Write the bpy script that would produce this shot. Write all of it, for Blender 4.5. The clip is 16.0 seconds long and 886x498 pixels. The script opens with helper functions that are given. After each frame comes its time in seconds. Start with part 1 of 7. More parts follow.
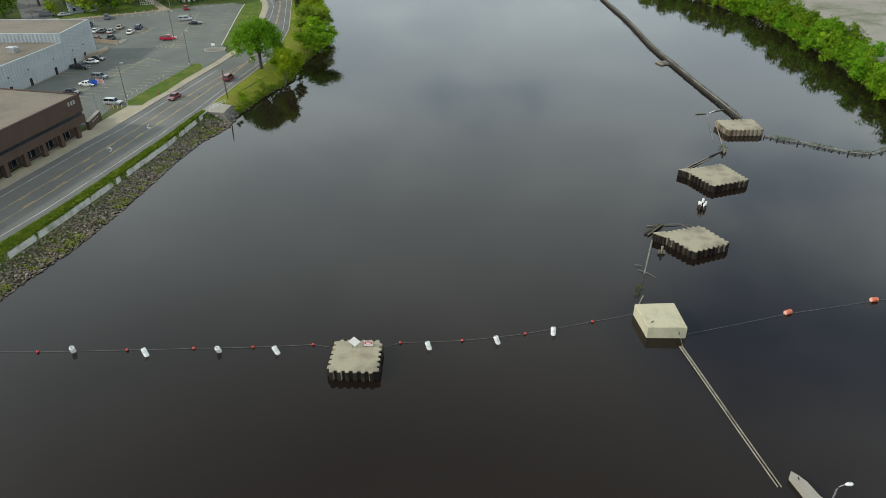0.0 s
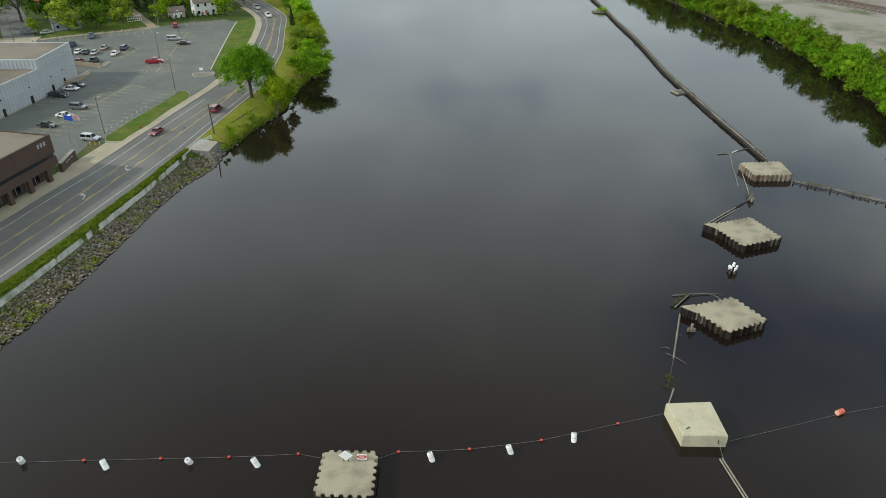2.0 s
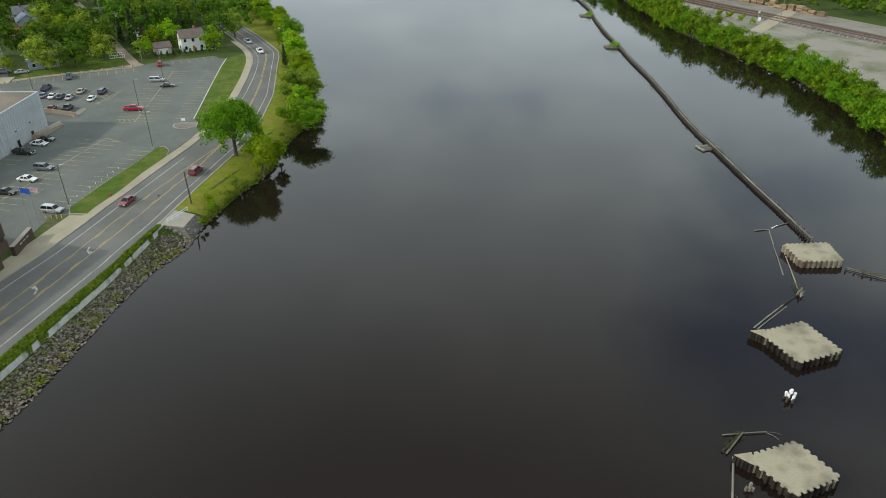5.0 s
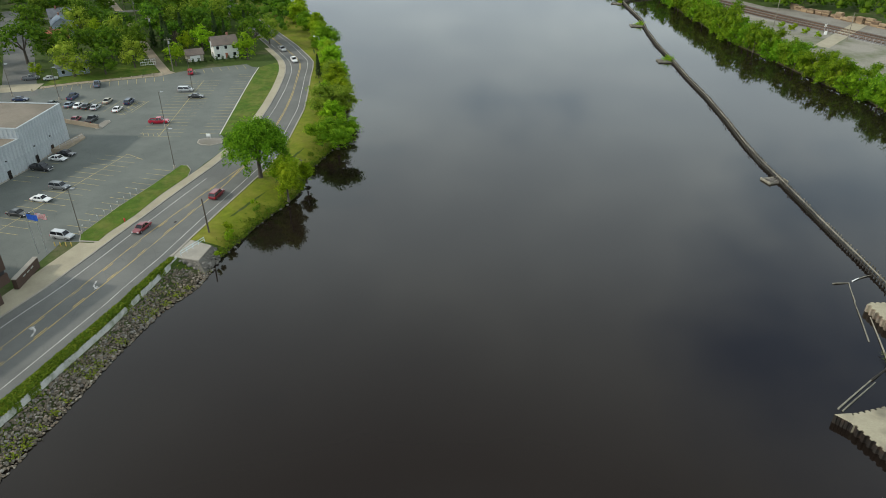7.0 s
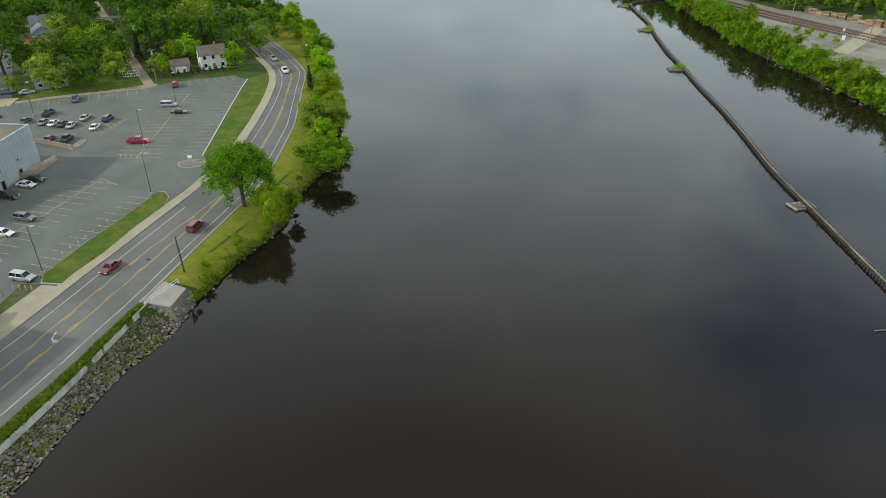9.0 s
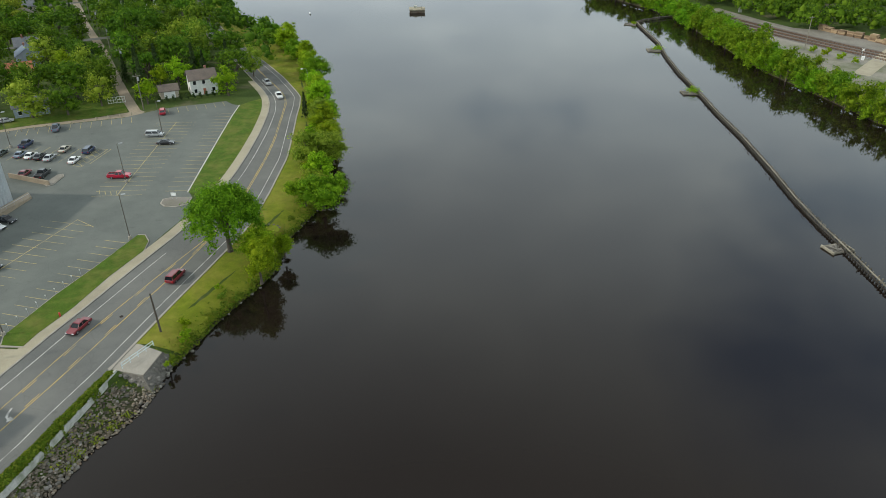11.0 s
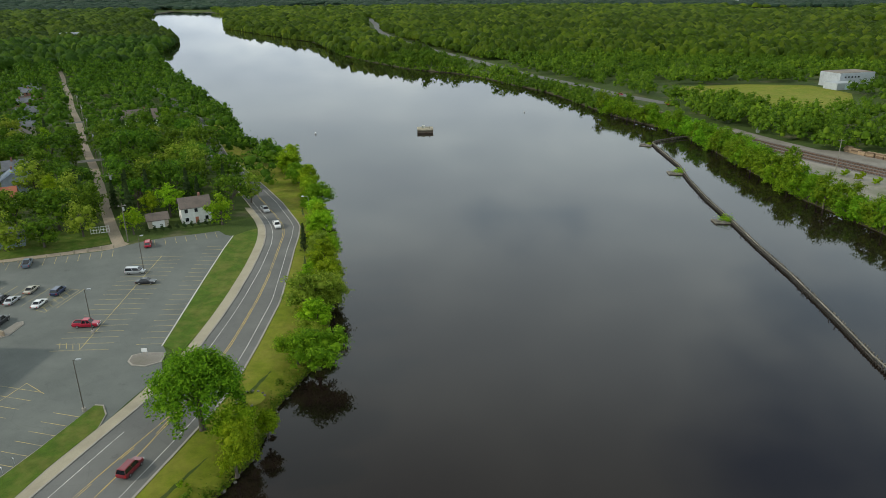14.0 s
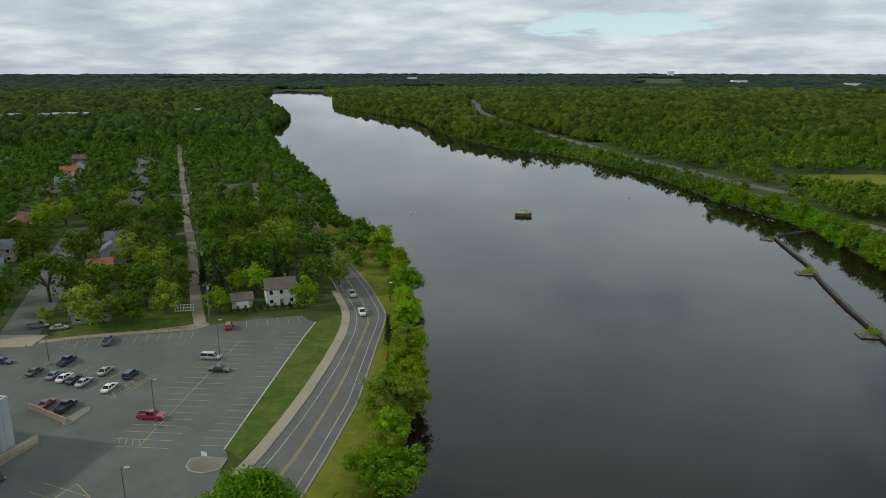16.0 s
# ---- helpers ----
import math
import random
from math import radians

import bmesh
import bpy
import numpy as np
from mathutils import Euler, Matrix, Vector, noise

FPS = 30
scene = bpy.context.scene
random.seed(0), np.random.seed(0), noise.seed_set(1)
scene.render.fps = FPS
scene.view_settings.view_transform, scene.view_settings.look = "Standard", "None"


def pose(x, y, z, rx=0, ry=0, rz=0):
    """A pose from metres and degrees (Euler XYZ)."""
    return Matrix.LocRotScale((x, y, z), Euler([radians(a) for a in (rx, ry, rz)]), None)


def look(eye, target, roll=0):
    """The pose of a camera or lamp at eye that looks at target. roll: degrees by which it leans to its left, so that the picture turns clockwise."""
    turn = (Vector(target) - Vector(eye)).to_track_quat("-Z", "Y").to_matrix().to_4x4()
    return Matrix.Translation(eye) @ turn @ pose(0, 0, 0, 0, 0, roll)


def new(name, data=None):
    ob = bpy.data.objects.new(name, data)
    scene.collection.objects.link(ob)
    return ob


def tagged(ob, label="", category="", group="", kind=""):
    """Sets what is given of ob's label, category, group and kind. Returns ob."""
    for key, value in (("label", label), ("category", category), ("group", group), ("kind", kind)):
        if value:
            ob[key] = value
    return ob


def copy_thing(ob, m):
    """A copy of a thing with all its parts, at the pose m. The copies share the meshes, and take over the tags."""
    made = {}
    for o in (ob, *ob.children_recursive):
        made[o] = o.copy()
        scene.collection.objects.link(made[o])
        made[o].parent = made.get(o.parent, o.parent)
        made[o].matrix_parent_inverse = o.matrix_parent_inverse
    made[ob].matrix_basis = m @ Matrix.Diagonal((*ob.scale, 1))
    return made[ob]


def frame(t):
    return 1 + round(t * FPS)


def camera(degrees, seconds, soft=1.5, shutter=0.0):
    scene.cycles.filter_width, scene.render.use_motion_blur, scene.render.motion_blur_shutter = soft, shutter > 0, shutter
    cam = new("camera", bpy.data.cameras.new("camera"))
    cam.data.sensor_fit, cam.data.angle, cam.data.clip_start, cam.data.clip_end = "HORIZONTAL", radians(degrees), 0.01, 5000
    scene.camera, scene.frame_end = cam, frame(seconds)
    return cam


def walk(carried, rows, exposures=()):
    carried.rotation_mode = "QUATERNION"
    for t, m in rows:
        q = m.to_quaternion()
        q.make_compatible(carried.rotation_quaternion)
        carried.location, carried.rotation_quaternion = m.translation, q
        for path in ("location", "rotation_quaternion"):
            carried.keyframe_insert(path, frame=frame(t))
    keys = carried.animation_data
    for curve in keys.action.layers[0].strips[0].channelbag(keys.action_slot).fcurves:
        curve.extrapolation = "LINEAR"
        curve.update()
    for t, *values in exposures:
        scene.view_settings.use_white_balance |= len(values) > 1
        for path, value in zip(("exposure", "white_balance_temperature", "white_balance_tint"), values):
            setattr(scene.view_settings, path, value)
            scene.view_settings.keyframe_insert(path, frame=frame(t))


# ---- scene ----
cam = camera(65.4, 16.0, soft=0.45)
PATH = [
    (0, (0.789, -1.712, 62.398), (0.746, 0.006, 61.376), -0.4),
    (0.5, (0.567, 2.739, 63.118), (0.525, 4.458, 62.097), -0.4),
    (1, (0.27, 6.944, 64.209), (0.228, 8.662, 63.186), -0.3),
    (1.5, (-0.114, 11.209, 65.151), (-0.153, 12.927, 64.128), -0.2),
    (2, (-0.418, 15.416, 66.171), (-0.457, 17.134, 65.148), -0.1),
    (2.5, (-0.745, 19.697, 67.385), (-0.781, 21.416, 66.364), -0.0),
    (3, (-0.738, 24.094, 68.531), (-0.776, 25.815, 67.513), -0.1),
    (3.5, (-0.859, 28.363, 69.877), (-0.899, 30.084, 68.86), -0.1),
    (4, (-1.135, 32.325, 70.802), (-1.173, 34.051, 69.791), 0.0),
    (6.5, (-2.301, 51.917, 71.831), (-2.381, 53.646, 70.829), 0.1),
    (7, (-2.547, 56.167, 72.027), (-2.688, 57.89, 71.022), 0.1),
    (7.5, (-2.978, 60.061, 72.468), (-3.118, 61.782, 71.459), 0.2),
    (8, (-2.737, 63.686, 72.496), (-2.881, 65.407, 71.486), -0.1),
    (8.5, (-2.915, 67.792, 72.544), (-3.059, 69.512, 71.532), -0.1),
    (9, (-3.253, 71.788, 72.551), (-3.398, 73.506, 71.538), -0.2),
    (11.3, (-6.04, 89.438, 72.51), (-6.185, 91.182, 71.541), -0.4),
    (11.5, (-6.436, 91.225, 72.554), (-6.579, 92.977, 71.601), -0.4),
    (12, (-6.878, 95.324, 72.562), (-7.025, 97.1, 71.653), -0.4),
    (12.5, (-7.664, 99.499, 72.415), (-7.811, 101.298, 71.555), -0.4),
    (13, (-8.228, 103.634, 72.32), (-8.377, 105.456, 71.509), -0.5),
    (13.5, (-9.287, 107.745, 72.388), (-9.434, 109.588, 71.626), -0.4),
    (14, (-9.996, 112.032, 72.27), (-10.162, 113.894, 71.559), -0.4),
    (14.5, (-10.557, 116.416, 72.247), (-10.817, 118.286, 71.587), -0.2),
    (15, (-11.244, 121.105, 71.936), (-11.585, 122.981, 71.331), -0.1),
    (15.5, (-12.246, 125.502, 71.996), (-12.64, 127.382, 71.44), -0.1),
    (16, (-13.258, 129.689, 71.922), (-13.696, 131.575, 71.419), 0.0),
]
walk(cam, [(t, look(eye, target, roll)) for t, eye, target, roll in PATH], [(0, 0.12), (9, 0.13), (12.5, 0.07), (14.5, -0.18), (16, -0.58)])

# ---- world, sun ----
SUN_TO = Vector((-17.5, -5.0, 10.3)).normalized()
sun = new("sun", bpy.data.lights.new("sun", "SUN"))
sun.data.energy, sun.data.angle, sun.data.color = 2.3, radians(2.5), (1.0, 0.94, 0.82)
sun.matrix_world = look(SUN_TO * 500, (0, 0, 0))

world = bpy.data.worlds.new("sky")
scene.world = world
world.use_nodes = True
wn, wl = world.node_tree.nodes, world.node_tree.links
wn.clear()
w_out = wn.new("ShaderNodeOutputWorld")
w_bg = wn.new("ShaderNodeBackground")
w_bg.inputs["Strength"].default_value = 0.1
w_sky = wn.new("ShaderNodeTexSky")
w_sky.sky_type, w_sky.sun_disc = "NISHITA", False
w_sky.sun_elevation = math.asin(SUN_TO.z)
w_sky.sun_rotation = math.atan2(SUN_TO.x, SUN_TO.y) % (2 * math.pi)
w_sky.altitude, w_sky.dust_density = 300, 0.2
w_tc = wn.new("ShaderNodeTexCoord")
w_sep = wn.new("ShaderNodeSeparateXYZ")
wl.new(w_tc.outputs["Generated"], w_sep.inputs[0])


def wmath(op, a, b=None):
    n = wn.new("ShaderNodeMath")
    n.operation = op
    for i, v in enumerate((a, b)):
        if v is None:
            continue
        if isinstance(v, (int, float)):
            n.inputs[i].default_value = v
        else:
            wl.new(v, n.inputs[i])
    return n.outputs[0]


# flat cloud deck seen in perspective
w_h = wmath("ADD", wmath("MAXIMUM", w_sep.outputs["Z"], 0.0), 0.16)
w_cmb = wn.new("ShaderNodeCombineXYZ")
wl.new(wmath("DIVIDE", w_sep.outputs["X"], w_h), w_cmb.inputs[0])
wl.new(wmath("DIVIDE", w_sep.outputs["Y"], w_h), w_cmb.inputs[1])


def wnoise(scale, detail, rough, shift):
    mp = wn.new("ShaderNodeMapping")
    mp.inputs["Location"].default_value = shift
    mp.inputs["Rotation"].default_value = (0, 0, radians(22))
    wl.new(w_cmb.outputs[0], mp.inputs[0])
    n = wn.new("ShaderNodeTexNoise")
    n.inputs["Scale"].default_value, n.inputs["Detail"].default_value = scale, detail
    n.inputs["Roughness"].default_value = rough
    wl.new(mp.outputs[0], n.inputs["Vector"])
    return n.outputs["Fac"]


def wramp(fac, stops):
    r = wn.new("ShaderNodeValToRGB")
    while len(r.color_ramp.elements) < len(stops):
        r.color_ramp.elements.new(0.5)
    for e, (p, c) in zip(r.color_ramp.elements, stops):
        e.position, e.color = p, (*c, 1)
    wl.new(fac, r.inputs[0])
    return r.outputs[0]


w_thin = wmath("SUBTRACT", 0.05, wmath("MULTIPLY", w_sep.outputs["Z"], 0.13))
# two breaks in the cloud: a wide one high to the north-east, a flat one low over the far river
w_high = wn.new("ShaderNodeVectorMath")
w_high.operation = "DOT_PRODUCT"
w_high.inputs[1].default_value = (math.sin(radians(35)) * math.cos(radians(31)), math.cos(radians(35)) * math.cos(radians(31)), math.sin(radians(31)))
wl.new(w_tc.outputs["Generated"], w_high.inputs[0])
w_break = wmath("MULTIPLY", wmath("MAXIMUM", wmath("SUBTRACT", w_high.outputs["Value"], 0.928), 0.0), 4.4)
w_lx = wmath("DIVIDE", wmath("ADD", w_sep.outputs["X"], 0.02), 0.20)
w_lz = wmath("DIVIDE", wmath("SUBTRACT", w_sep.outputs["Z"], 0.058), 0.021)
w_low = wmath("MAXIMUM", wmath("SUBTRACT", 1.0, wmath("ADD", wmath("MULTIPLY", w_lx, w_lx), wmath("MULTIPLY", w_lz, w_lz))), 0.0)
w_break = wmath("ADD", w_break, wmath("MULTIPLY", w_low, wmath("MULTIPLY", wmath("SUBTRACT", wnoise(2.6, 5, 0.6, (1.3, 5.2, 2)), 0.25), 2.4)))
w_dens = wmath("SUBTRACT", wmath("ADD", wnoise(1.0, 5, 0.52, (3.1, 1.7, 0)), w_thin), w_break)
w_cover = wramp(w_dens, [(0.16, (0, 0, 0)), (0.34, (1, 1, 1))])
w_shade = wramp(wnoise(1.5, 5, 0.52, (8.3, 2.2, 4)), [(0.30, (5.9, 6.5, 7.0)), (0.50, (6.9, 7.5, 7.8)), (0.70, (8.7, 9.2, 9.2))])
# low cloud dims in the haze at the horizon, high cloud is thinner
w_deep = wramp(wnoise(1.9, 6, 0.56, (8.3, 2.2, 4)), [(0.30, (5.2, 5.8, 6.5)), (0.47, (6.5, 7.1, 7.7)), (0.66, (8.9, 9.3, 9.4))])
w_soft = wn.new("ShaderNodeMix")
w_soft.data_type = "RGBA"
wl.new(wramp(w_sep.outputs["Z"], [(0.08, (0, 0, 0)), (0.2, (1, 1, 1))]), w_soft.inputs[0])
wl.new(w_deep, w_soft.inputs[6])
wl.new(w_shade, w_soft.inputs[7])
w_tone = wramp(w_sep.outputs["Z"], [(0.0, (1.16, 1.20, 1.22)), (0.10, (1.26, 1.33, 1.35)), (0.32, (1.64, 1.76, 1.78)), (0.50, (1.66, 1.74, 1.74)), (0.74, (0.70, 0.70, 0.70))])
w_mul = wn.new("ShaderNodeMix")
w_mul.data_type, w_mul.blend_type = "RGBA", "MULTIPLY"
w_mul.inputs[0].default_value = 1.0
wl.new(w_soft.outputs[2], w_mul.inputs[6])
wl.new(w_tone, w_mul.inputs[7])
w_gap = wn.new("ShaderNodeMix")
w_gap.data_type = "RGBA"
w_gap.inputs[0].default_value = 0.75
wl.new(wramp(w_sep.outputs["Z"], [(0.0, (10.5, 14.2, 14.8)), (0.16, (8.0, 11.5, 13.5)), (0.5, (3.5, 5.4, 8.0)), (1.0, (2.0, 3.6, 6.8))]), w_gap.inputs[7])
wl.new(w_sky.outputs[0], w_gap.inputs[6])
w_mix = wn.new("ShaderNodeMix")
w_mix.data_type = "RGBA"
wl.new(w_cover, w_mix.inputs[0])
wl.new(w_gap.outputs[2], w_mix.inputs[6])
wl.new(w_mul.outputs[2], w_mix.inputs[7])
wl.new(w_mix.outputs[2], w_bg.inputs[0])
wl.new(w_bg.outputs[0], w_out.inputs[0])

# ---- materials ----


class NodeKit:
    """Short hand for building one node material."""

    def __init__(self, name, coord="Object"):
        self.mat = bpy.data.materials.new(name)
        self.mat.use_nodes = True
        self.n, self.l = self.mat.node_tree.nodes, self.mat.node_tree.links
        self.bsdf = self.n["Principled BSDF"]
        self.tc = self.n.new("ShaderNodeTexCoord").outputs[coord]

    def put(self, v, socket):
        if isinstance(v, (int, float)):
            socket.default_value = v
        elif isinstance(v, (tuple, list)):
            socket.default_value = (*v, 1) if len(v) == 3 and len(socket.default_value) == 4 else v
        else:
            self.l.new(v, socket)

    def scaled(self, sx, sy, sz, rz=0.0):
        m = self.n.new("ShaderNodeMapping")
        m.inputs["Scale"].default_value = (sx, sy, sz)
        m.inputs["Rotation"].default_value = (0, 0, rz)
        self.l.new(self.tc, m.inputs[0])
        return m.outputs[0]

    def noise(self, scale, detail=4, rough=0.55, vec=None, dist=0.0):
        t = self.n.new("ShaderNodeTexNoise")
        self.put(vec or self.tc, t.inputs["Vector"])
        t.inputs["Scale"].default_value, t.inputs["Detail"].default_value = scale, detail
        t.inputs["Roughness"].default_value, t.inputs["Distortion"].default_value = rough, dist
        return t.outputs["Fac"]

    def ramp(self, fac, stops):
        r = self.n.new("ShaderNodeValToRGB")
        while len(r.color_ramp.elements) < len(stops):
            r.color_ramp.elements.new(0.5)
        for e, (p, c) in zip(r.color_ramp.elements, stops):
            c = (c, c, c) if isinstance(c, (int, float)) else c
            e.position, e.color = p, (*c, 1)
        self.l.new(fac, r.inputs[0])
        return r.outputs[0]

    def mix(self, fac, a, b, mode="MIX"):
        m = self.n.new("ShaderNodeMix")
        m.data_type, m.blend_type = "RGBA", mode
        self.put(fac, m.inputs[0])
        self.put(a, m.inputs[6])
        self.put(b, m.inputs[7])
        return m.outputs[2]

    def bump(self, height, strength, dist=0.05):
        b = self.n.new("ShaderNodeBump")
        b.inputs["Strength"].default_value, b.inputs["Distance"].default_value = strength, dist
        self.l.new(height, b.inputs["Height"])
        self.l.new(b.outputs[0], self.bsdf.inputs["Normal"])

    def done(self, colour, rough=0.8, metal=0.0, spec=0.5):
        self.put(colour, self.bsdf.inputs["Base Color"])
        self.put(rough, self.bsdf.inputs["Roughness"])
        self.bsdf.inputs["Metallic"].default_value = metal
        self.bsdf.inputs["Specular IOR Level"].default_value = spec
        return self.mat


def worn(name, c1, c2, stain, big=0.15, fine=6.0, rough=0.85, bump=0.3, amount=0.6, metal=0.0, spec=0.4, shuffle=0.0):
    """A weathered surface: grain between two colours, and large stains of a third."""
    k = NodeKit(name)
    grain = k.ramp(k.noise(fine, 6, 0.65), [(0.3, c1), (0.7, c2)])
    blot = k.ramp(k.noise(big, 7, 0.62), [(0.45, 0.0), (0.68, amount)])
    col = k.mix(blot, grain, stain)
    if shuffle:
        inf = k.n.new("ShaderNodeObjectInfo").outputs["Random"]
        hsv = k.n.new("ShaderNodeHueSaturation")
        k.l.new(k.ramp(inf, [(0, 1 - shuffle), (1, 1 + shuffle)]), hsv.inputs["Value"])
        k.l.new(col, hsv.inputs["Color"])
        col = hsv.outputs[0]
    k.bump(k.noise(fine * 2, 5, 0.7), bump, 0.03)
    return k.done(col, rough, metal, spec)


def painted(name, colour, rough=0.35, metal=0.0, coat=0.0, dirt=0.15):
    k = NodeKit(name)
    grime = k.ramp(k.noise(1.3, 6, 0.6), [(0.4, 0.0), (0.75, dirt)])
    col = k.mix(grime, colour, tuple(c * 0.5 + 0.04 for c in colour))
    m = k.done(col, rough, metal)
    k.bsdf.inputs["Coat Weight"].default_value = coat
    k.bsdf.inputs["Coat Roughness"].default_value = 0.08
    return m


def foliage(name, dark, light, warm, trans=0.35, stands=0.0, rough_top=0.0):
    """Leaves: colour differs from leaf to leaf, with some light passing through."""
    k = NodeKit(name)
    isl = k.n.new("ShaderNodeNewGeometry").outputs["Random Per Island"]
    obr = k.n.new("ShaderNodeObjectInfo").outputs["Random"]
    col = k.ramp(isl, [(0.0, dark), (0.55, light), (1.0, warm)])
    patch = k.ramp(k.noise(0.5, 3), [(0.4, 0.0), (0.72, 0.4)])
    col = k.mix(patch, col, dark)
    if stands:
        stand = k.ramp(k.noise(stands, 5, 0.6), [(0.38, 0.0), (0.62, 0.6)])
        col = k.mix(stand, col, tuple(c * 0.8 for c in dark))
    hsv = k.n.new("ShaderNodeHueSaturation")
    k.l.new(k.ramp(obr, [(0, 0.481), (1, 0.513)]), hsv.inputs["Hue"])
    k.l.new(k.ramp(obr, [(0, 0.86), (0.35, 1.10), (0.7, 0.94), (1, 1.32)]), hsv.inputs["Value"])
    k.l.new(col, hsv.inputs["Color"])
    k.done(hsv.outputs[0], 0.65, 0, 0.08)
    if rough_top:
        k.bump(k.noise(0.5, 6, 0.75), 1.0, rough_top)
    tr = k.n.new("ShaderNodeBsdfTranslucent")
    k.l.new(hsv.outputs[0], tr.inputs[0])
    ms = k.n.new("ShaderNodeMixShader")
    ms.inputs[0].default_value = trans
    k.l.new(k.bsdf.outputs[0], ms.inputs[1])
    k.l.new(tr.outputs[0], ms.inputs[2])
    k.l.new(ms.outputs[0], k.n["Material Output"].inputs[0])
    return k.mat


def make_water():
    k = NodeKit("river_water")
    big = k.noise(0.35, 4, 0.6, k.scaled(1, 0.6, 1))
    small = k.noise(2.2, 3, 0.6, k.scaled(1.0, 0.7, 1))
    patch = k.ramp(k.noise(0.012, 4, 0.6), [(0.4, 0.15), (0.65, 1.0)])
    h = k.mix(0.5, big, small)
    h = k.mix(1.0, h, patch, "MULTIPLY")
    k.bump(h, 0.10, 0.08)
    tint = k.ramp(k.noise(0.02, 3), [(0.3, (0.0114, 0.0078, 0.0058)), (0.7, (0.0138, 0.0099, 0.0076))])
    m = k.done(tint, 0.04, 0, 0.5)
    k.bsdf.inputs["IOR"].default_value = 1.33
    return m


def make_grass(name, a, b, dry, scale=0.25):
    k = NodeKit(name)
    col = k.ramp(k.noise(5.0, 6, 0.7), [(0.3, a), (0.7, b)])
    patch = k.ramp(k.noise(scale, 6, 0.65), [(0.42, 0.0), (0.66, 0.7)])
    col = k.mix(patch, col, dry)
    mow = k.ramp(k.noise(0.6, 4, 0.6), [(0.35, 0.78), (0.65, 1.0)])
    col = k.mix(1.0, col, mow, "MULTIPLY")
    k.bump(k.noise(9, 5, 0.8), 0.8, 0.08)
    return k.done(col, 0.95, 0, 0.15)


def make_asphalt(name, a, b, light, crack=0.6, streak=0.0):
    k = NodeKit(name)
    col = k.ramp(k.noise(7.0, 5, 0.7), [(0.3, a), (0.7, b)])
    patch = k.ramp(k.noise(0.09, 7, 0.65), [(0.38, 0.0), (0.68, 0.65)])
    col = k.mix(patch, col, light)
    oil = k.ramp(k.noise(0.35, 5, 0.7), [(0.62, 0.0), (0.76, 0.5)])
    col = k.mix(oil, col, tuple(c * 0.5 for c in a))
    v = k.n.new("ShaderNodeTexVoronoi")
    v.feature = "DISTANCE_TO_EDGE"
    v.inputs["Scale"].default_value = 0.16
    warp = k.n.new("ShaderNodeVectorMath")
    warp.operation = "ADD"
    nz = k.n.new("ShaderNodeTexNoise")
    nz.inputs["Scale"].default_value = 0.4
    k.l.new(k.tc, nz.inputs["Vector"])
    k.l.new(k.tc, warp.inputs[0])
    k.l.new(nz.outputs["Color"], warp.inputs[1])
    k.l.new(warp.outputs[0], v.inputs["Vector"])
    line = k.ramp(v.outputs["Distance"], [(0.004, crack), (0.012, 0.0)])
    col = k.mix(line, col, tuple(c * 0.45 for c in a))
    k.bump(k.noise(14, 4, 0.7), 0.25, 0.02)
    return k.done(col, 0.88, 0, 0.35)


def make_ground():
    """Land beyond the streets: rough grass, bare patches, a stony margin by the water."""
    k = NodeKit("rough_land")
    col = k.ramp(k.noise(3.0, 6, 0.7), [(0.3, (0.032, 0.058, 0.010)), (0.7, (0.07, 0.105, 0.018))])
    bare = k.ramp(k.noise(0.06, 6, 0.65), [(0.55, 0.0), (0.7, 0.7)])
    col = k.mix(bare, col, (0.17, 0.14, 0.09))
    sep = k.n.new("ShaderNodeSeparateXYZ")
    k.l.new(k.tc, sep.inputs[0])
    mud = k.ramp(sep.outputs[2], [(0.1, 1.0), (1.0, 0.0)])
    col = k.mix(mud, col, (0.06, 0.05, 0.035))
    k.bump(k.noise(4, 5, 0.75), 0.7, 0.1)
    return k.done(col, 0.95, 0, 0.2)


WATER = make_water()
LAND = make_ground()
LAWN = make_grass("mown_lawn", (0.050, 0.105, 0.010), (0.095, 0.155, 0.016), (0.17, 0.17, 0.04))
BANKGRASS = make_grass("bank_grass", (0.12, 0.165, 0.010), (0.20, 0.235, 0.018), (0.26, 0.23, 0.045), 0.12)
ASPHALT = make_asphalt("road_asphalt", (0.100, 0.102, 0.096), (0.140, 0.142, 0.133), (0.182, 0.182, 0.168), 0.15)
LOT_ASPHALT = make_asphalt("lot_asphalt", (0.090, 0.100, 0.091), (0.130, 0.142, 0.129), (0.164, 0.175, 0.157), 0.12)
CONCRETE = worn("pale_concrete", (0.29, 0.27, 0.225), (0.38, 0.35, 0.30), (0.24, 0.22, 0.19), 0.25, 5.0)
WALK = worn("walk_concrete", (0.32, 0.285, 0.20), (0.40, 0.36, 0.26), (0.25, 0.22, 0.16), 0.2, 5.0)
CAPCONC = worn("cap_concrete", (0.285, 0.255, 0.180), (0.385, 0.350, 0.250), (0.13, 0.115, 0.085), 0.25, 4.0, amount=0.9)
BLOCKCONC = worn("block_concrete", (0.42, 0.39, 0.27), (0.52, 0.485, 0.35), (0.27, 0.25, 0.175), 0.35, 4.0)
WALLCONC = worn("wall_concrete", (0.42, 0.42, 0.39), (0.56, 0.55, 0.51), (0.12, 0.15, 0.07), 0.5, 5.0, amount=0.8)
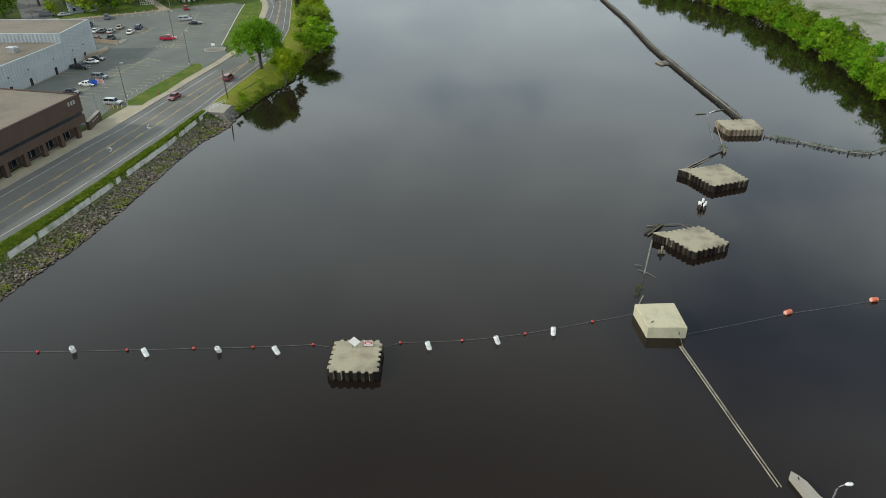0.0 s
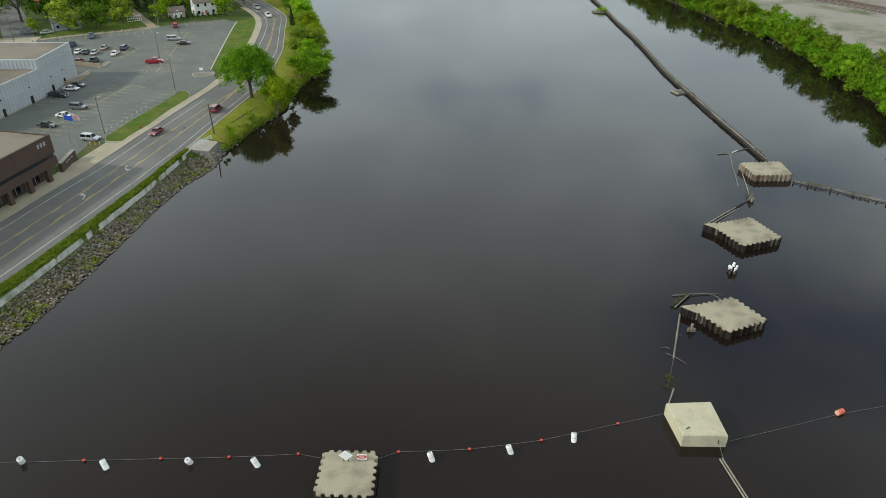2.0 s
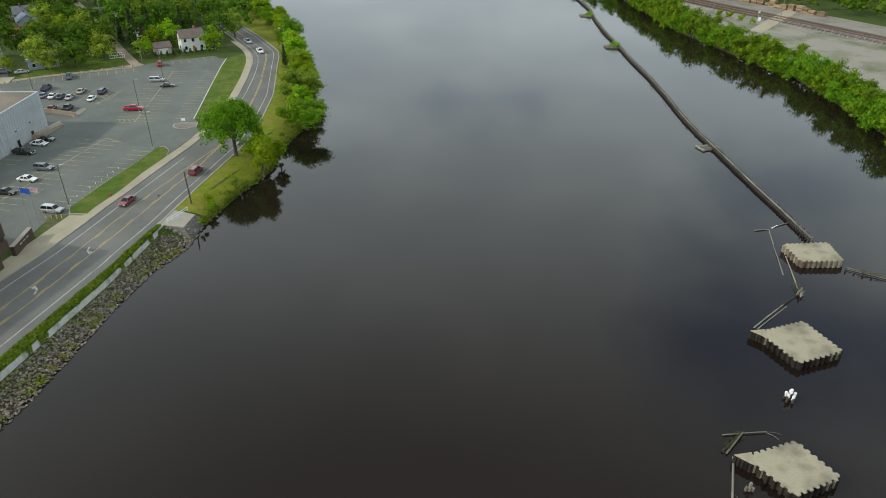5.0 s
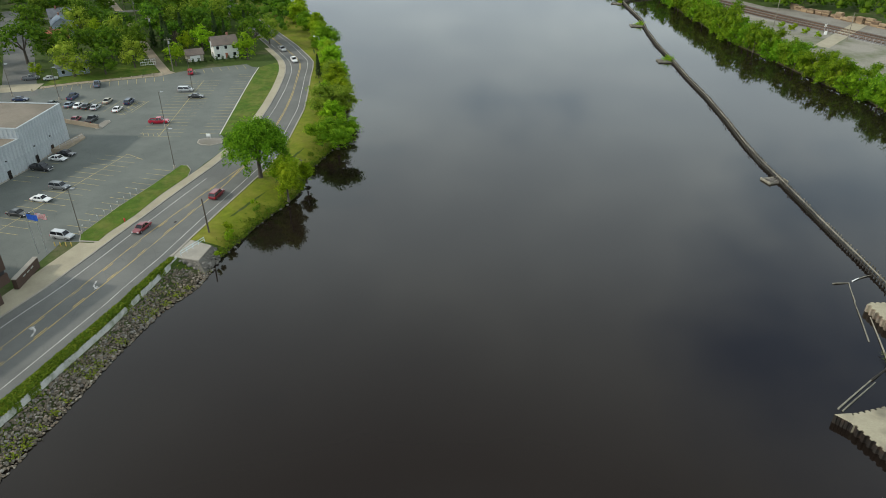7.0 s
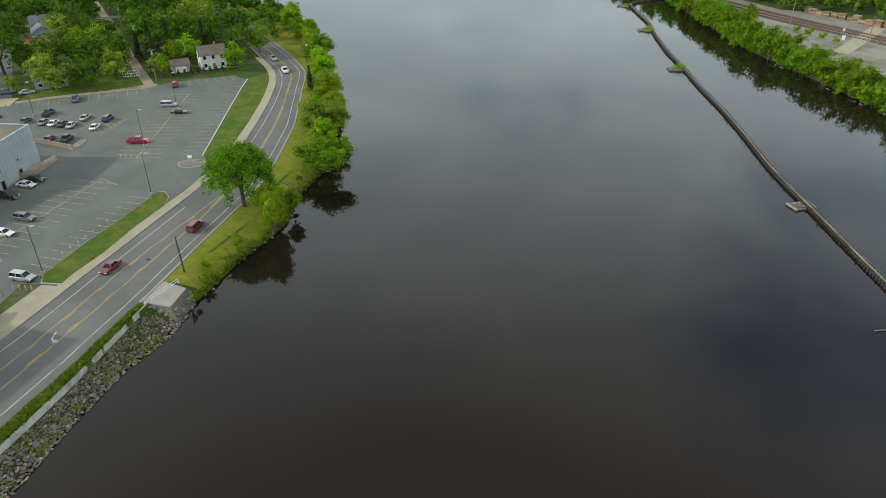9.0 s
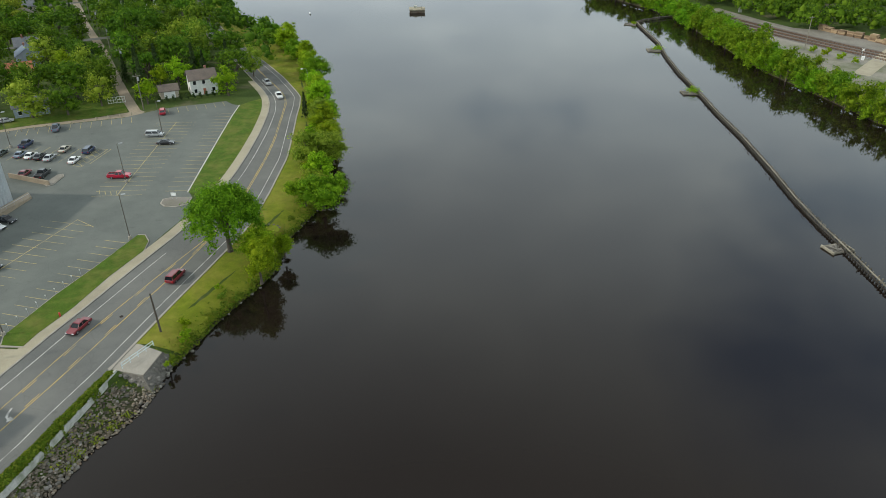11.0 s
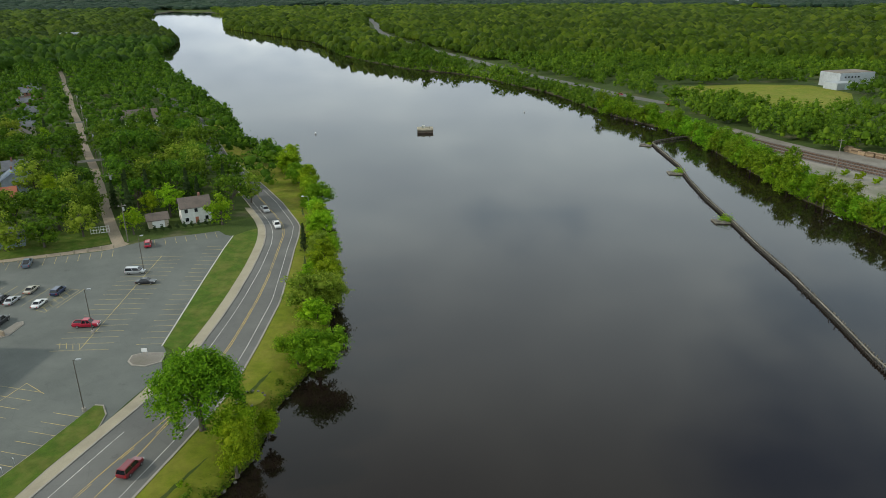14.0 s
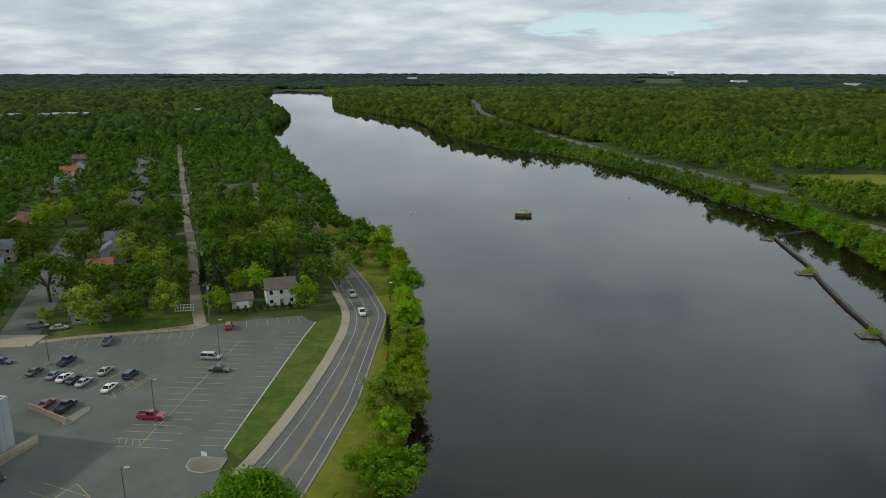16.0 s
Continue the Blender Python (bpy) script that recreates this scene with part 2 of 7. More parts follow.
STONE = worn("riprap_stone", (0.115, 0.105, 0.092), (0.22, 0.205, 0.18), (0.075, 0.07, 0.055), 0.4, 3.0, shuffle=0.45)
PALESTEEL = worn("bleached_steel", (0.13, 0.105, 0.080), (0.25, 0.215, 0.165), (0.11, 0.055, 0.03), 0.9, 5.0, 0.8, amount=0.9, shuffle=0.45)
STEEL = worn("rusty_steel", (0.009, 0.008, 0.007), (0.026, 0.022, 0.019), (0.060, 0.038, 0.024), 0.6, 5.0, 0.85, spec=0.2, shuffle=0.5)
TIMBER = worn("weathered_timber", (0.15, 0.138, 0.108), (0.27, 0.25, 0.20), (0.09, 0.08, 0.055), 0.7, 6.0, shuffle=0.35)
DARKWOOD = worn("wet_timber", (0.026, 0.022, 0.018), (0.065, 0.056, 0.046), (0.018, 0.016, 0.012), 0.7, 6.0, shuffle=0.4)
BARK = worn("bark", (0.055, 0.045, 0.035), (0.12, 0.10, 0.08), (0.04, 0.035, 0.025), 1.0, 8.0, bump=0.8)
YELLOW = worn("yellow_paint", (0.50, 0.35, 0.09), (0.60, 0.44, 0.13), (0.20, 0.185, 0.14), 0.25, 5.0, amount=0.95)
LOTYELLOW = worn("faded_yellow_paint", (0.40, 0.32, 0.11), (0.50, 0.41, 0.16), (0.17, 0.17, 0.14), 0.5, 5.0, amount=0.9)
WHITEPAINT = worn("white_road_paint", (0.52, 0.51, 0.48), (0.66, 0.65, 0.61), (0.22, 0.215, 0.20), 0.6, 5.0, amount=0.95)
KERBSTONE = worn("kerb_concrete", (0.44, 0.43, 0.39), (0.56, 0.55, 0.50), (0.30, 0.28, 0.24), 0.25, 5.0)
TRACKGRAVEL = worn("track_gravel", (0.20, 0.185, 0.15), (0.31, 0.285, 0.24), (0.085, 0.105, 0.035), 0.06, 3.0, amount=1.0)
GRAVEL = worn("yard_gravel", (0.185, 0.17, 0.145), (0.27, 0.25, 0.215), (0.13, 0.12, 0.09), 0.08, 3.0, amount=0.8)
BALLAST = worn("rail_ballast", (0.105, 0.092, 0.080), (0.18, 0.16, 0.14), (0.08, 0.07, 0.058), 0.1, 4.0)
DIRT = worn("dirt_lane", (0.25, 0.20, 0.145), (0.36, 0.30, 0.22), (0.17, 0.14, 0.10), 0.15, 3.0)
METALSIDING = worn("white_siding", (0.34, 0.37, 0.385), (0.43, 0.46, 0.475), (0.25, 0.27, 0.28), 0.3, 2.0, 0.5, 0.05)
ROOFGRAVEL = worn("roof_gravel", (0.165, 0.138, 0.105), (0.235, 0.20, 0.155), (0.11, 0.095, 0.072), 0.08, 3.0, amount=0.8)
BROWNBRICK = worn("brown_brick", (0.060, 0.036, 0.026), (0.085, 0.052, 0.038), (0.05, 0.034, 0.026), 0.3, 8.0)
GALV = painted("galvanised_metal", (0.42, 0.43, 0.44), 0.45, 0.7)
POLEBROWN = painted("bronze_pole_paint", (0.10, 0.085, 0.07), 0.5)
WHITE = painted("white_paint", (0.80, 0.80, 0.78), 0.45)
REDPLASTIC = painted("red_plastic", (0.55, 0.05, 0.035), 0.45)
ORANGE = painted("orange_drum", (0.68, 0.15, 0.07), 0.5)
RED = painted("red_paint", (0.50, 0.035, 0.03), 0.4)
BLUE = painted("blue_cloth", (0.03, 0.12, 0.55), 0.7)
BLACK = painted("black_rubber", (0.02, 0.02, 0.022), 0.8)
CABLE = painted("grey_cable", (0.16, 0.15, 0.14), 0.7)
CHROME = painted("rim_metal", (0.55, 0.55, 0.56), 0.3, 0.9)
PALEBLUE = painted("pale_blue_rail_paint", (0.50, 0.62, 0.66), 0.5)
LENS_RED = painted("tail_lens", (0.40, 0.02, 0.02), 0.2)
LENS_WHITE = painted("head_lens", (0.75, 0.76, 0.78), 0.15)
gk = NodeKit("dark_window_glass")
GLASS = gk.done((0.012, 0.015, 0.018), 0.06, 0, 0.6)
RUST = worn("rust_iron", (0.12, 0.065, 0.038), (0.21, 0.125, 0.075), (0.08, 0.05, 0.035), 0.4, 4.0, shuffle=0.3)
LEAF_BRIGHT = foliage("leaf_bright", (0.100, 0.195, 0.006), (0.235, 0.395, 0.012), (0.36, 0.49, 0.022), 0.48)
LEAF_MID = foliage("leaf_mid", (0.048, 0.110, 0.005), (0.130, 0.240, 0.010), (0.235, 0.345, 0.018), 0.33)
LEAF_OLIVE = foliage("leaf_olive", (0.100, 0.170, 0.014), (0.225, 0.330, 0.028), (0.35, 0.43, 0.05), 0.4)
LEAF_DARK = foliage("leaf_dark", (0.022, 0.044, 0.014), (0.042, 0.075, 0.022), (0.07, 0.10, 0.03), 0.2)
LEAF_ELM = foliage("elm_leaf", (0.060, 0.145, 0.006), (0.155, 0.315, 0.011), (0.245, 0.410, 0.018), 0.42)
LEAF_TOWN = foliage("town_leaf", (0.027, 0.070, 0.005), (0.078, 0.165, 0.009), (0.152, 0.255, 0.015), 0.30)
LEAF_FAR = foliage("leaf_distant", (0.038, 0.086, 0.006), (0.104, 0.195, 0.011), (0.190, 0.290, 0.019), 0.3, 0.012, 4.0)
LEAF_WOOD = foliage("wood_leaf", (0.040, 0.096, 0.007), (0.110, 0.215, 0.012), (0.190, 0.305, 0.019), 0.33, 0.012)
# west copy of LEAF_FAR, darkened for a cloud shadow put into the leaf colour
LEAF_WEST_SHADED = foliage("leaf_distant_shaded", (0.028, 0.064, 0.006), (0.078, 0.146, 0.010), (0.140, 0.220, 0.016), 0.28, 0.012, 4.0)
# horizon woods: distance haze painted into the leaf colour as a bluish dark tone
LEAF_HAZE = foliage("far_haze_leaf", (0.022, 0.048, 0.030), (0.040, 0.078, 0.046), (0.065, 0.11, 0.055), 0.2, 0.004, 3.0)
IVY = foliage("ivy_leaf", (0.060, 0.120, 0.010), (0.14, 0.22, 0.016), (0.24, 0.27, 0.035), 0.4)

# ---- mesh helpers ----


class Geo:
    """Collects vertices and faces of one mesh."""

    def __init__(self):
        self.v, self.f = [], []

    def add(self, verts, faces):
        o = len(self.v)
        self.v += [tuple(p) for p in verts]
        self.f += [tuple(i + o for i in q) for q in faces]
        return self

    def box(self, c, s, rz=0.0, ch=0.0):
        """A box centred at c of size s, turned rz radians, with its top edges chamfered by ch."""
        x, y, z = (a / 2 for a in s)
        if ch:
            ring = [(-z, 0), (z - ch, 0), (z, ch)]
            vs = [(sx * (x - i), sy * (y - i), zz) for zz, i in ring for sx, sy in ((-1, -1), (1, -1), (1, 1), (-1, 1))]
            fs = [(3, 2, 1, 0), (8, 9, 10, 11)] + [(r * 4 + j, r * 4 + (j + 1) % 4, r * 4 + 4 + (j + 1) % 4, r * 4 + 4 + j) for r in (0, 1) for j in range(4)]
        else:
            vs = [(sx * x, sy * y, sz * z) for sz in (-1, 1) for sx, sy in ((-1, -1), (1, -1), (1, 1), (-1, 1))]
            fs = [(3, 2, 1, 0), (4, 5, 6, 7)] + [(j, (j + 1) % 4, 4 + (j + 1) % 4, 4 + j) for j in range(4)]
        co, si = math.cos(rz), math.sin(rz)
        return self.add([(c[0] + a * co - b * si, c[1] + a * si + b * co, c[2] + d) for a, b, d in vs], fs)

    def tube(self, pts, radii, seg=8, caps=True):
        """A round bar through the points, with a radius at each."""
        pts = [Vector(p) for p in pts]
        if isinstance(radii, (int, float)):
            radii = [radii] * len(pts)
        rings = []
        for i, p in enumerate(pts):
            d = (pts[min(i + 1, len(pts) - 1)] - pts[max(i - 1, 0)]).normalized()
            u = d.cross(Vector((0, 0, 1)) if abs(d.z) < 0.9 else Vector((1, 0, 0))).normalized()
            w = d.cross(u)
            rings += [p + (u * math.cos(2 * math.pi * j / seg) + w * math.sin(2 * math.pi * j / seg)) * radii[i] for j in range(seg)]
        fs = [(i * seg + j, i * seg + (j + 1) % seg, (i + 1) * seg + (j + 1) % seg, (i + 1) * seg + j) for i in range(len(pts) - 1) for j in range(seg)]
        if caps:
            fs += [tuple(range(seg)), tuple(range((len(pts) - 1) * seg + seg - 1, (len(pts) - 1) * seg - 1, -1))]
        return self.add(rings, fs)

    def prism(self, poly, z0, z1, inset=0.0):
        """An upright prism on an anticlockwise outline."""
        n = len(poly)
        self.add([(*p, z0) for p in poly] + [(*p, z1) for p in poly],
                 [tuple(range(n, 2 * n))] + [(j, (j + 1) % n, n + (j + 1) % n, n + j) for j in range(n)])
        return self

    def mesh(self, name, smooth=False):
        me = bpy.data.meshes.new(name)
        me.from_pydata(self.v, [], self.f)
        if smooth:
            me.polygons.foreach_set("use_smooth", [True] * len(me.polygons))
        me.update()
        return me


def array_mesh(name, verts, faces, smooth=False):
    """A mesh out of numpy arrays whose faces all have the same number of corners."""
    me = bpy.data.meshes.new(name)
    n, k = faces.shape
    me.vertices.add(len(verts))
    me.vertices.foreach_set("co", np.asarray(verts, np.float32).ravel())
    me.loops.add(n * k)
    me.loops.foreach_set("vertex_index", faces.astype(np.int32).ravel())
    me.polygons.add(n)
    me.polygons.foreach_set("loop_start", np.arange(0, n * k, k, dtype=np.int32))
    if smooth:
        me.polygons.foreach_set("use_smooth", np.ones(n, bool))
    me.update(calc_edges=True)
    return me


def part(name, geo, material, parent=None, label="", at=None, smooth=False):
    """Links a Geo or a mesh as one object under a thing or a part."""
    me = geo.mesh(name, smooth) if isinstance(geo, Geo) else geo
    if material and not me.materials:
        me.materials.append(material)
    ob = new(name, me)
    if parent:
        ob.parent = parent
    if at is not None:
        ob.matrix_basis = at
    if label:
        ob["label"] = label
    return ob


def thing(name, label, category, at=(0, 0, 0), rz=0.0, group="", kind=""):
    """An empty at a thing's base, that carries its parts."""
    ob = new(name)
    ob.empty_display_size = 0.3
    ob.matrix_basis = Matrix.Translation(at) @ Matrix.Rotation(rz, 4, "Z")
    return tagged(ob, label, category, group, kind)


def setting(name, geo, material, label, category, smooth=False):
    return tagged(part(name, geo, material, smooth=smooth), label, category, kind="structure")


def line_x(points):
    """x as a function of y along a line given as (y, x)."""
    ys, xs = zip(*points)
    return lambda y: float(np.interp(y, ys, xs))


# ---- plan ----
LAND_Z = 2.2
bank_w = line_x([(-400, -150), (0, -92), (90, -71.2), (101, -68.0), (117, -65.5), (128, -64.4), (140, -63.4), (152, -61.5), (161, -58.0), (171, -57.3), (177, -55.8), (186, -54),
                 (197, -50.5), (203, -49), (217, -50), (229, -47.5), (251, -48.5), (275, -55), (303, -63), (330, -71), (372, -87), (404, -106), (432, -134),
                 (484, -160), (537, -189), (634, -253), (794, -351), (884, -404), (1000, -440), (1115, -482), (1300, -600), (1415, -660), (1691, -830), (2348, -1130), (2560, -1215), (6000, -1300)])
bank_e = line_x([(-400, 150), (0, 128), (181, 118), (222, 121), (247, 121), (287, 119), (304, 112), (332, 105), (360, 97), (405, 91), (430, 88), (463, 84),
                 (486, 77), (511, 64), (533, 53), (588, 34), (629, 19), (659, 0), (704, -26), (738, -52), (771, -99), (840, -150), (915, -198), (1101, -276),
                 (1186, -344), (1304, -433), (1436, -533), (1669, -632), (2092, -784), (2450, -985), (2560, -1205), (6000, -1295)])
kerb_w = line_x([(-400, -220), (0, -121), (100, -95.5), (122, -91), (146, -86), (155, -83.6), (168, -81.4), (176, -80.2), (184, -78.7), (193, -77.2), (200, -76), (213, -73.6),
                 (227, -72), (236, -72), (248, -72.6), (260, -73.6), (277, -75.6), (287, -77.2), (296, -78.8), (304, -80.9), (311, -83.5), (318, -87.2), (325, -91.5),
                 (339, -100), (371, -119.5), (400, -139), (484, -185), (634, -282), (794, -382), (1000, -475)])
kerb_e = line_x([(-400, -203), (0, -104), (100, -79.3), (113, -75.8), (131, -72.2), (152, -68.2), (157, -67.6), (168, -65.7), (175, -64.9), (187, -63.5), (199, -61.8), (213, -60),
                 (222, -59.6), (236, -60.4), (258, -62.3), (282, -66.9), (292, -68.9), (303, -70.8), (313, -73.2), (320, -76.9), (336, -85.8), (350, -94.7), (370, -108),
                 (390, -121.8), (400, -129.5), (484, -175), (634, -272), (794, -372), (1000, -465)])
wall_x = line_x([(0, -101), (85, -78.3), (94.5, -76), (108, -73.2), (125, -70.1), (147, -66.4), (168, -64.2)])

# ---- land and water ----


def far_rise(x, y):
    """The land lifts into low wooded ridges far away."""
    d = math.hypot(x, y)
    t = min(0.96, max(0.0, (d - 2300) / 2500))
    return 38 * t ** 1.6


def build_ground():
    ys = list(np.arange(-400, 90, 30.0)) + list(np.arange(90, 340, 3.0)) + list(np.arange(340, 900, 10.0))
    y = 900.0
    while y < 4900:
        ys.append(y)
        y *= 1.035
    ys.append(4900)
    off = [0, 1.2, 2.5, 4, 5.6, 6.0, 8, 12, 20, 35, 60, 100, 170, 300, 500, 800, 1200, 1800, 2600, 3600]
    g = Geo()
    n = len(off) * 2 + 1
    for y in ys:
        row = []
        stone_side = y < 166
        for d in reversed(off):
            x = bank_w(y) - d
            if stone_side:
                # the stones climb to the foot of the wall, the land behind it is level
                reach = max(1.0, bank_w(y) - wall_x(y)) if y > 20 else 6.0
                z = 1.3 * d / 5.6 if d <= 5.6 else LAND_Z - 0.03
                x = bank_w(y) - (d * reach / 5.6 if d <= 5.6 else reach + 0.12 if d == 6.0 else max(d, reach + 1.5))
            else:
                z = min(LAND_Z - 0.03, 2.4 * (d / 7) ** 0.7) if d else 0.0
            if d == 0:
                z = -0.15
            row.append((x, y, z + far_rise(x, y)))
        row.append(((bank_w(y) + bank_e(y)) / 2, y, -3.0 + far_rise(bank_w(y), y)))
        for d in off:
            x = bank_e(y) + d
            z = min(2.5, 3.0 * (d / 6) ** 0.8) if d else -0.15
            row.append((x, y, z + far_rise(x, y)))
        g.v += row
    for i in range(len(ys) - 1):
        for j in range(n - 1):
            a = i * n + j
            g.f.append((a, a + 1, a + n + 1, a + n))
    return setting("ground", g, LAND, "rough green land with bare patches on both river banks", "ground", True)


build_ground()
wg = Geo()
wg.add([(-1700, -700, 0), (700, -700, 0), (700, 2590, 0), (-1700, 2590, 0)], [(0, 1, 2, 3)])
setting("water", wg, WATER, "calm dark brown river water reflecting a cloudy sky", "river")


def strip(a, b, y0, y1, z, step=4.0, thick=0.0):
    """A flat band between two lines x(y)."""
    g = Geo()
    ys = np.linspace(y0, y1, max(2, int((y1 - y0) / step) + 1))
    for y in ys:
        g.v += [(a(y), y, z), (b(y), y, z)]
        if thick:
            g.v += [(a(y), y, z - thick), (b(y), y, z - thick)]
    m = 4 if thick else 2
    for i in range(len(ys) - 1):
        o = i * m
        g.f.append((o, o + 1, o + m + 1, o + m))
        if thick:
            g.f += [(o + 2, o, o + m, o + m + 2), (o + 1, o + 3, o + m + 3, o + m + 1)]
    if thick:
        g.f += [(0, 2, 3, 1), tuple(len(g.v) - 4 + i for i in (0, 1, 3, 2))]
    return g


def shifted(line, d):
    return lambda y: line(y) + d


def flat(poly, z):
    return Geo().add([(*p, z) for p in poly], [tuple(range(len(poly)))])


ROAD_Z = LAND_Z + 0.02
setting("road", strip(kerb_w, kerb_e, -400, 1000, ROAD_Z), ASPHALT, "grey worn asphalt riverside road", "road")
setting("road_kerb_west", strip(shifted(kerb_w, -0.35), kerb_w, 0, 480, ROAD_Z + 0.13, thick=0.25), CONCRETE, "pale concrete kerb", "kerb")
setting("road_kerb_east", strip(kerb_e, shifted(kerb_e, 0.4), 168, 480, ROAD_Z + 0.13, thick=0.25), CONCRETE, "pale concrete kerb", "kerb")
setting("pavement", strip(shifted(kerb_w, -2.6), shifted(kerb_w, -0.36), 150, 330, ROAD_Z + 0.12, thick=0.2), WALK, "tan concrete pavement slabs", "pavement")
setting("forecourt", strip(lambda y: -89.8 - (152 - y) * 0.17, shifted(kerb_w, -0.36), 60, 172, ROAD_Z + 0.115, thick=0.2), WALK, "tan concrete forecourt beside the brown building", "pavement")


def bank_lawn(y0, y1):
    """Grass from the kerb down the slope to the water's edge."""
    g = Geo()
    ys = np.arange(y0, y1 + 0.1, 3.0)
    cols = [0.0, 0.3, 0.55, 0.7, 0.82, 0.91, 1.0]
    for y in ys:
        a, c = kerb_e(y) + 0.4, max(kerb_e(y) + 1.0, bank_w(y) - 0.7)
        for t in cols:
            x = a + (c - a) * t
            d = max(0.0, bank_w(y) - x)
            g.v.append((x, y, min(LAND_Z - 0.03, 2.4 * (d / 7) ** 0.7) + 0.09))
    m = len(cols)
    g.f = [(i * m + j, i * m + j + 1, (i + 1) * m + j + 1, (i + 1) * m + j) for i in range(len(ys) - 1) for j in range(m - 1)]
    setting("bank_lawn", g, BANKGRASS, "yellow-green mown grass between road and river", "lawn", True)


bank_lawn(175, 331)
setting("bank_lawn_far", strip(shifted(kerb_e, 0.4), lambda y: max(kerb_e(y) + 1, bank_w(y) - 4.0), 331, 480, LAND_Z + 0.03), BANKGRASS, "yellow-green mown grass between road and river", "lawn")

lot = [(-165, 158), (-90.2, 158), (-90.2, 172.2), (-86, 172.4), (-82.6, 176), (-77.5, 206), (-76.6, 214), (-75.0, 224), (-77.2, 228), (-77.9, 231.7), (-80, 234.6), (-86.1, 271.4),
       (-89.3, 291.4), (-90.6, 302), (-93.4, 303), (-96.7, 306.4), (-101.5, 303.6), (-108.8, 300.2), (-114.8, 296.5), (-118.5, 292.4), (-123, 287.3),
       (-133.4, 282.3), (-147.8, 275.6), (-156, 270), (-175, 264), (-175, 158)]
setting("parking_lot", flat(lot[::1], LAND_Z + 0.012), LOT_ASPHALT, "faded grey-green asphalt parking lot with worn stall lines", "parking lot")

# ---- river structures ----
rng = np.random.default_rng(7)
pyr = random.Random(11)


def corrugated(corners, period=1.05, depth=0.36):
    """An outline with the in-and-out of steel sheet piles along its sides, and one small outline per pile."""
    out, piles = [], []
    n = len(corners)
    for i in range(n):
        a, b = Vector(corners[i]), Vector(corners[(i + 1) % n])
        d = b - a
        ln = d.length
        d.normalize()
        nor = Vector((d.y, -d.x))
        k = max(2, round(ln / period))
        p = ln / k
        for j in range(k):
            prof = [(0.0, 0.0), (0.14, depth), (0.52, depth), (0.66, 0.0)]
            pts = [a + d * ((j + s) * p) + nor * e for s, e in prof]
            out += [tuple(q) for q in pts]
            nxt = a + d * ((j + 1) * p)
            piles.append([tuple(q) for q in pts] + [tuple(nxt)])
    return out, piles


def sheet_pier(corners, top, label, concrete, steel=None):
    cx = sum(c[0] for c in corners) / 4
    cy = sum(c[1] for c in corners) / 4
    pier = thing("sheet_pile_pier", label, "pier", (cx, cy, -1.0), group="concrete piers in the river")
    local = [(x - cx, y - cy) for x, y in corners]
    outline, piles = corrugated(local)
    g = Geo()
    n = len(outline)
    edge = [(x * 0.985, y * 0.985) for x, y in outline]
    g.v = [(*p, 0.2) for p in outline] + [(*p, top + 0.92) for p in outline] + [(x, y, top + 1.0) for x, y in edge]
    for j in range(n):
        k = (j + 1) % n
        g.f += [(j, k, n + k, n + j), (n + j, n + k, 2 * n + k, 2 * n + j)
              ]
    g.f.append(tuple(range(2 * n, 3 * n)))
    part("concrete_cap", g, concrete, pier, "weathered concrete cap with dark stains")
    for prof in piles:
        q = Geo()
        c = Vector(prof[2])
        for z in (0.0, top + 0.86 + pyr.uniform(-0.06, 0.06)):
            q.v += [(x * 1.006, y * 1.006, z) for x, y in prof] + [(x * 1.02, y * 1.02, z) for x, y in prof]
        m = len(prof)
        for j in range(m - 1):
            q.f += [(m + j, m + j + 1, 3 * m + j + 1, 3 * m + j), (2 * m + j, 2 * m + j + 1, 3 * m + j + 1, 3 * m + j)[::-1]]
        part("steel_sheet", q, steel or STEEL, pier)
    return pier


sheet_pier([(-16.35, 68.9), (-10.0, 68.75), (-10.1, 75.1), (-16.2, 75.1)], 1.5, "square concrete pier cap ringed by rusty sheet piles with warning signs", CAPCONC)
sheet_pier([(41.2, 100.5), (48.0, 103.4), (44.9, 109.4), (37.2, 106.6)], 1.5, "square concrete pier cap ringed by dark sheet piles", CAPCONC)
sheet_pier([(52.6, 126.6), (60.6, 129.6), (57.8, 137.4), (49.3, 134.3)], 1.5, "stained concrete pier cap ringed by dark sheet piles", CAPCONC)
sheet_pier([(66.2, 157.8), (74.2, 158.1), (74.4, 165.1), (65.3, 164.2)], 1.55, "concrete pier cap ringed by rust-streaked sheet piles", CAPCONC, PALESTEEL)


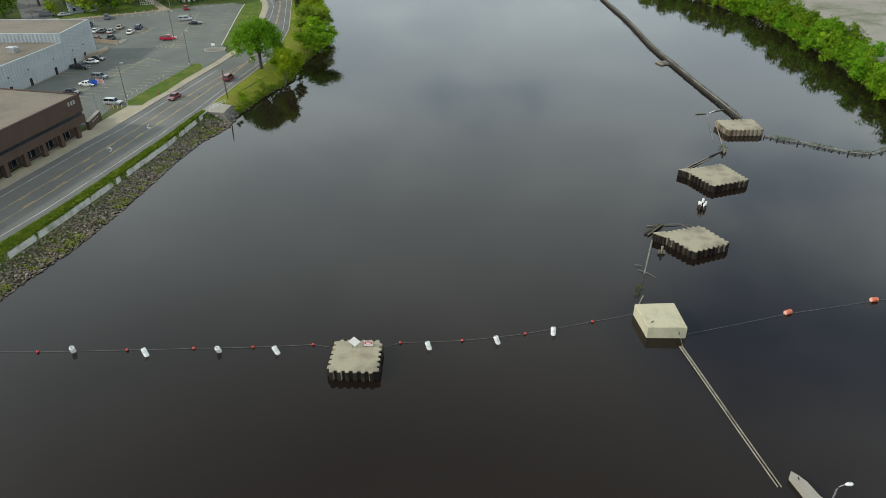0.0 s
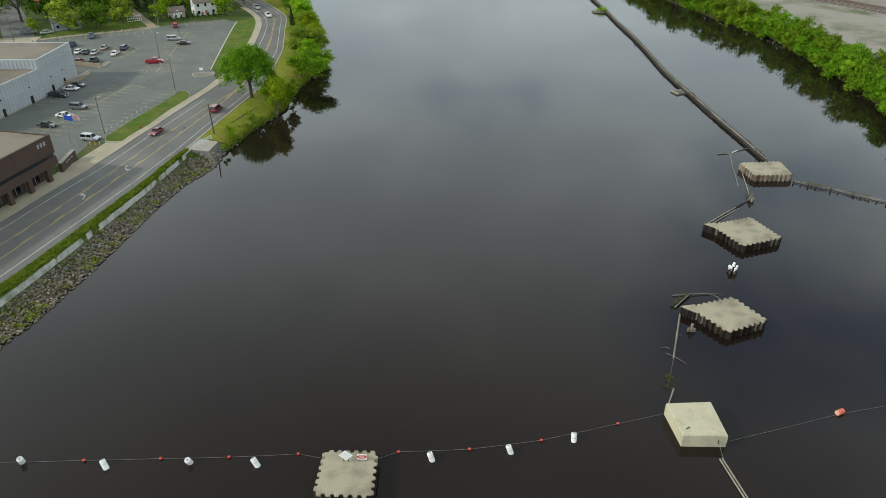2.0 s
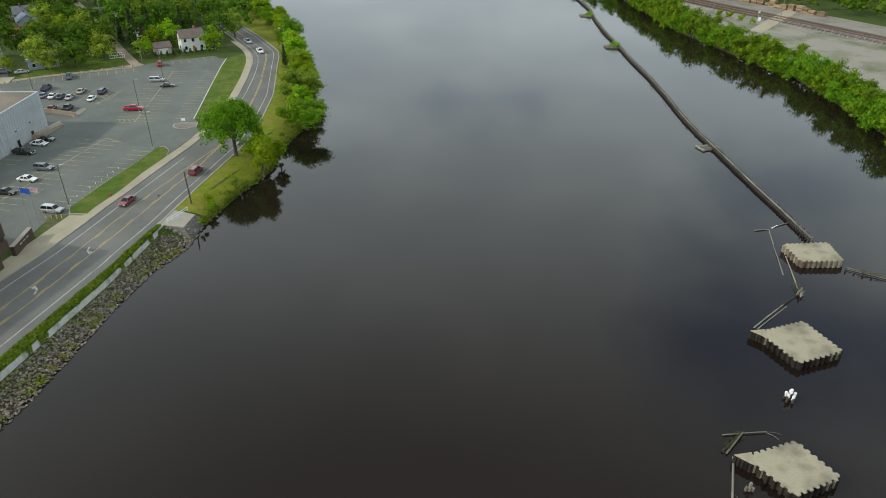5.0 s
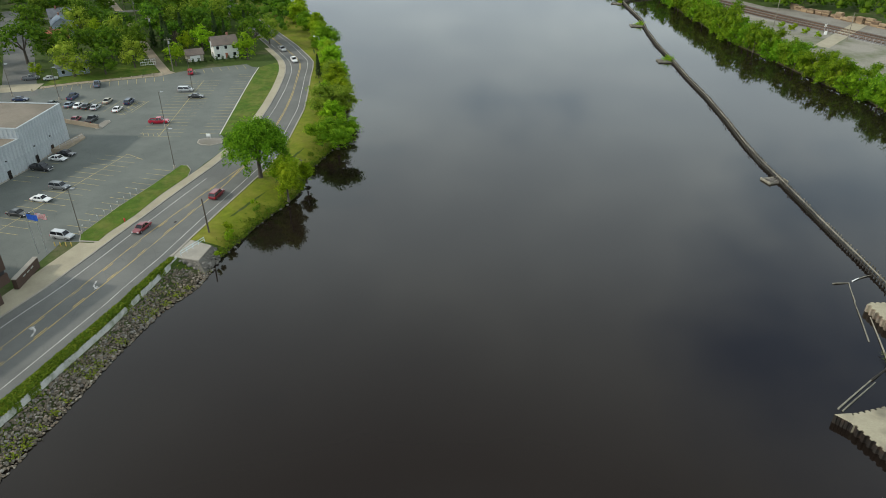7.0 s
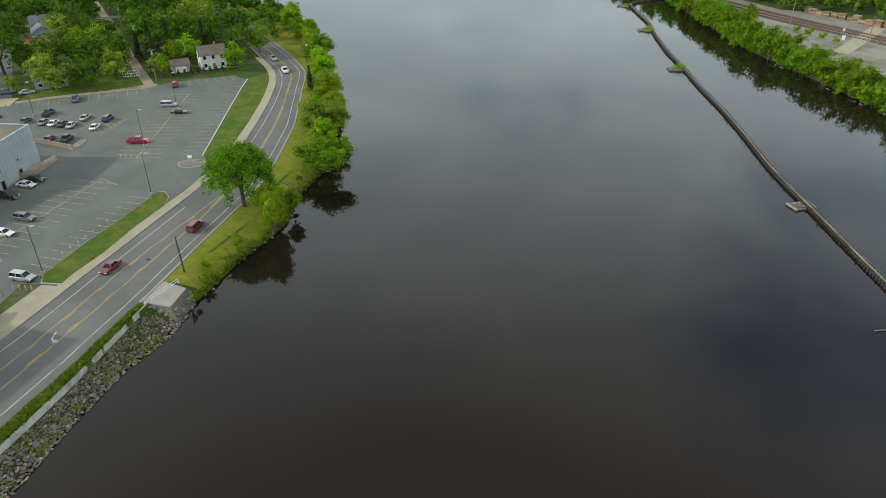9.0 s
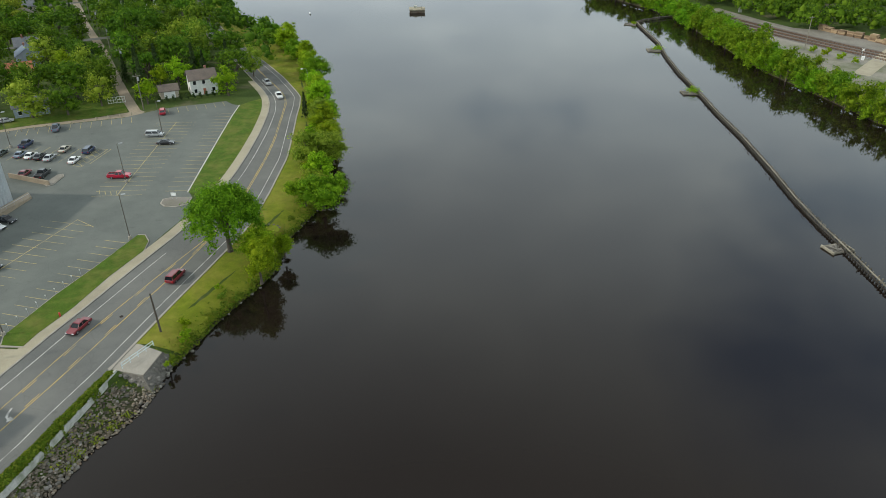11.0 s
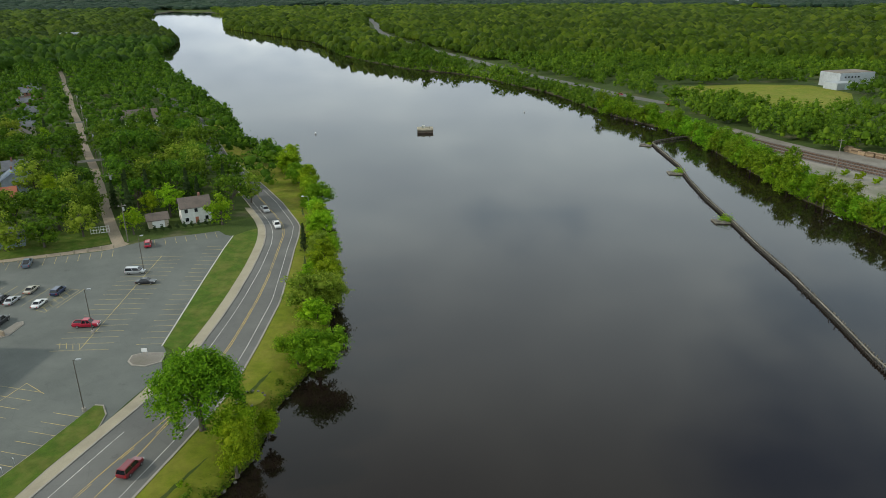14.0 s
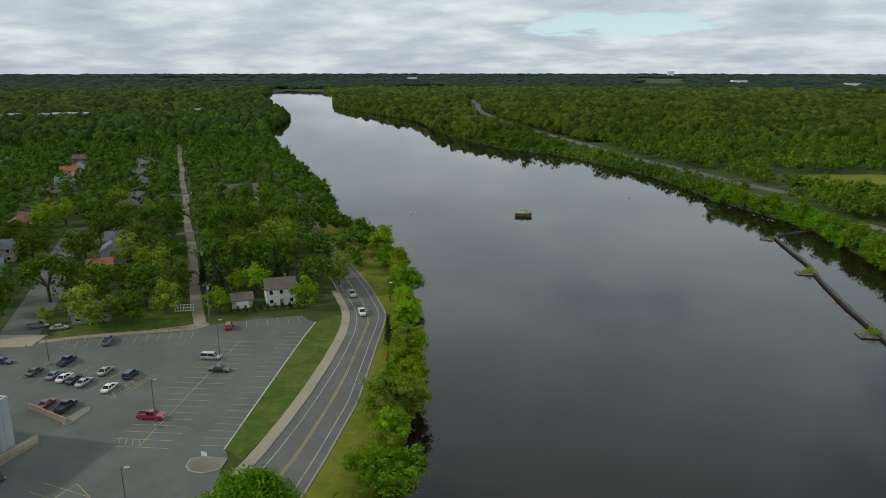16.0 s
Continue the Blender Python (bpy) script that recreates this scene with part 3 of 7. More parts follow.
def nose(corner, tip, wide):
    """The sharp upstream corner of a pier: a wedge of the cap, faced with steel sheets."""
    a, t = Vector(corner), Vector(tip)
    side = Vector((-(t - a).y, (t - a).x)).normalized() * wide
    n = thing("pier_point", "pointed concrete pier corner faced with dark steel", "pier corner", (a.x, a.y, -0.5), group="pier corners")
    p, q, r = side, -side, t - a
    g = Geo().add([(p.x, p.y, 0), (q.x, q.y, 0), (r.x, r.y, 0), (p.x, p.y, 2.04), (q.x, q.y, 2.04), (r.x, r.y, 1.96)], [(0, 2, 5, 3), (1, 4, 5, 2), (3, 5, 4), (0, 3, 4, 1)])
    part("concrete_wedge", g, CAPCONC, n)
    for e in (p, q):
        d = r - e
        out = Vector((d.y, -d.x)).normalized() * (-0.10 if e is p else 0.10)
        k = max(2, round(d.length / 0.55))
        for i in range(k):
            b0, b1 = e + d * (i / k), e + d * ((i + 0.97) / k)
            o0, o1 = b0.lerp(b1, 0.2) + out * 2.2, b0.lerp(b1, 0.7) + out * 2.2
            ring = [tuple(v) for v in (b0, b0 + out, o0, o1, b1 + out, b1)]
            g = Geo().prism(ring if e is q else ring[::-1], 0.0, 1.86)
            part("steel_sheet", g, STEEL, n)


nose((37.9, 106.3), (35.7, 106.9), 1.1)
nose((50.0, 134.0), (47.8, 134.7), 1.1)

# plain concrete block pier
bp = thing("concrete_pier", "pale smooth concrete block pier standing in the river", "pier", (30.8, 81.3, -1.0), group="concrete piers in the river")
blk = [(28.2 - 30.8, 78.3 - 81.3), (33.8 - 30.8, 78.3 - 81.3), (33.5 - 30.8, 84.4 - 81.3), (27.5 - 30.8, 84.0 - 81.3)]
g = Geo()
g.v = [(*p, 0) for p in blk] + [(*p, 2.85) for p in blk] + [(x * 0.97, y * 0.97, 3.0) for x, y in blk]
g.f = [(8, 9, 10, 11)] + [(r * 4 + j, r * 4 + (j + 1) % 4, r * 4 + 4 + (j + 1) % 4, r * 4 + 4 + j) for r in (0, 1) for j in range(4)]
part("block", g, BLOCKCONC, bp)
part("lifting_eye", Geo().tube([(-2.0, -2.0, 3.0), (-1.9, -2.0, 3.14), (-1.6, -1.75, 3.14), (-1.5, -1.7, 3.0)], 0.05, 6), STEEL, bp)
part("mooring_ring", Geo().tube([(1.9, -3.0, 2.2), (1.9, -3.25, 2.1), (1.9, -3.2, 1.8), (1.9, -3.0, 1.8)], 0.05, 6), STEEL, bp)


def text_on(parent, words, size, at, material, name="lettering"):
    cu = bpy.data.curves.new(name, "FONT")
    cu.body, cu.size, cu.align_x, cu.align_y, cu.extrude = words, size, "CENTER", "CENTER", 0.004
    cu.materials.append(material)
    ob = new(name, cu)
    ob.parent, ob.matrix_basis = parent, at
    return ob


# warning boards on the pier cap
ds = thing("diamond_sign", "white diamond warning board on two thin posts", "sign", (-13.45, 73.5, 1.5))
g = Geo()
g.add([(0.85, 0, 1.15), (0, 0, 2.0), (-0.85, 0, 1.15), (0, 0, 0.3), (0.85, 0.05, 1.15), (0, 0.05, 2.0), (-0.85, 0.05, 1.15), (0, 0.05, 0.3)],
      [(3, 0, 1, 2), (4, 7, 6, 5)] + [(j, (j + 1) % 4, 4 + (j + 1) % 4, 4 + j) for j in range(4)])
part("board", g, WHITE, ds)
for sx in (-0.3, 0.3):
    part("post", Geo().box((sx, 0.09, 0.6), (0.06, 0.06, 1.25)), STEEL, ds)
ws = thing("warning_sign", "red and white danger board with unreadable small print", "sign", (-11.55, 73.7, 1.5))
part("board", Geo().box((0, 0, 0.75), (1.15, 0.05, 0.85)), WHITE, ws)
part("red_band", Geo().box((0, -0.03, 0.78), (1.1, 0.02, 0.3)), RED, ws)
for z, w in ((1.08, 0.9), (0.48, 0.7)):
    part("print_bar", Geo().box((0, -0.03, z), (w, 0.02, 0.1)), RED, ws)
part("print_bar", Geo().box((0, -0.044, 0.78), (0.62, 0.01, 0.14)), WHITE, ws)
for sx in (-0.45, 0.45):
    part("post", Geo().box((sx, 0.06, 0.3), (0.05, 0.05, 0.75)), STEEL, ws)


def barrel_geo(r, h, seg=14, chamfer=0.06):
    g = Geo()
    g.tube([(0, 0, -h / 2), (0, 0, -h / 2 + chamfer), (0, 0, h / 2 - chamfer), (0, 0, h / 2)], [r - chamfer, r, r, r - chamfer], seg)
    return g


# buoy line across the channel
WHITE_BUOYS = [(-53.7, 73.9), (-43.2, 73.5), (-33.0, 74.2), (-24.8, 74.2), (-3.3, 75.5), (6.5, 76.9), (14.8, 79.1)]
RED_FLOATS = [(-58.8, 73.8), (-46.2, 74.4), (-36.8, 74.9), (-28.4, 75.3), (-19.9, 76.0), (-7.4, 76.6), (1.5, 77.2), (10.7, 78.9), (21.0, 82.0)]


def channel_buoy():
    b = thing("barrel_buoy", "white plastic barrel buoy leaning on a cable", "buoy", group="white buoys on the cable")
    tilt = Matrix.Rotation(radians(22), 4, "X")
    part("barrel", barrel_geo(0.36, 1.35), WHITE, b, at=tilt, smooth=False)
    part("lid", barrel_geo(0.2, 0.08, 12, 0.02), GALV, b, at=tilt @ Matrix.Translation((0, 0, 0.69)))
    part("band", barrel_geo(0.37, 0.08, 14, 0.01), painted("grey_band", (0.5, 0.5, 0.48)), b, at=tilt @ Matrix.Translation((0, 0, 0.1)))
    return b


first = channel_buoy()
first.matrix_basis = pose(*WHITE_BUOYS[0], 0.4, 0, 0, 20)
for i, (x, y) in enumerate(WHITE_BUOYS[1:]):
    copy_thing(first, pose(x, y, 0.4, pyr.uniform(-6, 10), pyr.uniform(-12, 12), pyr.uniform(0, 360)))
fl = Geo()
bmf = bmesh.new()
bmesh.ops.create_icosphere(bmf, subdivisions=2, radius=0.21)
fm = bpy.data.meshes.new("float")
bmf.to_mesh(fm)
bmf.free()
fm.materials.append(REDPLASTIC)
for x, y in RED_FLOATS:
    f = thing("cable_float", "small round red plastic cable float", "float", (x, y, 0.16), group="red floats on the cable")
    part("ball", fm, None, f)
    part("eyelet", Geo().tube([(-0.1, 0, 0.17), (-0.08, 0, 0.26), (0.08, 0, 0.26), (0.1, 0, 0.17)], 0.025, 5), STEEL, f)
for x, y, r in ((51.0, 84.6, 25), (65.7, 88.1, 10)):
    d = thing("drum_buoy", "faded orange drum buoy lying on the water", "buoy", (x, y, 0.25), radians(r), group="orange drum buoys")
    lay = Matrix.Rotation(radians(90), 4, "Y")
    part("drum", barrel_geo(0.37, 1.15), ORANGE, d, at=lay)
    part("end_cap", barrel_geo(0.34, 0.1), painted("pale_orange_cap", (0.72, 0.42, 0.34)), d, at=lay @ Matrix.Translation((0, 0, -0.56)))
    part("strap", barrel_geo(0.38, 0.1, 14, 0.01), RUST, d, at=lay @ Matrix.Translation((0, 0, 0.1)))


def sag(a, b, z0, z1, dip, n=12):
    return [(a[0] + (b[0] - a[0]) * t, a[1] + (b[1] - a[1]) * t, z0 + (z1 - z0) * t - dip * 4 * t * (1 - t)) for t in [i / n for i in range(n + 1)]]


cable_pts = sorted(RED_FLOATS)
cab = thing("buoy_cable", "thin grey steel cable stringing buoys together", "cable")
chain_a = [(-95, 73.4)] + [p for p in cable_pts if p[0] < -17] + [(-16.4, 75.3)]
chain_b = [(-10.0, 75.4)] + [p for p in cable_pts if p[0] > -9] + [(27.6, 84.0)]
chain_c = [(33.9, 79.0), (51, 84.4), (65.7, 88.0), (112, 97)]
for ch in (chain_a, chain_b, chain_c):
    for a, b in zip(ch, ch[1:]):
        part("cable_length", Geo().tube(sag(a, b, 0.12, 0.12, 0.06, 4), 0.02, 5), CABLE, cab)


def log(name, a, b, r, material, label, category="log", group="", z=0.06, bend=0.0, seg=8):
    a, b = Vector(a), Vector(b)
    side = Vector((-(b - a).y, (b - a).x)).normalized()
    pts = []
    for i in range(6):
        t = i / 5
        p = a + (b - a) * t + side * (bend * math.sin(math.pi * t))
        pts.append((p.x, p.y, z + 0.05 * math.sin(5 * t + a.x)))
    ob = part(name, Geo().tube(pts, [r * (1 - 0.06 * i) for i in range(6)], seg), material)
    return tagged(ob, label, category, group)


def branch(a, b, z=0.12, r=0.035):
    log("branch", a, b, r, TIMBER, "bare grey driftwood branch caught on a boom", "branch", "driftwood", z, 0.15, 6)


WEED = foliage("weed_leaf", (0.05, 0.062, 0.018), (0.10, 0.115, 0.03), (0.15, 0.15, 0.05))


def moss(points, n, spread, name, label, height=0.35):
    """Weeds growing on floating timber."""
    cs, ns = [], []
    pts = np.array(points, float)
    for i in range(n):
        p = pts[rng.integers(len(pts))]
        cs.append(p + np.append(rng.normal(0, spread, 2), rng.uniform(0, height)))
    me = cards_mesh(name, np.array(cs), None, 0.07, 0.18)
    me.materials.append(WEED)
    tagged(part(name, me, None), label, "weeds", kind="stuff")


def cards_mesh(name, centres, normals, smin, smax, droop=0.0):
    """Many small leaf cards, each a bent pair of faces."""
    n = len(centres)
    if normals is None:
        normals = rng.normal(0, 1, (n, 3))
        normals[:, 2] = np.abs(normals[:, 2]) + 0.4
    nn = normals / np.linalg.norm(normals, axis=1, keepdims=True)
    ref = rng.normal(0, 1, (n, 3))
    u = np.cross(nn, ref)
    u /= np.linalg.norm(u, axis=1, keepdims=True) + 1e-9
    w = np.cross(nn, u)
    s = rng.uniform(smin, smax, (n, 1))
    u, w = u * s, w * s * rng.uniform(0.55, 0.95, (n, 1))
    bend = nn * s * 0.3
    c = centres
    v = np.stack([c - u * 0.9 - bend, c - w * 0.55 - u * 0.05, c + u, c + w * 0.6 - u * 0.1 - bend * 0.5], 1).reshape(-1, 3)
    f = np.arange(n * 4).reshape(n, 4)
    return array_mesh(name, v, f)


LB = "long pale weathered boom log floating on the river"
log("boom_log", (32.4, 76.2), (36.6, 51.6), 0.12, TIMBER, LB, "log", "boom logs", 0.08)
log("boom_log", (32.75, 76.3), (37.0, 51.6), 0.12, TIMBER, LB, "log", "boom logs", 0.08)
branch((34.6, 63.5), (34.9, 62.0), 0.3, 0.06)
tagged(part("mooring_cable", Geo().tube(sag((32.7, 78.3), (32.9, 76.3), 1.2, 0.1, 0.1), 0.03, 5), CABLE), "slack steel mooring cable from a concrete pier", "cable")
log("boom_log", (36.2, 107.8), (31.8, 95.5), 0.17, TIMBER, "grey squared boom timber floating beside a pier", "log", "boom logs", 0.1)
log("boom_log", (31.8, 95.3), (29.3, 89.0), 0.13, DARKWOOD, "half-sunk mossy boom timber", "log", "boom logs", 0.02)
log("driftwood_log", (30.1, 88.9), (28.4, 85.4), 0.13, TIMBER, "forked pale driftwood log", "log", "driftwood", 0.12)
branch((31.0, 96.6), (33.4, 94.2))
branch((30.6, 97.9), (31.9, 97.6), 0.2)
branch((33.6, 101.6), (34.4, 100.9))
log("driftwood_log", (35.0, 108.7), (39.2, 112.4), 0.28, DARKWOOD, "thick mossy floating log", "log", "driftwood", 0.12)
log("driftwood_log", (35.4, 108.3), (39.0, 112.2), 0.16, TIMBER, "thick mossy floating log", "log", "driftwood", 0.3)
log("driftwood_log", (36.0, 111.8), (42.4, 112.5), 0.1, TIMBER, "straight pale driftwood log", "log", "driftwood", 0.2)
branch((42.3, 112.5), (43.6, 111.0))
branch((42.6, 112.6), (44.4, 112.0), 0.1, 0.03)
log("boom_log", (49.7, 137.4), (57.6, 144.6), 0.15, TIMBER, LB, "log", "boom logs", 0.08)
log("boom_log", (50.2, 137.0), (58.0, 144.1), 0.14, TIMBER, LB, "log", "boom logs", 0.06)
log("boom_log", (57.6, 144.5), (61.6, 147.9), 0.22, DARKWOOD, "mossy boom timber tied to a pile cluster", "log", "boom logs", 0.08)
log("boom_log", (62.3, 149.5), (65.0, 162.0), 0.15, TIMBER, LB, "log", "boom logs", 0.08)
log("boom_log", (61.6, 154.6), (64.2, 166.5), 0.14, TIMBER, LB, "log", "boom logs", 0.07)
log("boom_log", (64.3, 166.6), (65.9, 173.2), 0.13, TIMBER, LB, "log", "boom logs", 0.07)
log("driftwood_log", (62.7, 172.7), (66.0, 173.3), 0.14, TIMBER, "straight pale driftwood log", "log", "driftwood", 0.1)
log("driftwood_log", (66.8, 173.9), (68.4, 175.0), 0.14, WHITE, "bleached white driftwood log", "log", "driftwood", 0.14)
log("driftwood_log", (68.2, 174.9), (72.0, 176.8), 0.12, TIMBER, "straight pale driftwood log", "log", "driftwood", 0.1)
moss([(29.4, 89.2, 0.05), (29.8, 90.4, 0.05), (30.1, 91.3, 0.05)], 130, 0.35, "boom_weeds", "green weeds growing on a sunken boom")
moss([(36, 109.6, 0.3), (37.2, 110.7, 0.3), (38.2, 111.6, 0.3)], 160, 0.35, "log_moss", "olive moss on a floating log", 0.25)
moss([(62.0, 149.0, 0.2), (62.4, 151, 0.2), (62.2, 147.9, 0.6)], 160, 0.4, "dolphin_weeds", "green weeds on a pile cluster", 0.5)


def pile_cluster(x, y, n, h, label, capped=False):
    d = thing("pile_cluster", label, "piling", (x, y, -1.0), group="pile clusters")
    ring = 0.62 if capped else 0.42
    spots = [(0, 0)] + [(ring * math.cos(a * 6.28 / (n - 1)), ring * math.sin(a * 6.28 / (n - 1))) for a in range(n - 1)]
    for i, (px, py) in enumerate(spots):
        hh = h + 1 + (0.7 if i == 0 else pyr.uniform(-0.15, 0.1))
        part("pile", Geo().tube([(px * 1.2, py * 1.2, 0), (px, py, hh)], [0.24, 0.2], 9), DARKWOOD if capped else TIMBER, d)
        if capped:
            part("cap", Geo().tube([(px, py, hh - 0.7), (px, py, hh + 0.04), (px, py, hh + 0.1)], [0.22, 0.22, 0.05], 9), WHITE, d, "white plastic pile cap")
    if not capped:
        part("wire_band", Geo().tube([(0.5 * math.cos(a), 0.5 * math.sin(a), 1.5) for a in np.linspace(0, 6.28, 13)], 0.04, 5), RUST, d)


pile_cluster(48.4, 119.4, 6, 1.3, "cluster of timber piles with white caps", True)
pile_cluster(36.3, 102.2, 3, 0.7, "short cluster of three weathered timber piles")
pile_cluster(61.9, 147.8, 5, 0.9, "mossy cluster of timber piles")

# timber crib fence across the river
FENCE = [(72.4, 168.0), (71.4, 181), (70.1, 195), (68.4, 218), (67.2, 231), (66.6, 243), (66.7, 264), (66.3, 286), (64.9, 308), (64.3, 331), (62.9, 356), (63.0, 384),
         (63.8, 397), (64.3, 406), (63.4, 420), (62.2, 440), (62.0, 451.5)]
SPUR = [(62.0, 451.5), (66, 456.5), (75.5, 463.5), (83, 467)]


def along(line, step):
    out, carry = [], 0.0
    for a, b in zip(line, line[1:]):
        a, b = Vector(a), Vector(b)
        d = b - a
        ln = d.length
        d.normalize()
        s = carry
        while s < ln:
            out.append((a + d * s, d))
            s += step
        carry = s - ln
    return out


fence = thing("timber_boom_wall", "long weathered timber pile wall crossing the river", "pile wall", (0, 0, 0))
GREYPILE = worn("grey_pile_wood", (0.050, 0.045, 0.036), (0.150, 0.138, 0.112), (0.030, 0.026, 0.020), 0.7, 6.0, shuffle=0.45)
post_meshes = []
for k in range(5):
    pg = Geo().tube([(0, 0, -1.2), (0.03 * k - 0.06, 0.02, 0.5), (0.05 * k - 0.1, 0.03, 1.0)], [0.2, 0.19, 0.16], 7)
    me = pg.mesh("fence_pile")
    me.materials.append(GREYPILE)
    post_meshes.append(me)
low = Geo()
count = 0
for line in (FENCE, SPUR):
    for p, d in along(line, 1.02):
        side = Vector((d.y, -d.x))
        q = p + side * 0.5
        if count < 300:
            part("fence_pile", post_meshes[count % 5], None, fence, at=pose(q.x, q.y, 0.25 + pyr.uniform(-0.18, 0.22), pyr.uniform(-5, 5), pyr.uniform(-5, 5), pyr.uniform(0, 360)))
            count += 1
        q2 = p - side * 0.4
        low.tube([(q2.x, q2.y, -1.2), (q2.x + pyr.uniform(-0.08, 0.08), q2.y, 0.55 + pyr.uniform(-0.2, 0.25))], [0.2, 0.17], 6)
        if pyr.random() < 0.22:
            q3 = p - side * pyr.uniform(0.8, 1.6)
            low.tube([(q3.x, q3.y, -1.0), (q3.x + pyr.uniform(-0.2, 0.2), q3.y, pyr.uniform(0.1, 0.5))], [0.14, 0.1], 6)
part("low_piles", low, DARKWOOD, fence, "dark wet row of shorter piles")
for line in (FENCE, SPUR):
    for a, b in zip(line, line[1:]):
        a, b = Vector(a), Vector(b)
        d = (b - a).normalized()
        side = Vector((d.y, -d.x))
        n = max(1, round((b - a).length / 6.5))
        for i in range(n):
            for off, z, w, h, mat in ((0.2, 0.95, 0.15, 0.26, TIMBER), (-0.25, 0.5, 0.22, 0.28, DARKWOOD)):
                p0, p1 = a + (b - a) * (i / n) + side * (off + pyr.uniform(-0.05, 0.05)), a + (b - a) * ((i + 1) / n) + side * off
                m = (p0 + p1) / 2
                part("beam", Geo().box((0, 0, 0), ((p1 - p0).length - 0.06, w, h), 0, 0.03), mat, fence,
                     at=Matrix.Translation((m.x, m.y, z + pyr.uniform(-0.05, 0.05))) @ Matrix.Rotation(math.atan2((p1 - p0).y, (p1 - p0).x), 4, "Z"))


def rock_mesh(name, seed, flatness=0.7):
    r = random.Random(seed)
    bm = bmesh.new()
    bmesh.ops.create_icosphere(bm, subdivisions=1, radius=0.5)
    for v in bm.verts:
        v.co *= r.uniform(0.75, 1.2)
        v.co.z *= flatness
    me = bpy.data.meshes.new(name)
    bm.to_mesh(me)
    bm.free()
    return me


ROCKS = [rock_mesh("stone", s) for s in range(8)]
for m in ROCKS:
    m.materials.append(STONE)


def crib(cx, cy, lx, ly, rz, plant, label):
    c = thing("rock_crib", label, "rock crib", (cx, cy, -1.0), rz, group="rock cribs along the boom wall")
    for z in (0.5, 0.85, 1.2):
        for sy in (-1, 1):
            part("crib_log", Geo().tube([(-lx / 2 - 0.3, sy * ly / 2, z), (lx / 2 + 0.3, sy * ly / 2, z)], 0.2, 7), TIMBER, c)
        for sx in (-1, 1):
            part("crib_log", Geo().tube([(sx * lx / 2, -ly / 2 - 0.3, z + 0.17), (sx * lx / 2, ly / 2 + 0.3, z + 0.17)], 0.2, 7), TIMBER, c)
    part("rubble_fill", Geo().box((0, 0, 0.6), (lx - 0.3, ly - 0.3, 1.2)), STONE, c)
    for i in range(26):
        s = pyr.uniform(0.5, 1.1)
        part("stone", ROCKS[i % 8], None, c, at=pose(pyr.uniform(-lx, lx) * 0.42, pyr.uniform(-ly, ly) * 0.4, 1.32, 0, 0, pyr.uniform(0, 360)) @ Matrix.Diagonal((s, s, s * 0.8, 1)))
    if plant:
        m = Matrix.Translation((cx, cy, 0)) @ Matrix.Rotation(rz, 4, "Z")
        ctr = m @ Vector((lx * 0.3, ly * 0.25, 0))
        cs = np.array([[ctr.x, ctr.y, 0.9]]) + rng.normal(0, 1, (420, 3)) * np.array([0.9, 0.9, 0.5]) * plant
        cs[:, 2] = np.abs(cs[:, 2] - 0.5) + 0.4
        me = cards_mesh("crib_bush", cs, None, 0.18, 0.36)
        me.materials.append(LEAF_BRIGHT)
        tagged(part("crib_bush", me, None), "small bright green bush on a rock crib", "bush", "crib bushes")


crib(67.2, 220.5, 5.0, 3.2, radians(20), 0, "low timber crib heaped with grey rocks")
crib(61.6, 332.0, 5.2, 4.0, radians(5), 1.3, "timber crib of rocks with a green bush")
crib(60.6, 394.5, 5.4, 4.4, radians(0), 1.2, "timber crib of pale rocks with a bush")
crib(58.6, 448.3, 5.0, 4.4, radians(-15), 0.5, "timber crib filled with rocks")

# low lattice boom from the last pier to the east bank
LATT = [(74.8, 157.2), (81.9, 153.0), (89.6, 147.6), (94.3, 146.4), (100, 149.5), (108, 154)]
lat = thing("lattice_boom", "low broken timber boom overgrown with weeds", "boom", (0, 0, 0))
for a, b in zip(LATT, LATT[1:]):
    d = (Vector(b) - Vector(a)).normalized()
    s = Vector((d.y, -d.x))
    for o in (-0.35, 0.35):
        part("stringer", Geo().tube([(a[0] + s.x * o, a[1] + s.y * o, 0.25), (b[0] + s.x * o, b[1] + s.y * o, 0.25)], 0.07, 6), TIMBER, lat)
for p, d in along(LATT, 1.5):
    s = Vector((d.y, -d.x))
    if pyr.random() < 0.35:
        part("cross_tie", Geo().tube([(p.x - s.x * 0.5, p.y - s.y * 0.5, 0.4), (p.x + s.x * 0.6, p.y + s.y * 0.6, 0.4)], 0.05, 6), DARKWOOD, lat)
    if pyr.random() < 0.7:
        part("stub_pile", Geo().tube([(p.x + s.x * 0.9, p.y + s.y * 0.9, -1), (p.x + s.x, p.y + s.y, pyr.uniform(0.4, 0.9))], 0.15, 6), DARKWOOD, lat)
moss([(p.x, p.y, 0.4) for p, d in along(LATT, 0.8) if math.sin(p.x * 0.9) > -0.2], 900, 0.28, "lattice_weeds", "green weeds on a broken boom", 0.4)

# pier nose with a street lamp, near the first eye
pn = thing("pier_nose", "pointed pale concrete pier nose at the water", "pier", (0, 0, 0))
g = Geo()
g.prism([(38.55, 53.25), (38.25, 52.75), (39.0, 49.4), (36.4, 45.6), (36.4, 40), (43.5, 40), (43.5, 46), (40.3, 49.8), (39.7, 51.8), (39.1, 52.7)], -1.0, 0.8)
part("concrete", g, CONCRETE, pn)
part("slot", Geo().box((38.95, 52.2, 0.81), (0.12, 0.45, 0.03), radians(-15)), STEEL, pn)


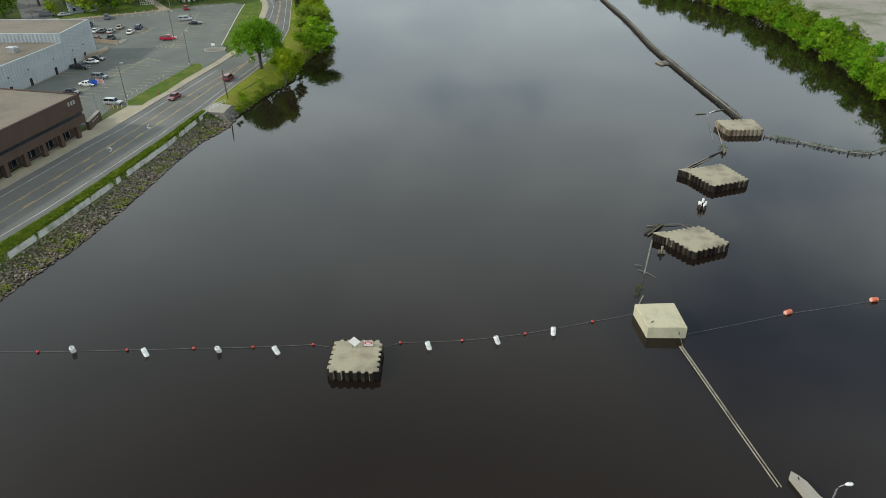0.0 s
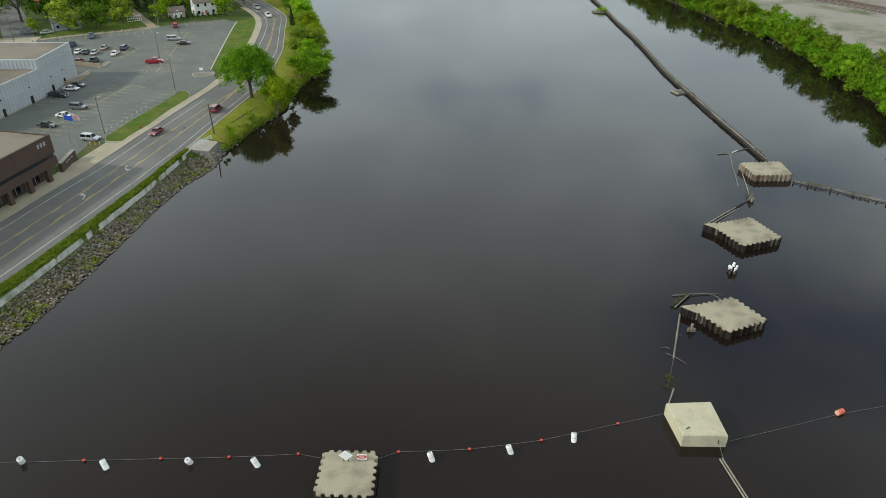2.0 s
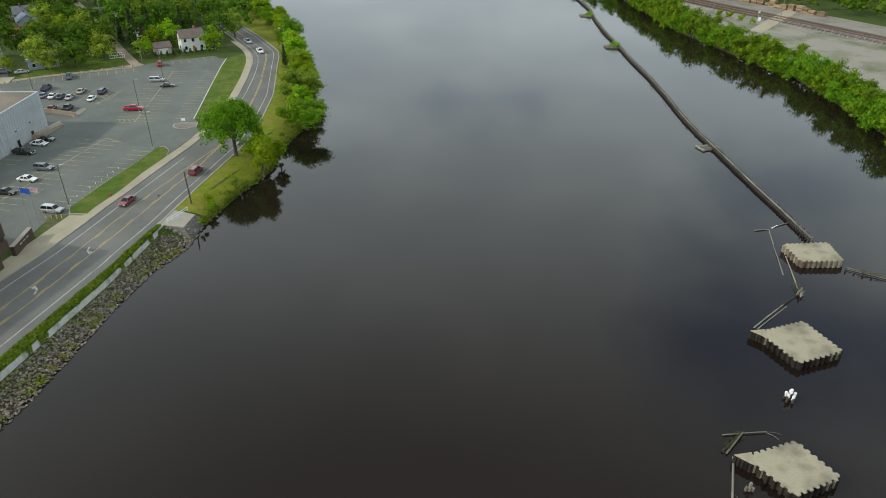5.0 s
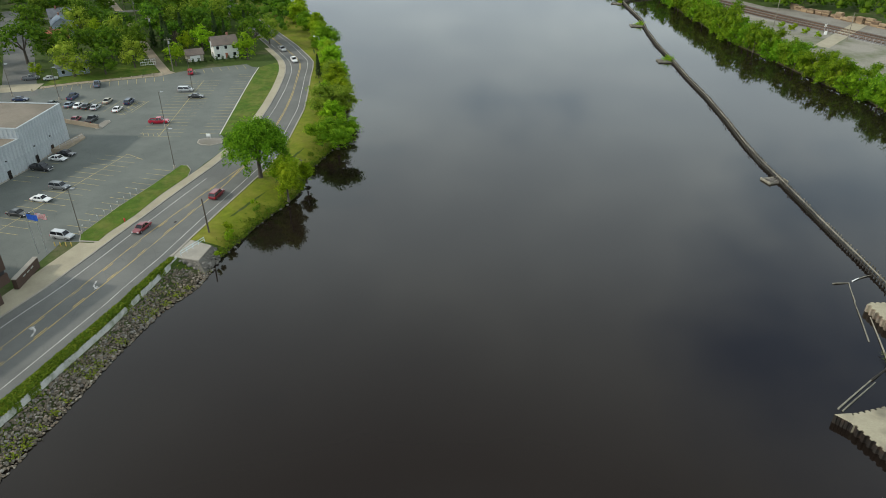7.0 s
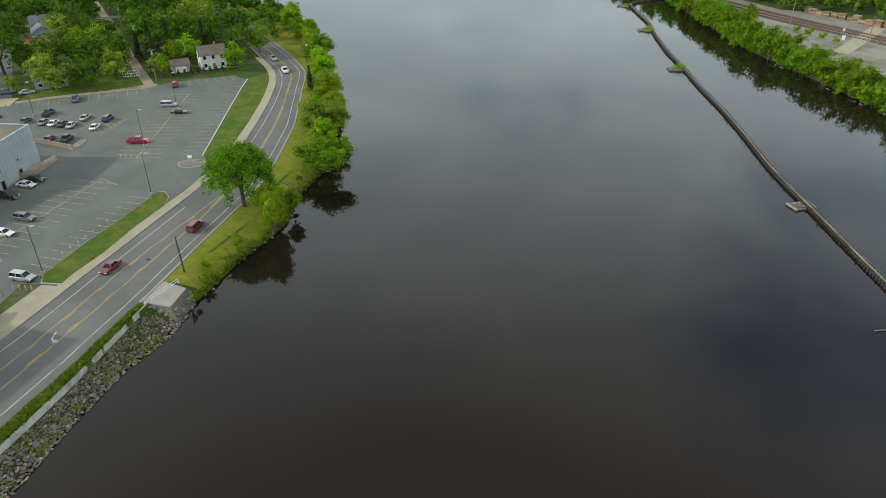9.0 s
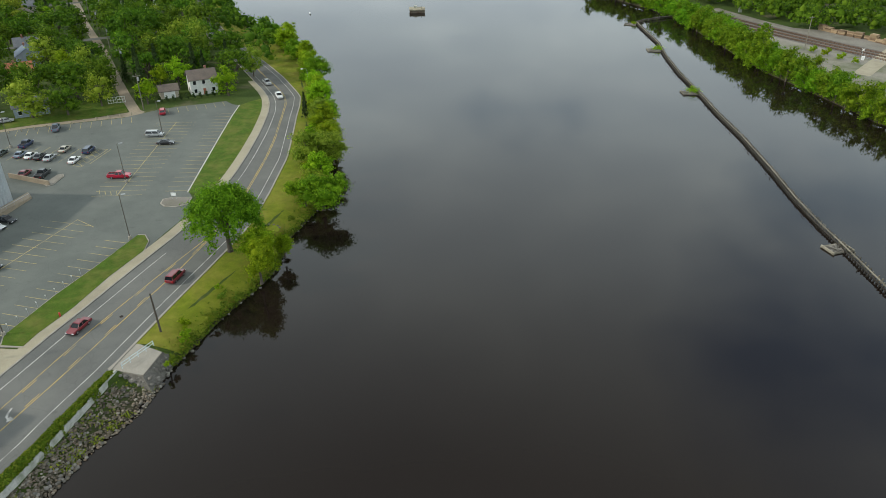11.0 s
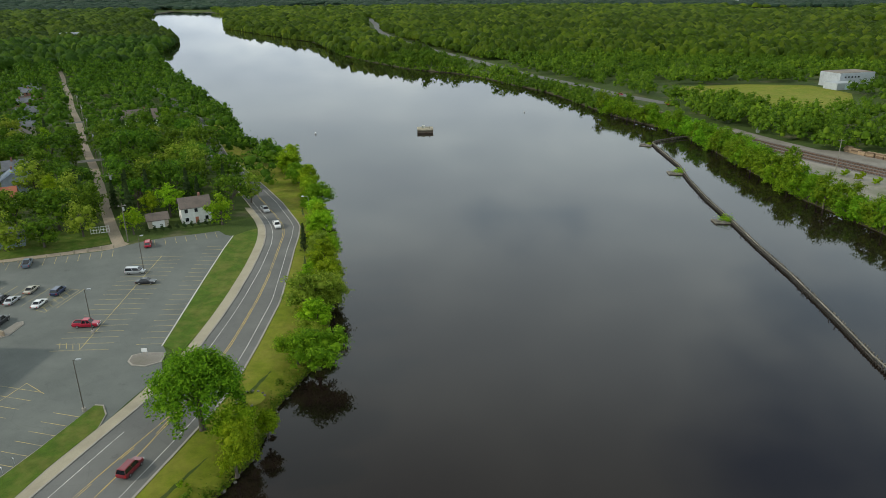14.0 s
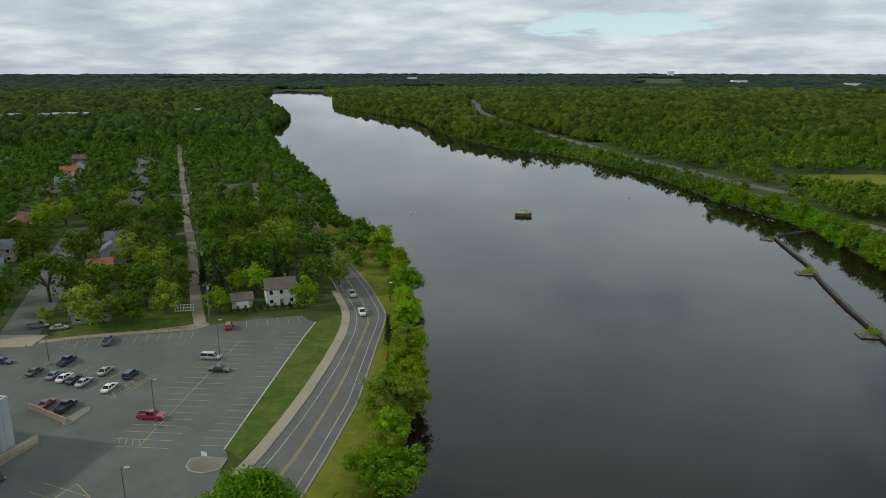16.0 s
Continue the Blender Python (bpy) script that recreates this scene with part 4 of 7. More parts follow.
def street_lamp(x, y, z, h, arm, rz):
    s = thing("street_lamp", "grey steel street lamp with a white cobra head", "street lamp", (x, y, z), rz)
    part("pole", Geo().tube([(0, 0, 0), (0, 0, h - 0.5)], [0.12, 0.08], 9), GALV, s)
    part("arm", Geo().tube([(0, 0, h - 0.6), (0.15, 0, h - 0.15), (0.5, 0, h), (arm, 0, h + 0.05)], 0.05, 7), GALV, s)
    g = Geo()
    g.tube([(arm - 0.1, 0, h + 0.05), (arm + 0.1, 0, h + 0.08), (arm + 0.5, 0, h + 0.06), (arm + 0.75, 0, h + 0.02)], [0.08, 0.17, 0.2, 0.06], 10)
    part("head", g, WHITE, s)
    part("photocell", Geo().tube([(arm + 0.3, 0, h + 0.2), (arm + 0.3, 0, h + 0.34)], 0.06, 7), GALV, s)


street_lamp(37.35, 44.3, 0.8, 8.1, 0.8, radians(8))

# lone crib further up the river and small far floats
fp = thing("mooring_crib", "square concrete mooring crib with rust-streaked sides", "pier", (-51.6, 476.5, -1.0), radians(8))
part("base", Geo().box((0, 0, 1.2), (8.2, 8.2, 2.4), 0, 0.1), PALESTEEL, fp)
part("cap", Geo().box((0, 0, 2.55), (8.5, 8.5, 0.5), 0, 0.08), CAPCONC, fp)
part("beacon_box", Geo().box((-0.8, 0.6, 3.4), (1.6, 1.4, 1.3), 0, 0.1), WALLCONC, fp)
part("post", Geo().tube([(2.2, -1.5, 2.8), (2.2, -1.5, 4.2)], 0.09, 7), STEEL, fp)
for x, y in ((-108.6, 466.6), (2.5, 539.3)):
    m = thing("marker_buoy", "small white marker buoy on the open river", "buoy", (x, y, 0.3), group="far marker buoys")
    part("body", barrel_geo(0.34, 1.0, 10), WHITE, m)
    part("collar", barrel_geo(0.44, 0.22, 10, 0.05), GALV, m, at=Matrix.Translation((0, 0, -0.15)))

# ---- west bank: wall, stones, hedge, landing ----


def build_wall():
    w = thing("retaining_wall", "pale stained concrete retaining wall with ivy patches", "wall", kind="structure")
    ys = np.linspace(30, 168, 32)
    for a, b in zip(ys, ys[1:]):
        g = Geo()
        for y in (a, b - 0.04):
            x = wall_x(y)
            g.v += [(x, y, 0.3), (x + 0.12, y, 0.3), (x + 0.02, y, 2.55), (x - 0.3, y, 2.55), (x - 0.3, y, 0.3)]
        g.f = [(1, 6, 7, 2), (2, 7, 8, 3), (3, 8, 9, 4), (0, 1, 2, 3, 4), (5, 9, 8, 7, 6)]
        part("wall_panel", g, WALLCONC, w)
    return w


build_wall()
setting("verge_soil", strip(shifted(kerb_e, 0.05), shifted(wall_x, -0.28), 30, 168, LAND_Z + 0.02), BANKGRASS, "grassy verge between road and retaining wall", "verge")

# hedge of grass and ivy on top of the wall
hy = rng.uniform(30, 167, 30000)
hx0 = np.array([kerb_e(y) + 0.45 for y in hy])
hx1 = np.array([wall_x(y) + 0.1 for y in hy])
hu = rng.uniform(0, 1, len(hy)) ** 0.8
lump = 0.08 * np.sin(hy * 0.9) + 0.06 * np.sin(hy * 2.3 + 1) + 0.75
hz = LAND_Z + (0.15 + lump * np.sqrt(np.clip(4 * hu * (1 - hu * 0.8), 0, 1))) * rng.uniform(0.5, 1.0, len(hy))
hc = np.stack([hx0 + (hx1 - hx0) * hu, hy, hz], 1)
keep = (hy > 60) | (rng.uniform(size=len(hy)) < 0.2)
me = cards_mesh("wall_hedge", hc[keep], None, 0.14, 0.34)
me.materials.append(IVY)
tagged(part("wall_hedge", me, None), "green overgrown hedge along the top of the wall", "hedge", kind="stuff")
hcore = Geo()
for y in np.arange(60, 168, 3.0):
    a, c = kerb_e(y) + 1.2, wall_x(y) - 0.15
    hcore.v += [(a, y, LAND_Z), (a + 0.2, y, LAND_Z + 0.5), (c - 0.1, y, LAND_Z + 0.55), (c, y, LAND_Z + 0.1)]
for i in range(len(hcore.v) // 4 - 1):
    o = i * 4
    hcore.f += [(o + j, o + j + 1, o + j + 5, o + j + 4) for j in range(3)]
tagged(part("hedge_core", hcore, IVY), "dense inside of the clipped wall hedge", "hedge", kind="stuff")
# ivy hanging over the wall face in patches
iy = rng.uniform(60, 167, 9000)
iy = iy[(np.sin(iy * 0.55) + np.sin(iy * 1.7 + 2) + np.sin(iy * 0.21)) > 1.5]
drop = rng.uniform(0, 1, len(iy)) ** 1.6
ic = np.stack([np.array([wall_x(y) for y in iy]) + 0.12 + 0.14 * drop, iy, 2.6 - 1.5 * drop], 1)
ino = np.tile([1.0, 0.0, 0.5], (len(iy), 1)) + rng.normal(0, 0.35, (len(iy), 3))
me = cards_mesh("wall_ivy", ic, ino, 0.12, 0.26)
me.materials.append(IVY)
tagged(part("wall_ivy", me, None), "ivy hanging over a concrete wall", "ivy", kind="stuff")

riprap = thing("riprap", "bank of grey and brown broken stones above the water", "stone bank", kind="structure")
rr = random.Random(5)


def stone_spot(y):
    u = rr.random()
    x0, x1 = wall_x(y) + 0.3, bank_w(y) + 0.5
    return x0 + (x1 - x0) * u, 1.3 * (1 - u) + 0.05


for i in range(240):
    y = rr.uniform(112, 167.5)
    x, z = stone_spot(y)
    s = rr.uniform(0.35, 0.8)
    part("stone", ROCKS[i % 8], None, riprap, at=pose(x, y, z, rr.uniform(-20, 20), rr.uniform(-20, 20), rr.uniform(0, 360)) @ Matrix.Diagonal((s, s * rr.uniform(0.7, 1.1), s, 1)))
rv, rf = [], []
base_v = [np.array([v.co[:] for v in m.vertices]) for m in ROCKS]
base_f = [np.array([p.vertices[:] for p in m.polygons]) for m in ROCKS]
off = 0
for i in range(6800):
    y = rr.uniform(60, 168.0)
    x, z = stone_spot(y)
    s = rr.uniform(0.22, 0.6)
    a = rr.uniform(0, 6.28)
    bv = base_v[i % 8] * np.array([s, s * rr.uniform(0.6, 1.1), s * rr.uniform(0.7, 1.1)])
    bv = np.stack([bv[:, 0] * math.cos(a) - bv[:, 1] * math.sin(a) + x, bv[:, 0] * math.sin(a) + bv[:, 1] * math.cos(a) + y, bv[:, 2] + z], 1)
    rv.append(bv)
    rf.append(base_f[i % 8] + off)
    off += len(bv)
kst = NodeKit("mixed_stones")
isl = kst.n.new("ShaderNodeNewGeometry").outputs["Random Per Island"]
tone = kst.ramp(isl, [(0, (0.055, 0.047, 0.036)), (0.3, (0.125, 0.102, 0.076)), (0.6, (0.20, 0.175, 0.138)), (0.85, (0.205, 0.15, 0.108)), (1, (0.39, 0.36, 0.31))])
tone = kst.mix(kst.ramp(kst.noise(3.0, 5), [(0.4, 0.0), (0.8, 0.5)]), tone, (0.10, 0.095, 0.06))
kst.bump(kst.noise(6, 4), 0.5)
me = array_mesh("stone_rubble", np.concatenate(rv), np.concatenate(rf))
me.materials.append(kst.done(tone, 0.9, 0, 0.3))
ob = part("stone_rubble", me, None, riprap, "smaller broken stones")
ob["kind"] = "stuff"
wy = rng.uniform(70, 167, 5200)
wy = wy[(np.sin(wy * 0.8) + np.sin(wy * 0.37 + 1) + np.sin(wy * 2.2)) > 0.1]
wu = np.where(rng.uniform(size=len(wy)) < 0.45, rng.normal(0.88, 0.08, len(wy)), rng.uniform(0.1, 1, len(wy)))
wc = np.stack([[wall_x(y) + (bank_w(y) - wall_x(y)) * u for y, u in zip(wy, wu)], wy, 1.5 * (1 - wu) + 0.25 + rng.uniform(0, 0.2, len(wy))], 1)
me = cards_mesh("bank_weeds", wc, None, 0.12, 0.28)
me.materials.append(LEAF_OLIVE)
tagged(part("bank_weeds", me, None), "weeds growing between the stones", "weeds", kind="stuff")

setting("landing", Geo().prism([(-66.0, 168.4), (-59.6, 167.3), (-59.2, 173.2), (-64.4, 175.2)], 1.6, LAND_Z + 0.05), CONCRETE, "tan concrete landing slab beside the river", "slab")
toe = Geo().add([(-64.6, 168.0, 2.2), (-59.5, 167.0, 2.2), (-59.1, 173.3, 2.2), (-64.9, 166.8, 0.2), (-57.4, 165.4, -0.3), (-56.9, 173.6, -0.3)], [(0, 3, 4, 1), (1, 4, 5, 2)])
setting("landing_toe", toe, STONE, "sloping mossy stone toe of the landing", "wall")
for i in range(60):
    u, v = rr.random(), rr.random()
    x, y = (-59.4 + 2.3 * u, 166.6 + 7 * v) if i % 2 else (-64.4 + 6 * v, 167.3 - 1.3 * u)
    part("stone", ROCKS[i % 8], None, riprap, at=pose(x, y, 2.0 - 1.9 * u, rr.uniform(-20, 20), 0, rr.uniform(0, 360)) @ Matrix.Diagonal((0.8, 0.7, 0.7, 1)))
hr = thing("handrail", "pale blue painted steel pipe handrail", "railing")
ra, rb = Vector((-63.6, 168.6, 2.28)), Vector((-61.2, 174.6, 2.28))
for i in range(5):
    p = ra.lerp(rb, i / 4)
    part("post", Geo().tube([p, p + Vector((0, 0, 1.05))], 0.05, 6), PALEBLUE, hr)
for h in (0.55, 1.05):
    part("rail", Geo().tube([ra + Vector((0, 0, h)), rb + Vector((0, 0, h))], 0.05, 6), PALEBLUE, hr)

# stone ring flower bed on the bank lawn
fb = thing("flower_bed", "round grassy flower bed edged with stones and small shrubs", "flower bed", (-54.7, 216.5, LAND_Z))
part("bed", Geo().tube([(0, 0, 0), (0, 0, 0.08)], [2.6, 2.5], 18), BANKGRASS, fb)
for i in range(12):
    a = 0.5 + i * 0.42
    part("edge_stone", ROCKS[i % 8], None, fb, at=pose(2.5 * math.cos(a), 2.5 * math.sin(a), 0.1, 0, 0, i * 40) @ Matrix.Diagonal((0.6, 0.6, 0.6, 1)))
for i in range(7):
    a = 1.8 + i * 0.45
    me = cards_mesh("bed_shrub", np.array([[-54.7 + 1.9 * math.cos(a), 216.5 + 1.9 * math.sin(a), LAND_Z + 0.25]]) + rng.normal(0, 0.2, (50, 3)), None, 0.1, 0.22)
    me.materials.append(LEAF_DARK)
    tagged(part("bed_shrub", me, None), "small dark round shrub in a flower bed", "shrub", "bed shrubs")

# ---- paint on the road ----


def painted_line(name, line, y0, y1, w, material, label, dashes=None, z=ROAD_Z + 0.006):
    g = Geo()
    spans = [(y0, y1)] if not dashes else [(y, min(y + dashes[0], y1)) for y in np.arange(y0, y1, sum(dashes))]
    for a, b in spans:
        s = strip(shifted(line, -w / 2), shifted(line, w / 2), a, b, z, 4.0)
        g.add(s.v, s.f)
    return setting(name, g, material, label, "road marking")


mid_e = line_x([(0, -110.5), (100, -85), (122, -80.4), (140, -76.8), (156, -74.0), (167, -72.1), (179, -70.3), (188, -68.9), (198, -67.3), (215, -65.6), (236, -65.8), (246, -66.6),
                (258, -67.7), (272, -69.6), (293, -73.4), (305, -75.6), (313, -78.3), (322, -83.4), (340, -94.6), (371, -113.5), (400, -134)])
mid_w = line_x([(0, -114.5), (100, -88.8), (122, -84.2), (140, -80.4), (156, -77.5), (167, -75.8), (176, -74.5), (186, -72.5), (198, -69.9), (212, -66.6)])
painted_line("centre_line_east", mid_e, 0, 400, 0.16, YELLOW, "faded yellow centre line")
painted_line("centre_line_twin", shifted(mid_e, -0.4), 205, 400, 0.14, YELLOW, "faded yellow centre line")
painted_line("turn_lane_line", mid_w, 0, 212, 0.14, YELLOW, "faded yellow turn lane line")
painted_line("turn_lane_dashes", shifted(mid_w, 0.4), 0, 205, 0.14, YELLOW, "dashed yellow turn lane line", (3.0, 6.0))
painted_line("turn_lane_dashes_east", shifted(mid_e, -0.4), 60, 200, 0.14, YELLOW, "dashed yellow turn lane line", (3.0, 6.0))
painted_line("edge_line_east", shifted(kerb_e, -1.9), 0, 420, 0.14, WHITEPAINT, "worn white edge line")
painted_line("edge_line_west", shifted(kerb_w, 2.4), 0, 205, 0.14, WHITEPAINT, "worn white edge line")
painted_line("edge_line_west_far", shifted(kerb_w, 2.0), 228, 420, 0.14, WHITEPAINT, "worn white edge line")


def turn_arrow(x, y, rz):
    g = Geo()
    z = 0.0
    arc = [(0.0, -1.6), (0.0, -0.4), (-0.2, 0.3), (-0.7, 0.75)]
    for (a, b), (c, d) in zip(arc, arc[1:]):
        g.add([(a - 0.16, b, z), (a + 0.16, b, z), (c + 0.16, d + 0.12, z), (c - 0.16, d - 0.12, z)], [(0, 1, 2, 3)])
    g.add([(-0.55, 1.35, z), (-0.65, 0.15, z), (-1.6, 0.85, z)], [(0, 2, 1)])
    ob = part("turn_arrow", g, WHITEPAINT, at=pose(x, y, ROAD_Z + 0.008, 0, 0, rz))
    tagged(ob, "white left-turn arrow painted on asphalt", "road marking", kind="structure")


turn_arrow(-77.9, 143.0, 10)
turn_arrow(-75.4, 157.0, 188)
mh = thing("manhole_cover", "round dark iron manhole cover in the road", "manhole cover", (-70.8, 182.5, ROAD_Z + 0.002))
part("lid", Geo().tube([(0, 0, -0.05), (0, 0, 0.006)], 0.36, 14), STEEL, mh)

# ---- parking lot: islands, lines, fittings ----
LOT_Z = LAND_Z + 0.016


def island(name, poly, top, label):
    cx, cy = (sum(p[i] for p in poly) / len(poly) for i in (0, 1))
    t = thing(name, label, "traffic island", kind="structure")
    part("kerb", Geo().prism(poly, LAND_Z - 0.1, LAND_Z + 0.15), CONCRETE, t)
    inner = []
    for x, y in poly:
        d = Vector((cx - x, cy - y))
        d = d.normalized() * min(0.35, d.length * 0.3)
        inner.append((x + d.x, y + d.y))
    part("bed", Geo().prism(inner, LAND_Z, LAND_Z + 0.19), top, t)


island("grass_island", [(-86.8, 172.5), (-82.9, 172.5), (-82.6, 176), (-80.7, 184), (-79.4, 195.3), (-77.5, 205.8), (-78.4, 209.8), (-80.4, 212.4), (-82.0, 212.4), (-84.2, 199.4), (-86.6, 188), (-88.1, 175.2)],
       LAWN, "long grass traffic island edged with pale kerb")
island("sign_islet", [(-79.7, 226.0), (-77.2, 228.0), (-77.9, 231.6), (-82.6, 231.3), (-84.5, 230), (-84.1, 227.6), (-82.5, 226.2)], GRAVEL, "rounded gravel islet with a pale kerb")
lawn_poly = [(-80.0, 234.4), (-74.9, 231.5), (-74.9, 240), (-75.3, 254), (-78.2, 280), (-80.1, 292), (-82.2, 300), (-85.6, 309.5), (-88.4, 305.5), (-90.4, 302), (-89.1, 291.4), (-86.0, 271.4)]
setting("street_lawn", Geo().prism(lawn_poly, LAND_Z - 0.1, LAND_Z + 0.12), LAWN, "dark green mown lawn strip beside the pavement", "lawn")
lk = Geo()
for a, b in zip([(-80.0, 234.4), (-86.0, 271.4), (-89.1, 291.4)], [(-86.0, 271.4), (-89.1, 291.4), (-90.4, 302)]):
    m, d = (Vector(a) + Vector(b)) / 2, Vector(b) - Vector(a)
    lk.box((m.x - 0.15, m.y, LAND_Z + 0.08), (0.32, d.length, 0.16), math.atan2(d.y, d.x) - math.pi / 2)
setting("lawn_kerb", lk, KERBSTONE, "pale concrete kerb along the lot", "kerb")

lines = Geo()


def stripe(a, b, w=0.12):
    a, b = Vector(a), Vector(b)
    d = b - a
    m = (a + b) / 2
    co, si = d.normalized()
    x, y = d.length / 2, w / 2
    lines.add([(m.x + p * co - q * si, m.y + p * si + q * co, LOT_Z) for p, q in ((-x, -y), (x, -y), (x, y), (-x, y))], [(0, 1, 2, 3)])


def stall_row(a, b, pitch, left, right, spine=True):
    """A line of stalls along a-b with stripes reaching left and right."""
    a, b = Vector(a), Vector(b)
    d = (b - a).normalized()
    n = Vector((-d.y, d.x))
    if spine:
        stripe(a, b, 0.16)
    s = 0.0
    while s <= (b - a).length:
        p = a + d * s
        stripe(p + n * left, p - n * right)
        s += pitch


stall_row((-96.6, 231.4), (-104.5, 284.5), 2.8, 6.0, 6.0)
stall_row((-106.3, 175.0), (-99.2, 218.4), 2.8, 5.5, 5.5)
stall_row((-80.4, 235.5), (-89.6, 296), 2.8, 5.6, 0.0, False)
stall_row((-88.3, 175.5), (-82.6, 210), 2.8, 5.4, 0.0, False)
stall_row((-120.5, 287.8), (-151, 273), 2.9, 5.4, 0.0, False)
stall_row((-97.5, 305.2), (-115, 295.4), 2.9, 5.2, 0.0, False)
stall_row((-113.5, 255.6), (-145, 256.6), 3.0, 5.4, 5.4, False)
stall_row((-119.0, 200.0), (-117.0, 216.0), 2.8, 0.0, 5.0, False)
stripe((-99.2, 218.4), (-93.6, 215.2), 0.14)
hatch = [Vector(p) for p in ((-117.6, 248.7), (-114.9, 247.9), (-114.2, 260.6), (-116.9, 261.0))]
for p, q in zip(hatch, hatch[1:] + hatch[:1]):
    stripe(p, q)
for i in range(1, 6):
    stripe(hatch[0].lerp(hatch[3], i / 6), hatch[1].lerp(hatch[2], (i - 0.7) / 6))
for i in range(4):
    stripe((-96.6 - i * 1.5, 231.5 + i * 0.1), (-98.0 - i * 1.5, 233.8 + i * 0.1))
setting("stall_lines", lines, LOTYELLOW, "faded yellow parking stall lines", "road marking")


def lot_lamp(x, y, rz=0.0, h=10.4):
    s = thing("parking_lamp", "tall brown parking lot lamp on a concrete footing", "lamp post", (x, y, LAND_Z), rz, "parking lot lamps")
    part("footing", Geo().tube([(0, 0, 0), (0, 0, 0.75)], [0.36, 0.34], 12), CONCRETE, s)
    part("pole", Geo().tube([(0, 0, 0.7), (0, 0, h)], [0.11, 0.07], 8), POLEBROWN, s)
    part("arm", Geo().tube([(0, 0, h - 0.15), (0.5, 0, h)], 0.04, 6), POLEBROWN, s)
    g = Geo().box((0.85, 0, h + 0.02), (0.85, 0.5, 0.2), 0, 0.05)
    part("lamp_head", g, GALV, s)
    part("lens", Geo().box((0.85, 0, h - 0.1), (0.6, 0.36, 0.04)), WHITE, s)
    return s


for x, y in ((-97.9, 238.9), (-103.4, 272.4), (-82.9, 210.4), (-88.1, 175.6), (-142.2, 260.0), (-159.5, 262.3)):
    lot_lamp(x, y, radians(15))


def small_post(name, x, y, h, r, mat, label, cat, group, seg=7):
    t = thing(name, label, cat, (x, y, LAND_Z), group=group)
    part("post", Geo().tube([(0, 0, 0), (0, 0, h - 0.04), (0, 0, h)], [r, r, r * 0.7], seg), mat, t)
    return t


for a, b, n in (((-155.5, 266), (-121, 288.6), 13),):
    for i in range(n):
        t = i / (n - 1)
        small_post("guard_post", a[0] + (b[0] - a[0]) * t - 0.6, a[1] + (b[1] - a[1]) * t + 1.5, 0.95, 0.2, WALK, "short thick tan concrete guard post", "bollard", "guard posts by the lot")
for i in range(9):
    t = i / 8
    s = small_post("stall_sign", -88.5 + 2.9 * t, 177.4 + 18.2 * t, 1.3, 0.04, GALV, "small white stall sign on a thin post", "sign", "stall signs", 6)
    part("plate", Geo().box((0, -0.05, 1.15), (0.2, 0.03, 0.26)), WHITE, s)
for i in range(4):
    small_post("yellow_bollard", -90.6 + i * 1.1, 170.3 + i * 0.1, 1.0, 0.11, YELLOW, "yellow painted steel bollard", "bollard", "yellow bollards")
hyd = thing("fire_hydrant", "red fire hydrant standing in the grass", "hydrant", (-81.6, 181.6, LAND_Z + 0.18))
part("barrel", Geo().tube([(0, 0, 0), (0, 0, 0.6), (0, 0, 0.72), (0, 0, 0.82)], [0.15, 0.14, 0.16, 0.05], 10), RED, hyd)
part("outlet", Geo().tube([(-0.24, 0, 0.48), (0.24, 0, 0.48)], 0.07, 8), RED, hyd)
bs = thing("entrance_sign", "white rectangular sign on two posts", "sign", (-81.6, 230.0, LAND_Z + 0.18))
part("board", Geo().box((0, 0, 1.3), (1.2, 0.08, 0.8)), WHITE, bs)
for sx in (-0.5, 0.5):
    part("post", Geo().box((sx, 0.06, 0.6), (0.07, 0.07, 1.25)), GALV, bs)


def flagpole(x, y, flag_mat, label, stripes=False):
    f = thing("flagpole", label, "flagpole", (x, y, LAND_Z), radians(20), "flagpoles by the brown building")
    part("pole", Geo().tube([(0, 0, 0), (0, 0, 9.0)], [0.09, 0.05], 8), GALV, f)
    part("ball", Geo().tube([(0, 0, 9.0), (0, 0, 9.08), (0, 0, 9.16)], [0.05, 0.1, 0.03], 8), YELLOW, f)
    g = Geo()
    n = 9
    for i in range(n):
        t = i / (n - 1)
        wv = 0.22 * math.sin(t * 6.5) * t
        g.v += [(0.08 + t * 1.7, wv, 8.8 - t * 0.5), (0.08 + t * 1.7, wv + 0.08, 7.6 - t * 0.6)]
        if i:
            g.f.append((2 * i - 2, 2 * i, 2 * i + 1, 2 * i - 1))
    part("flag", g, flag_mat, f)


flagpole(-92.3, 167.3, BLUE, "steel flagpole with a blue flag")
kf = NodeKit("striped_flag")
wv = kf.n.new("ShaderNodeTexWave")
wv.bands_direction = "Z"
wv.inputs["Scale"].default_value = 1.6
kf.l.new(kf.tc, wv.inputs["Vector"])
flagpole(-90.9, 167.9, kf.done(kf.ramp(wv.outputs["Fac"], [(0.45, (0.5, 0.04, 0.05)), (0.55, (0.75, 0.73, 0.70))]), 0.7), "steel flagpole with a red and white striped flag")

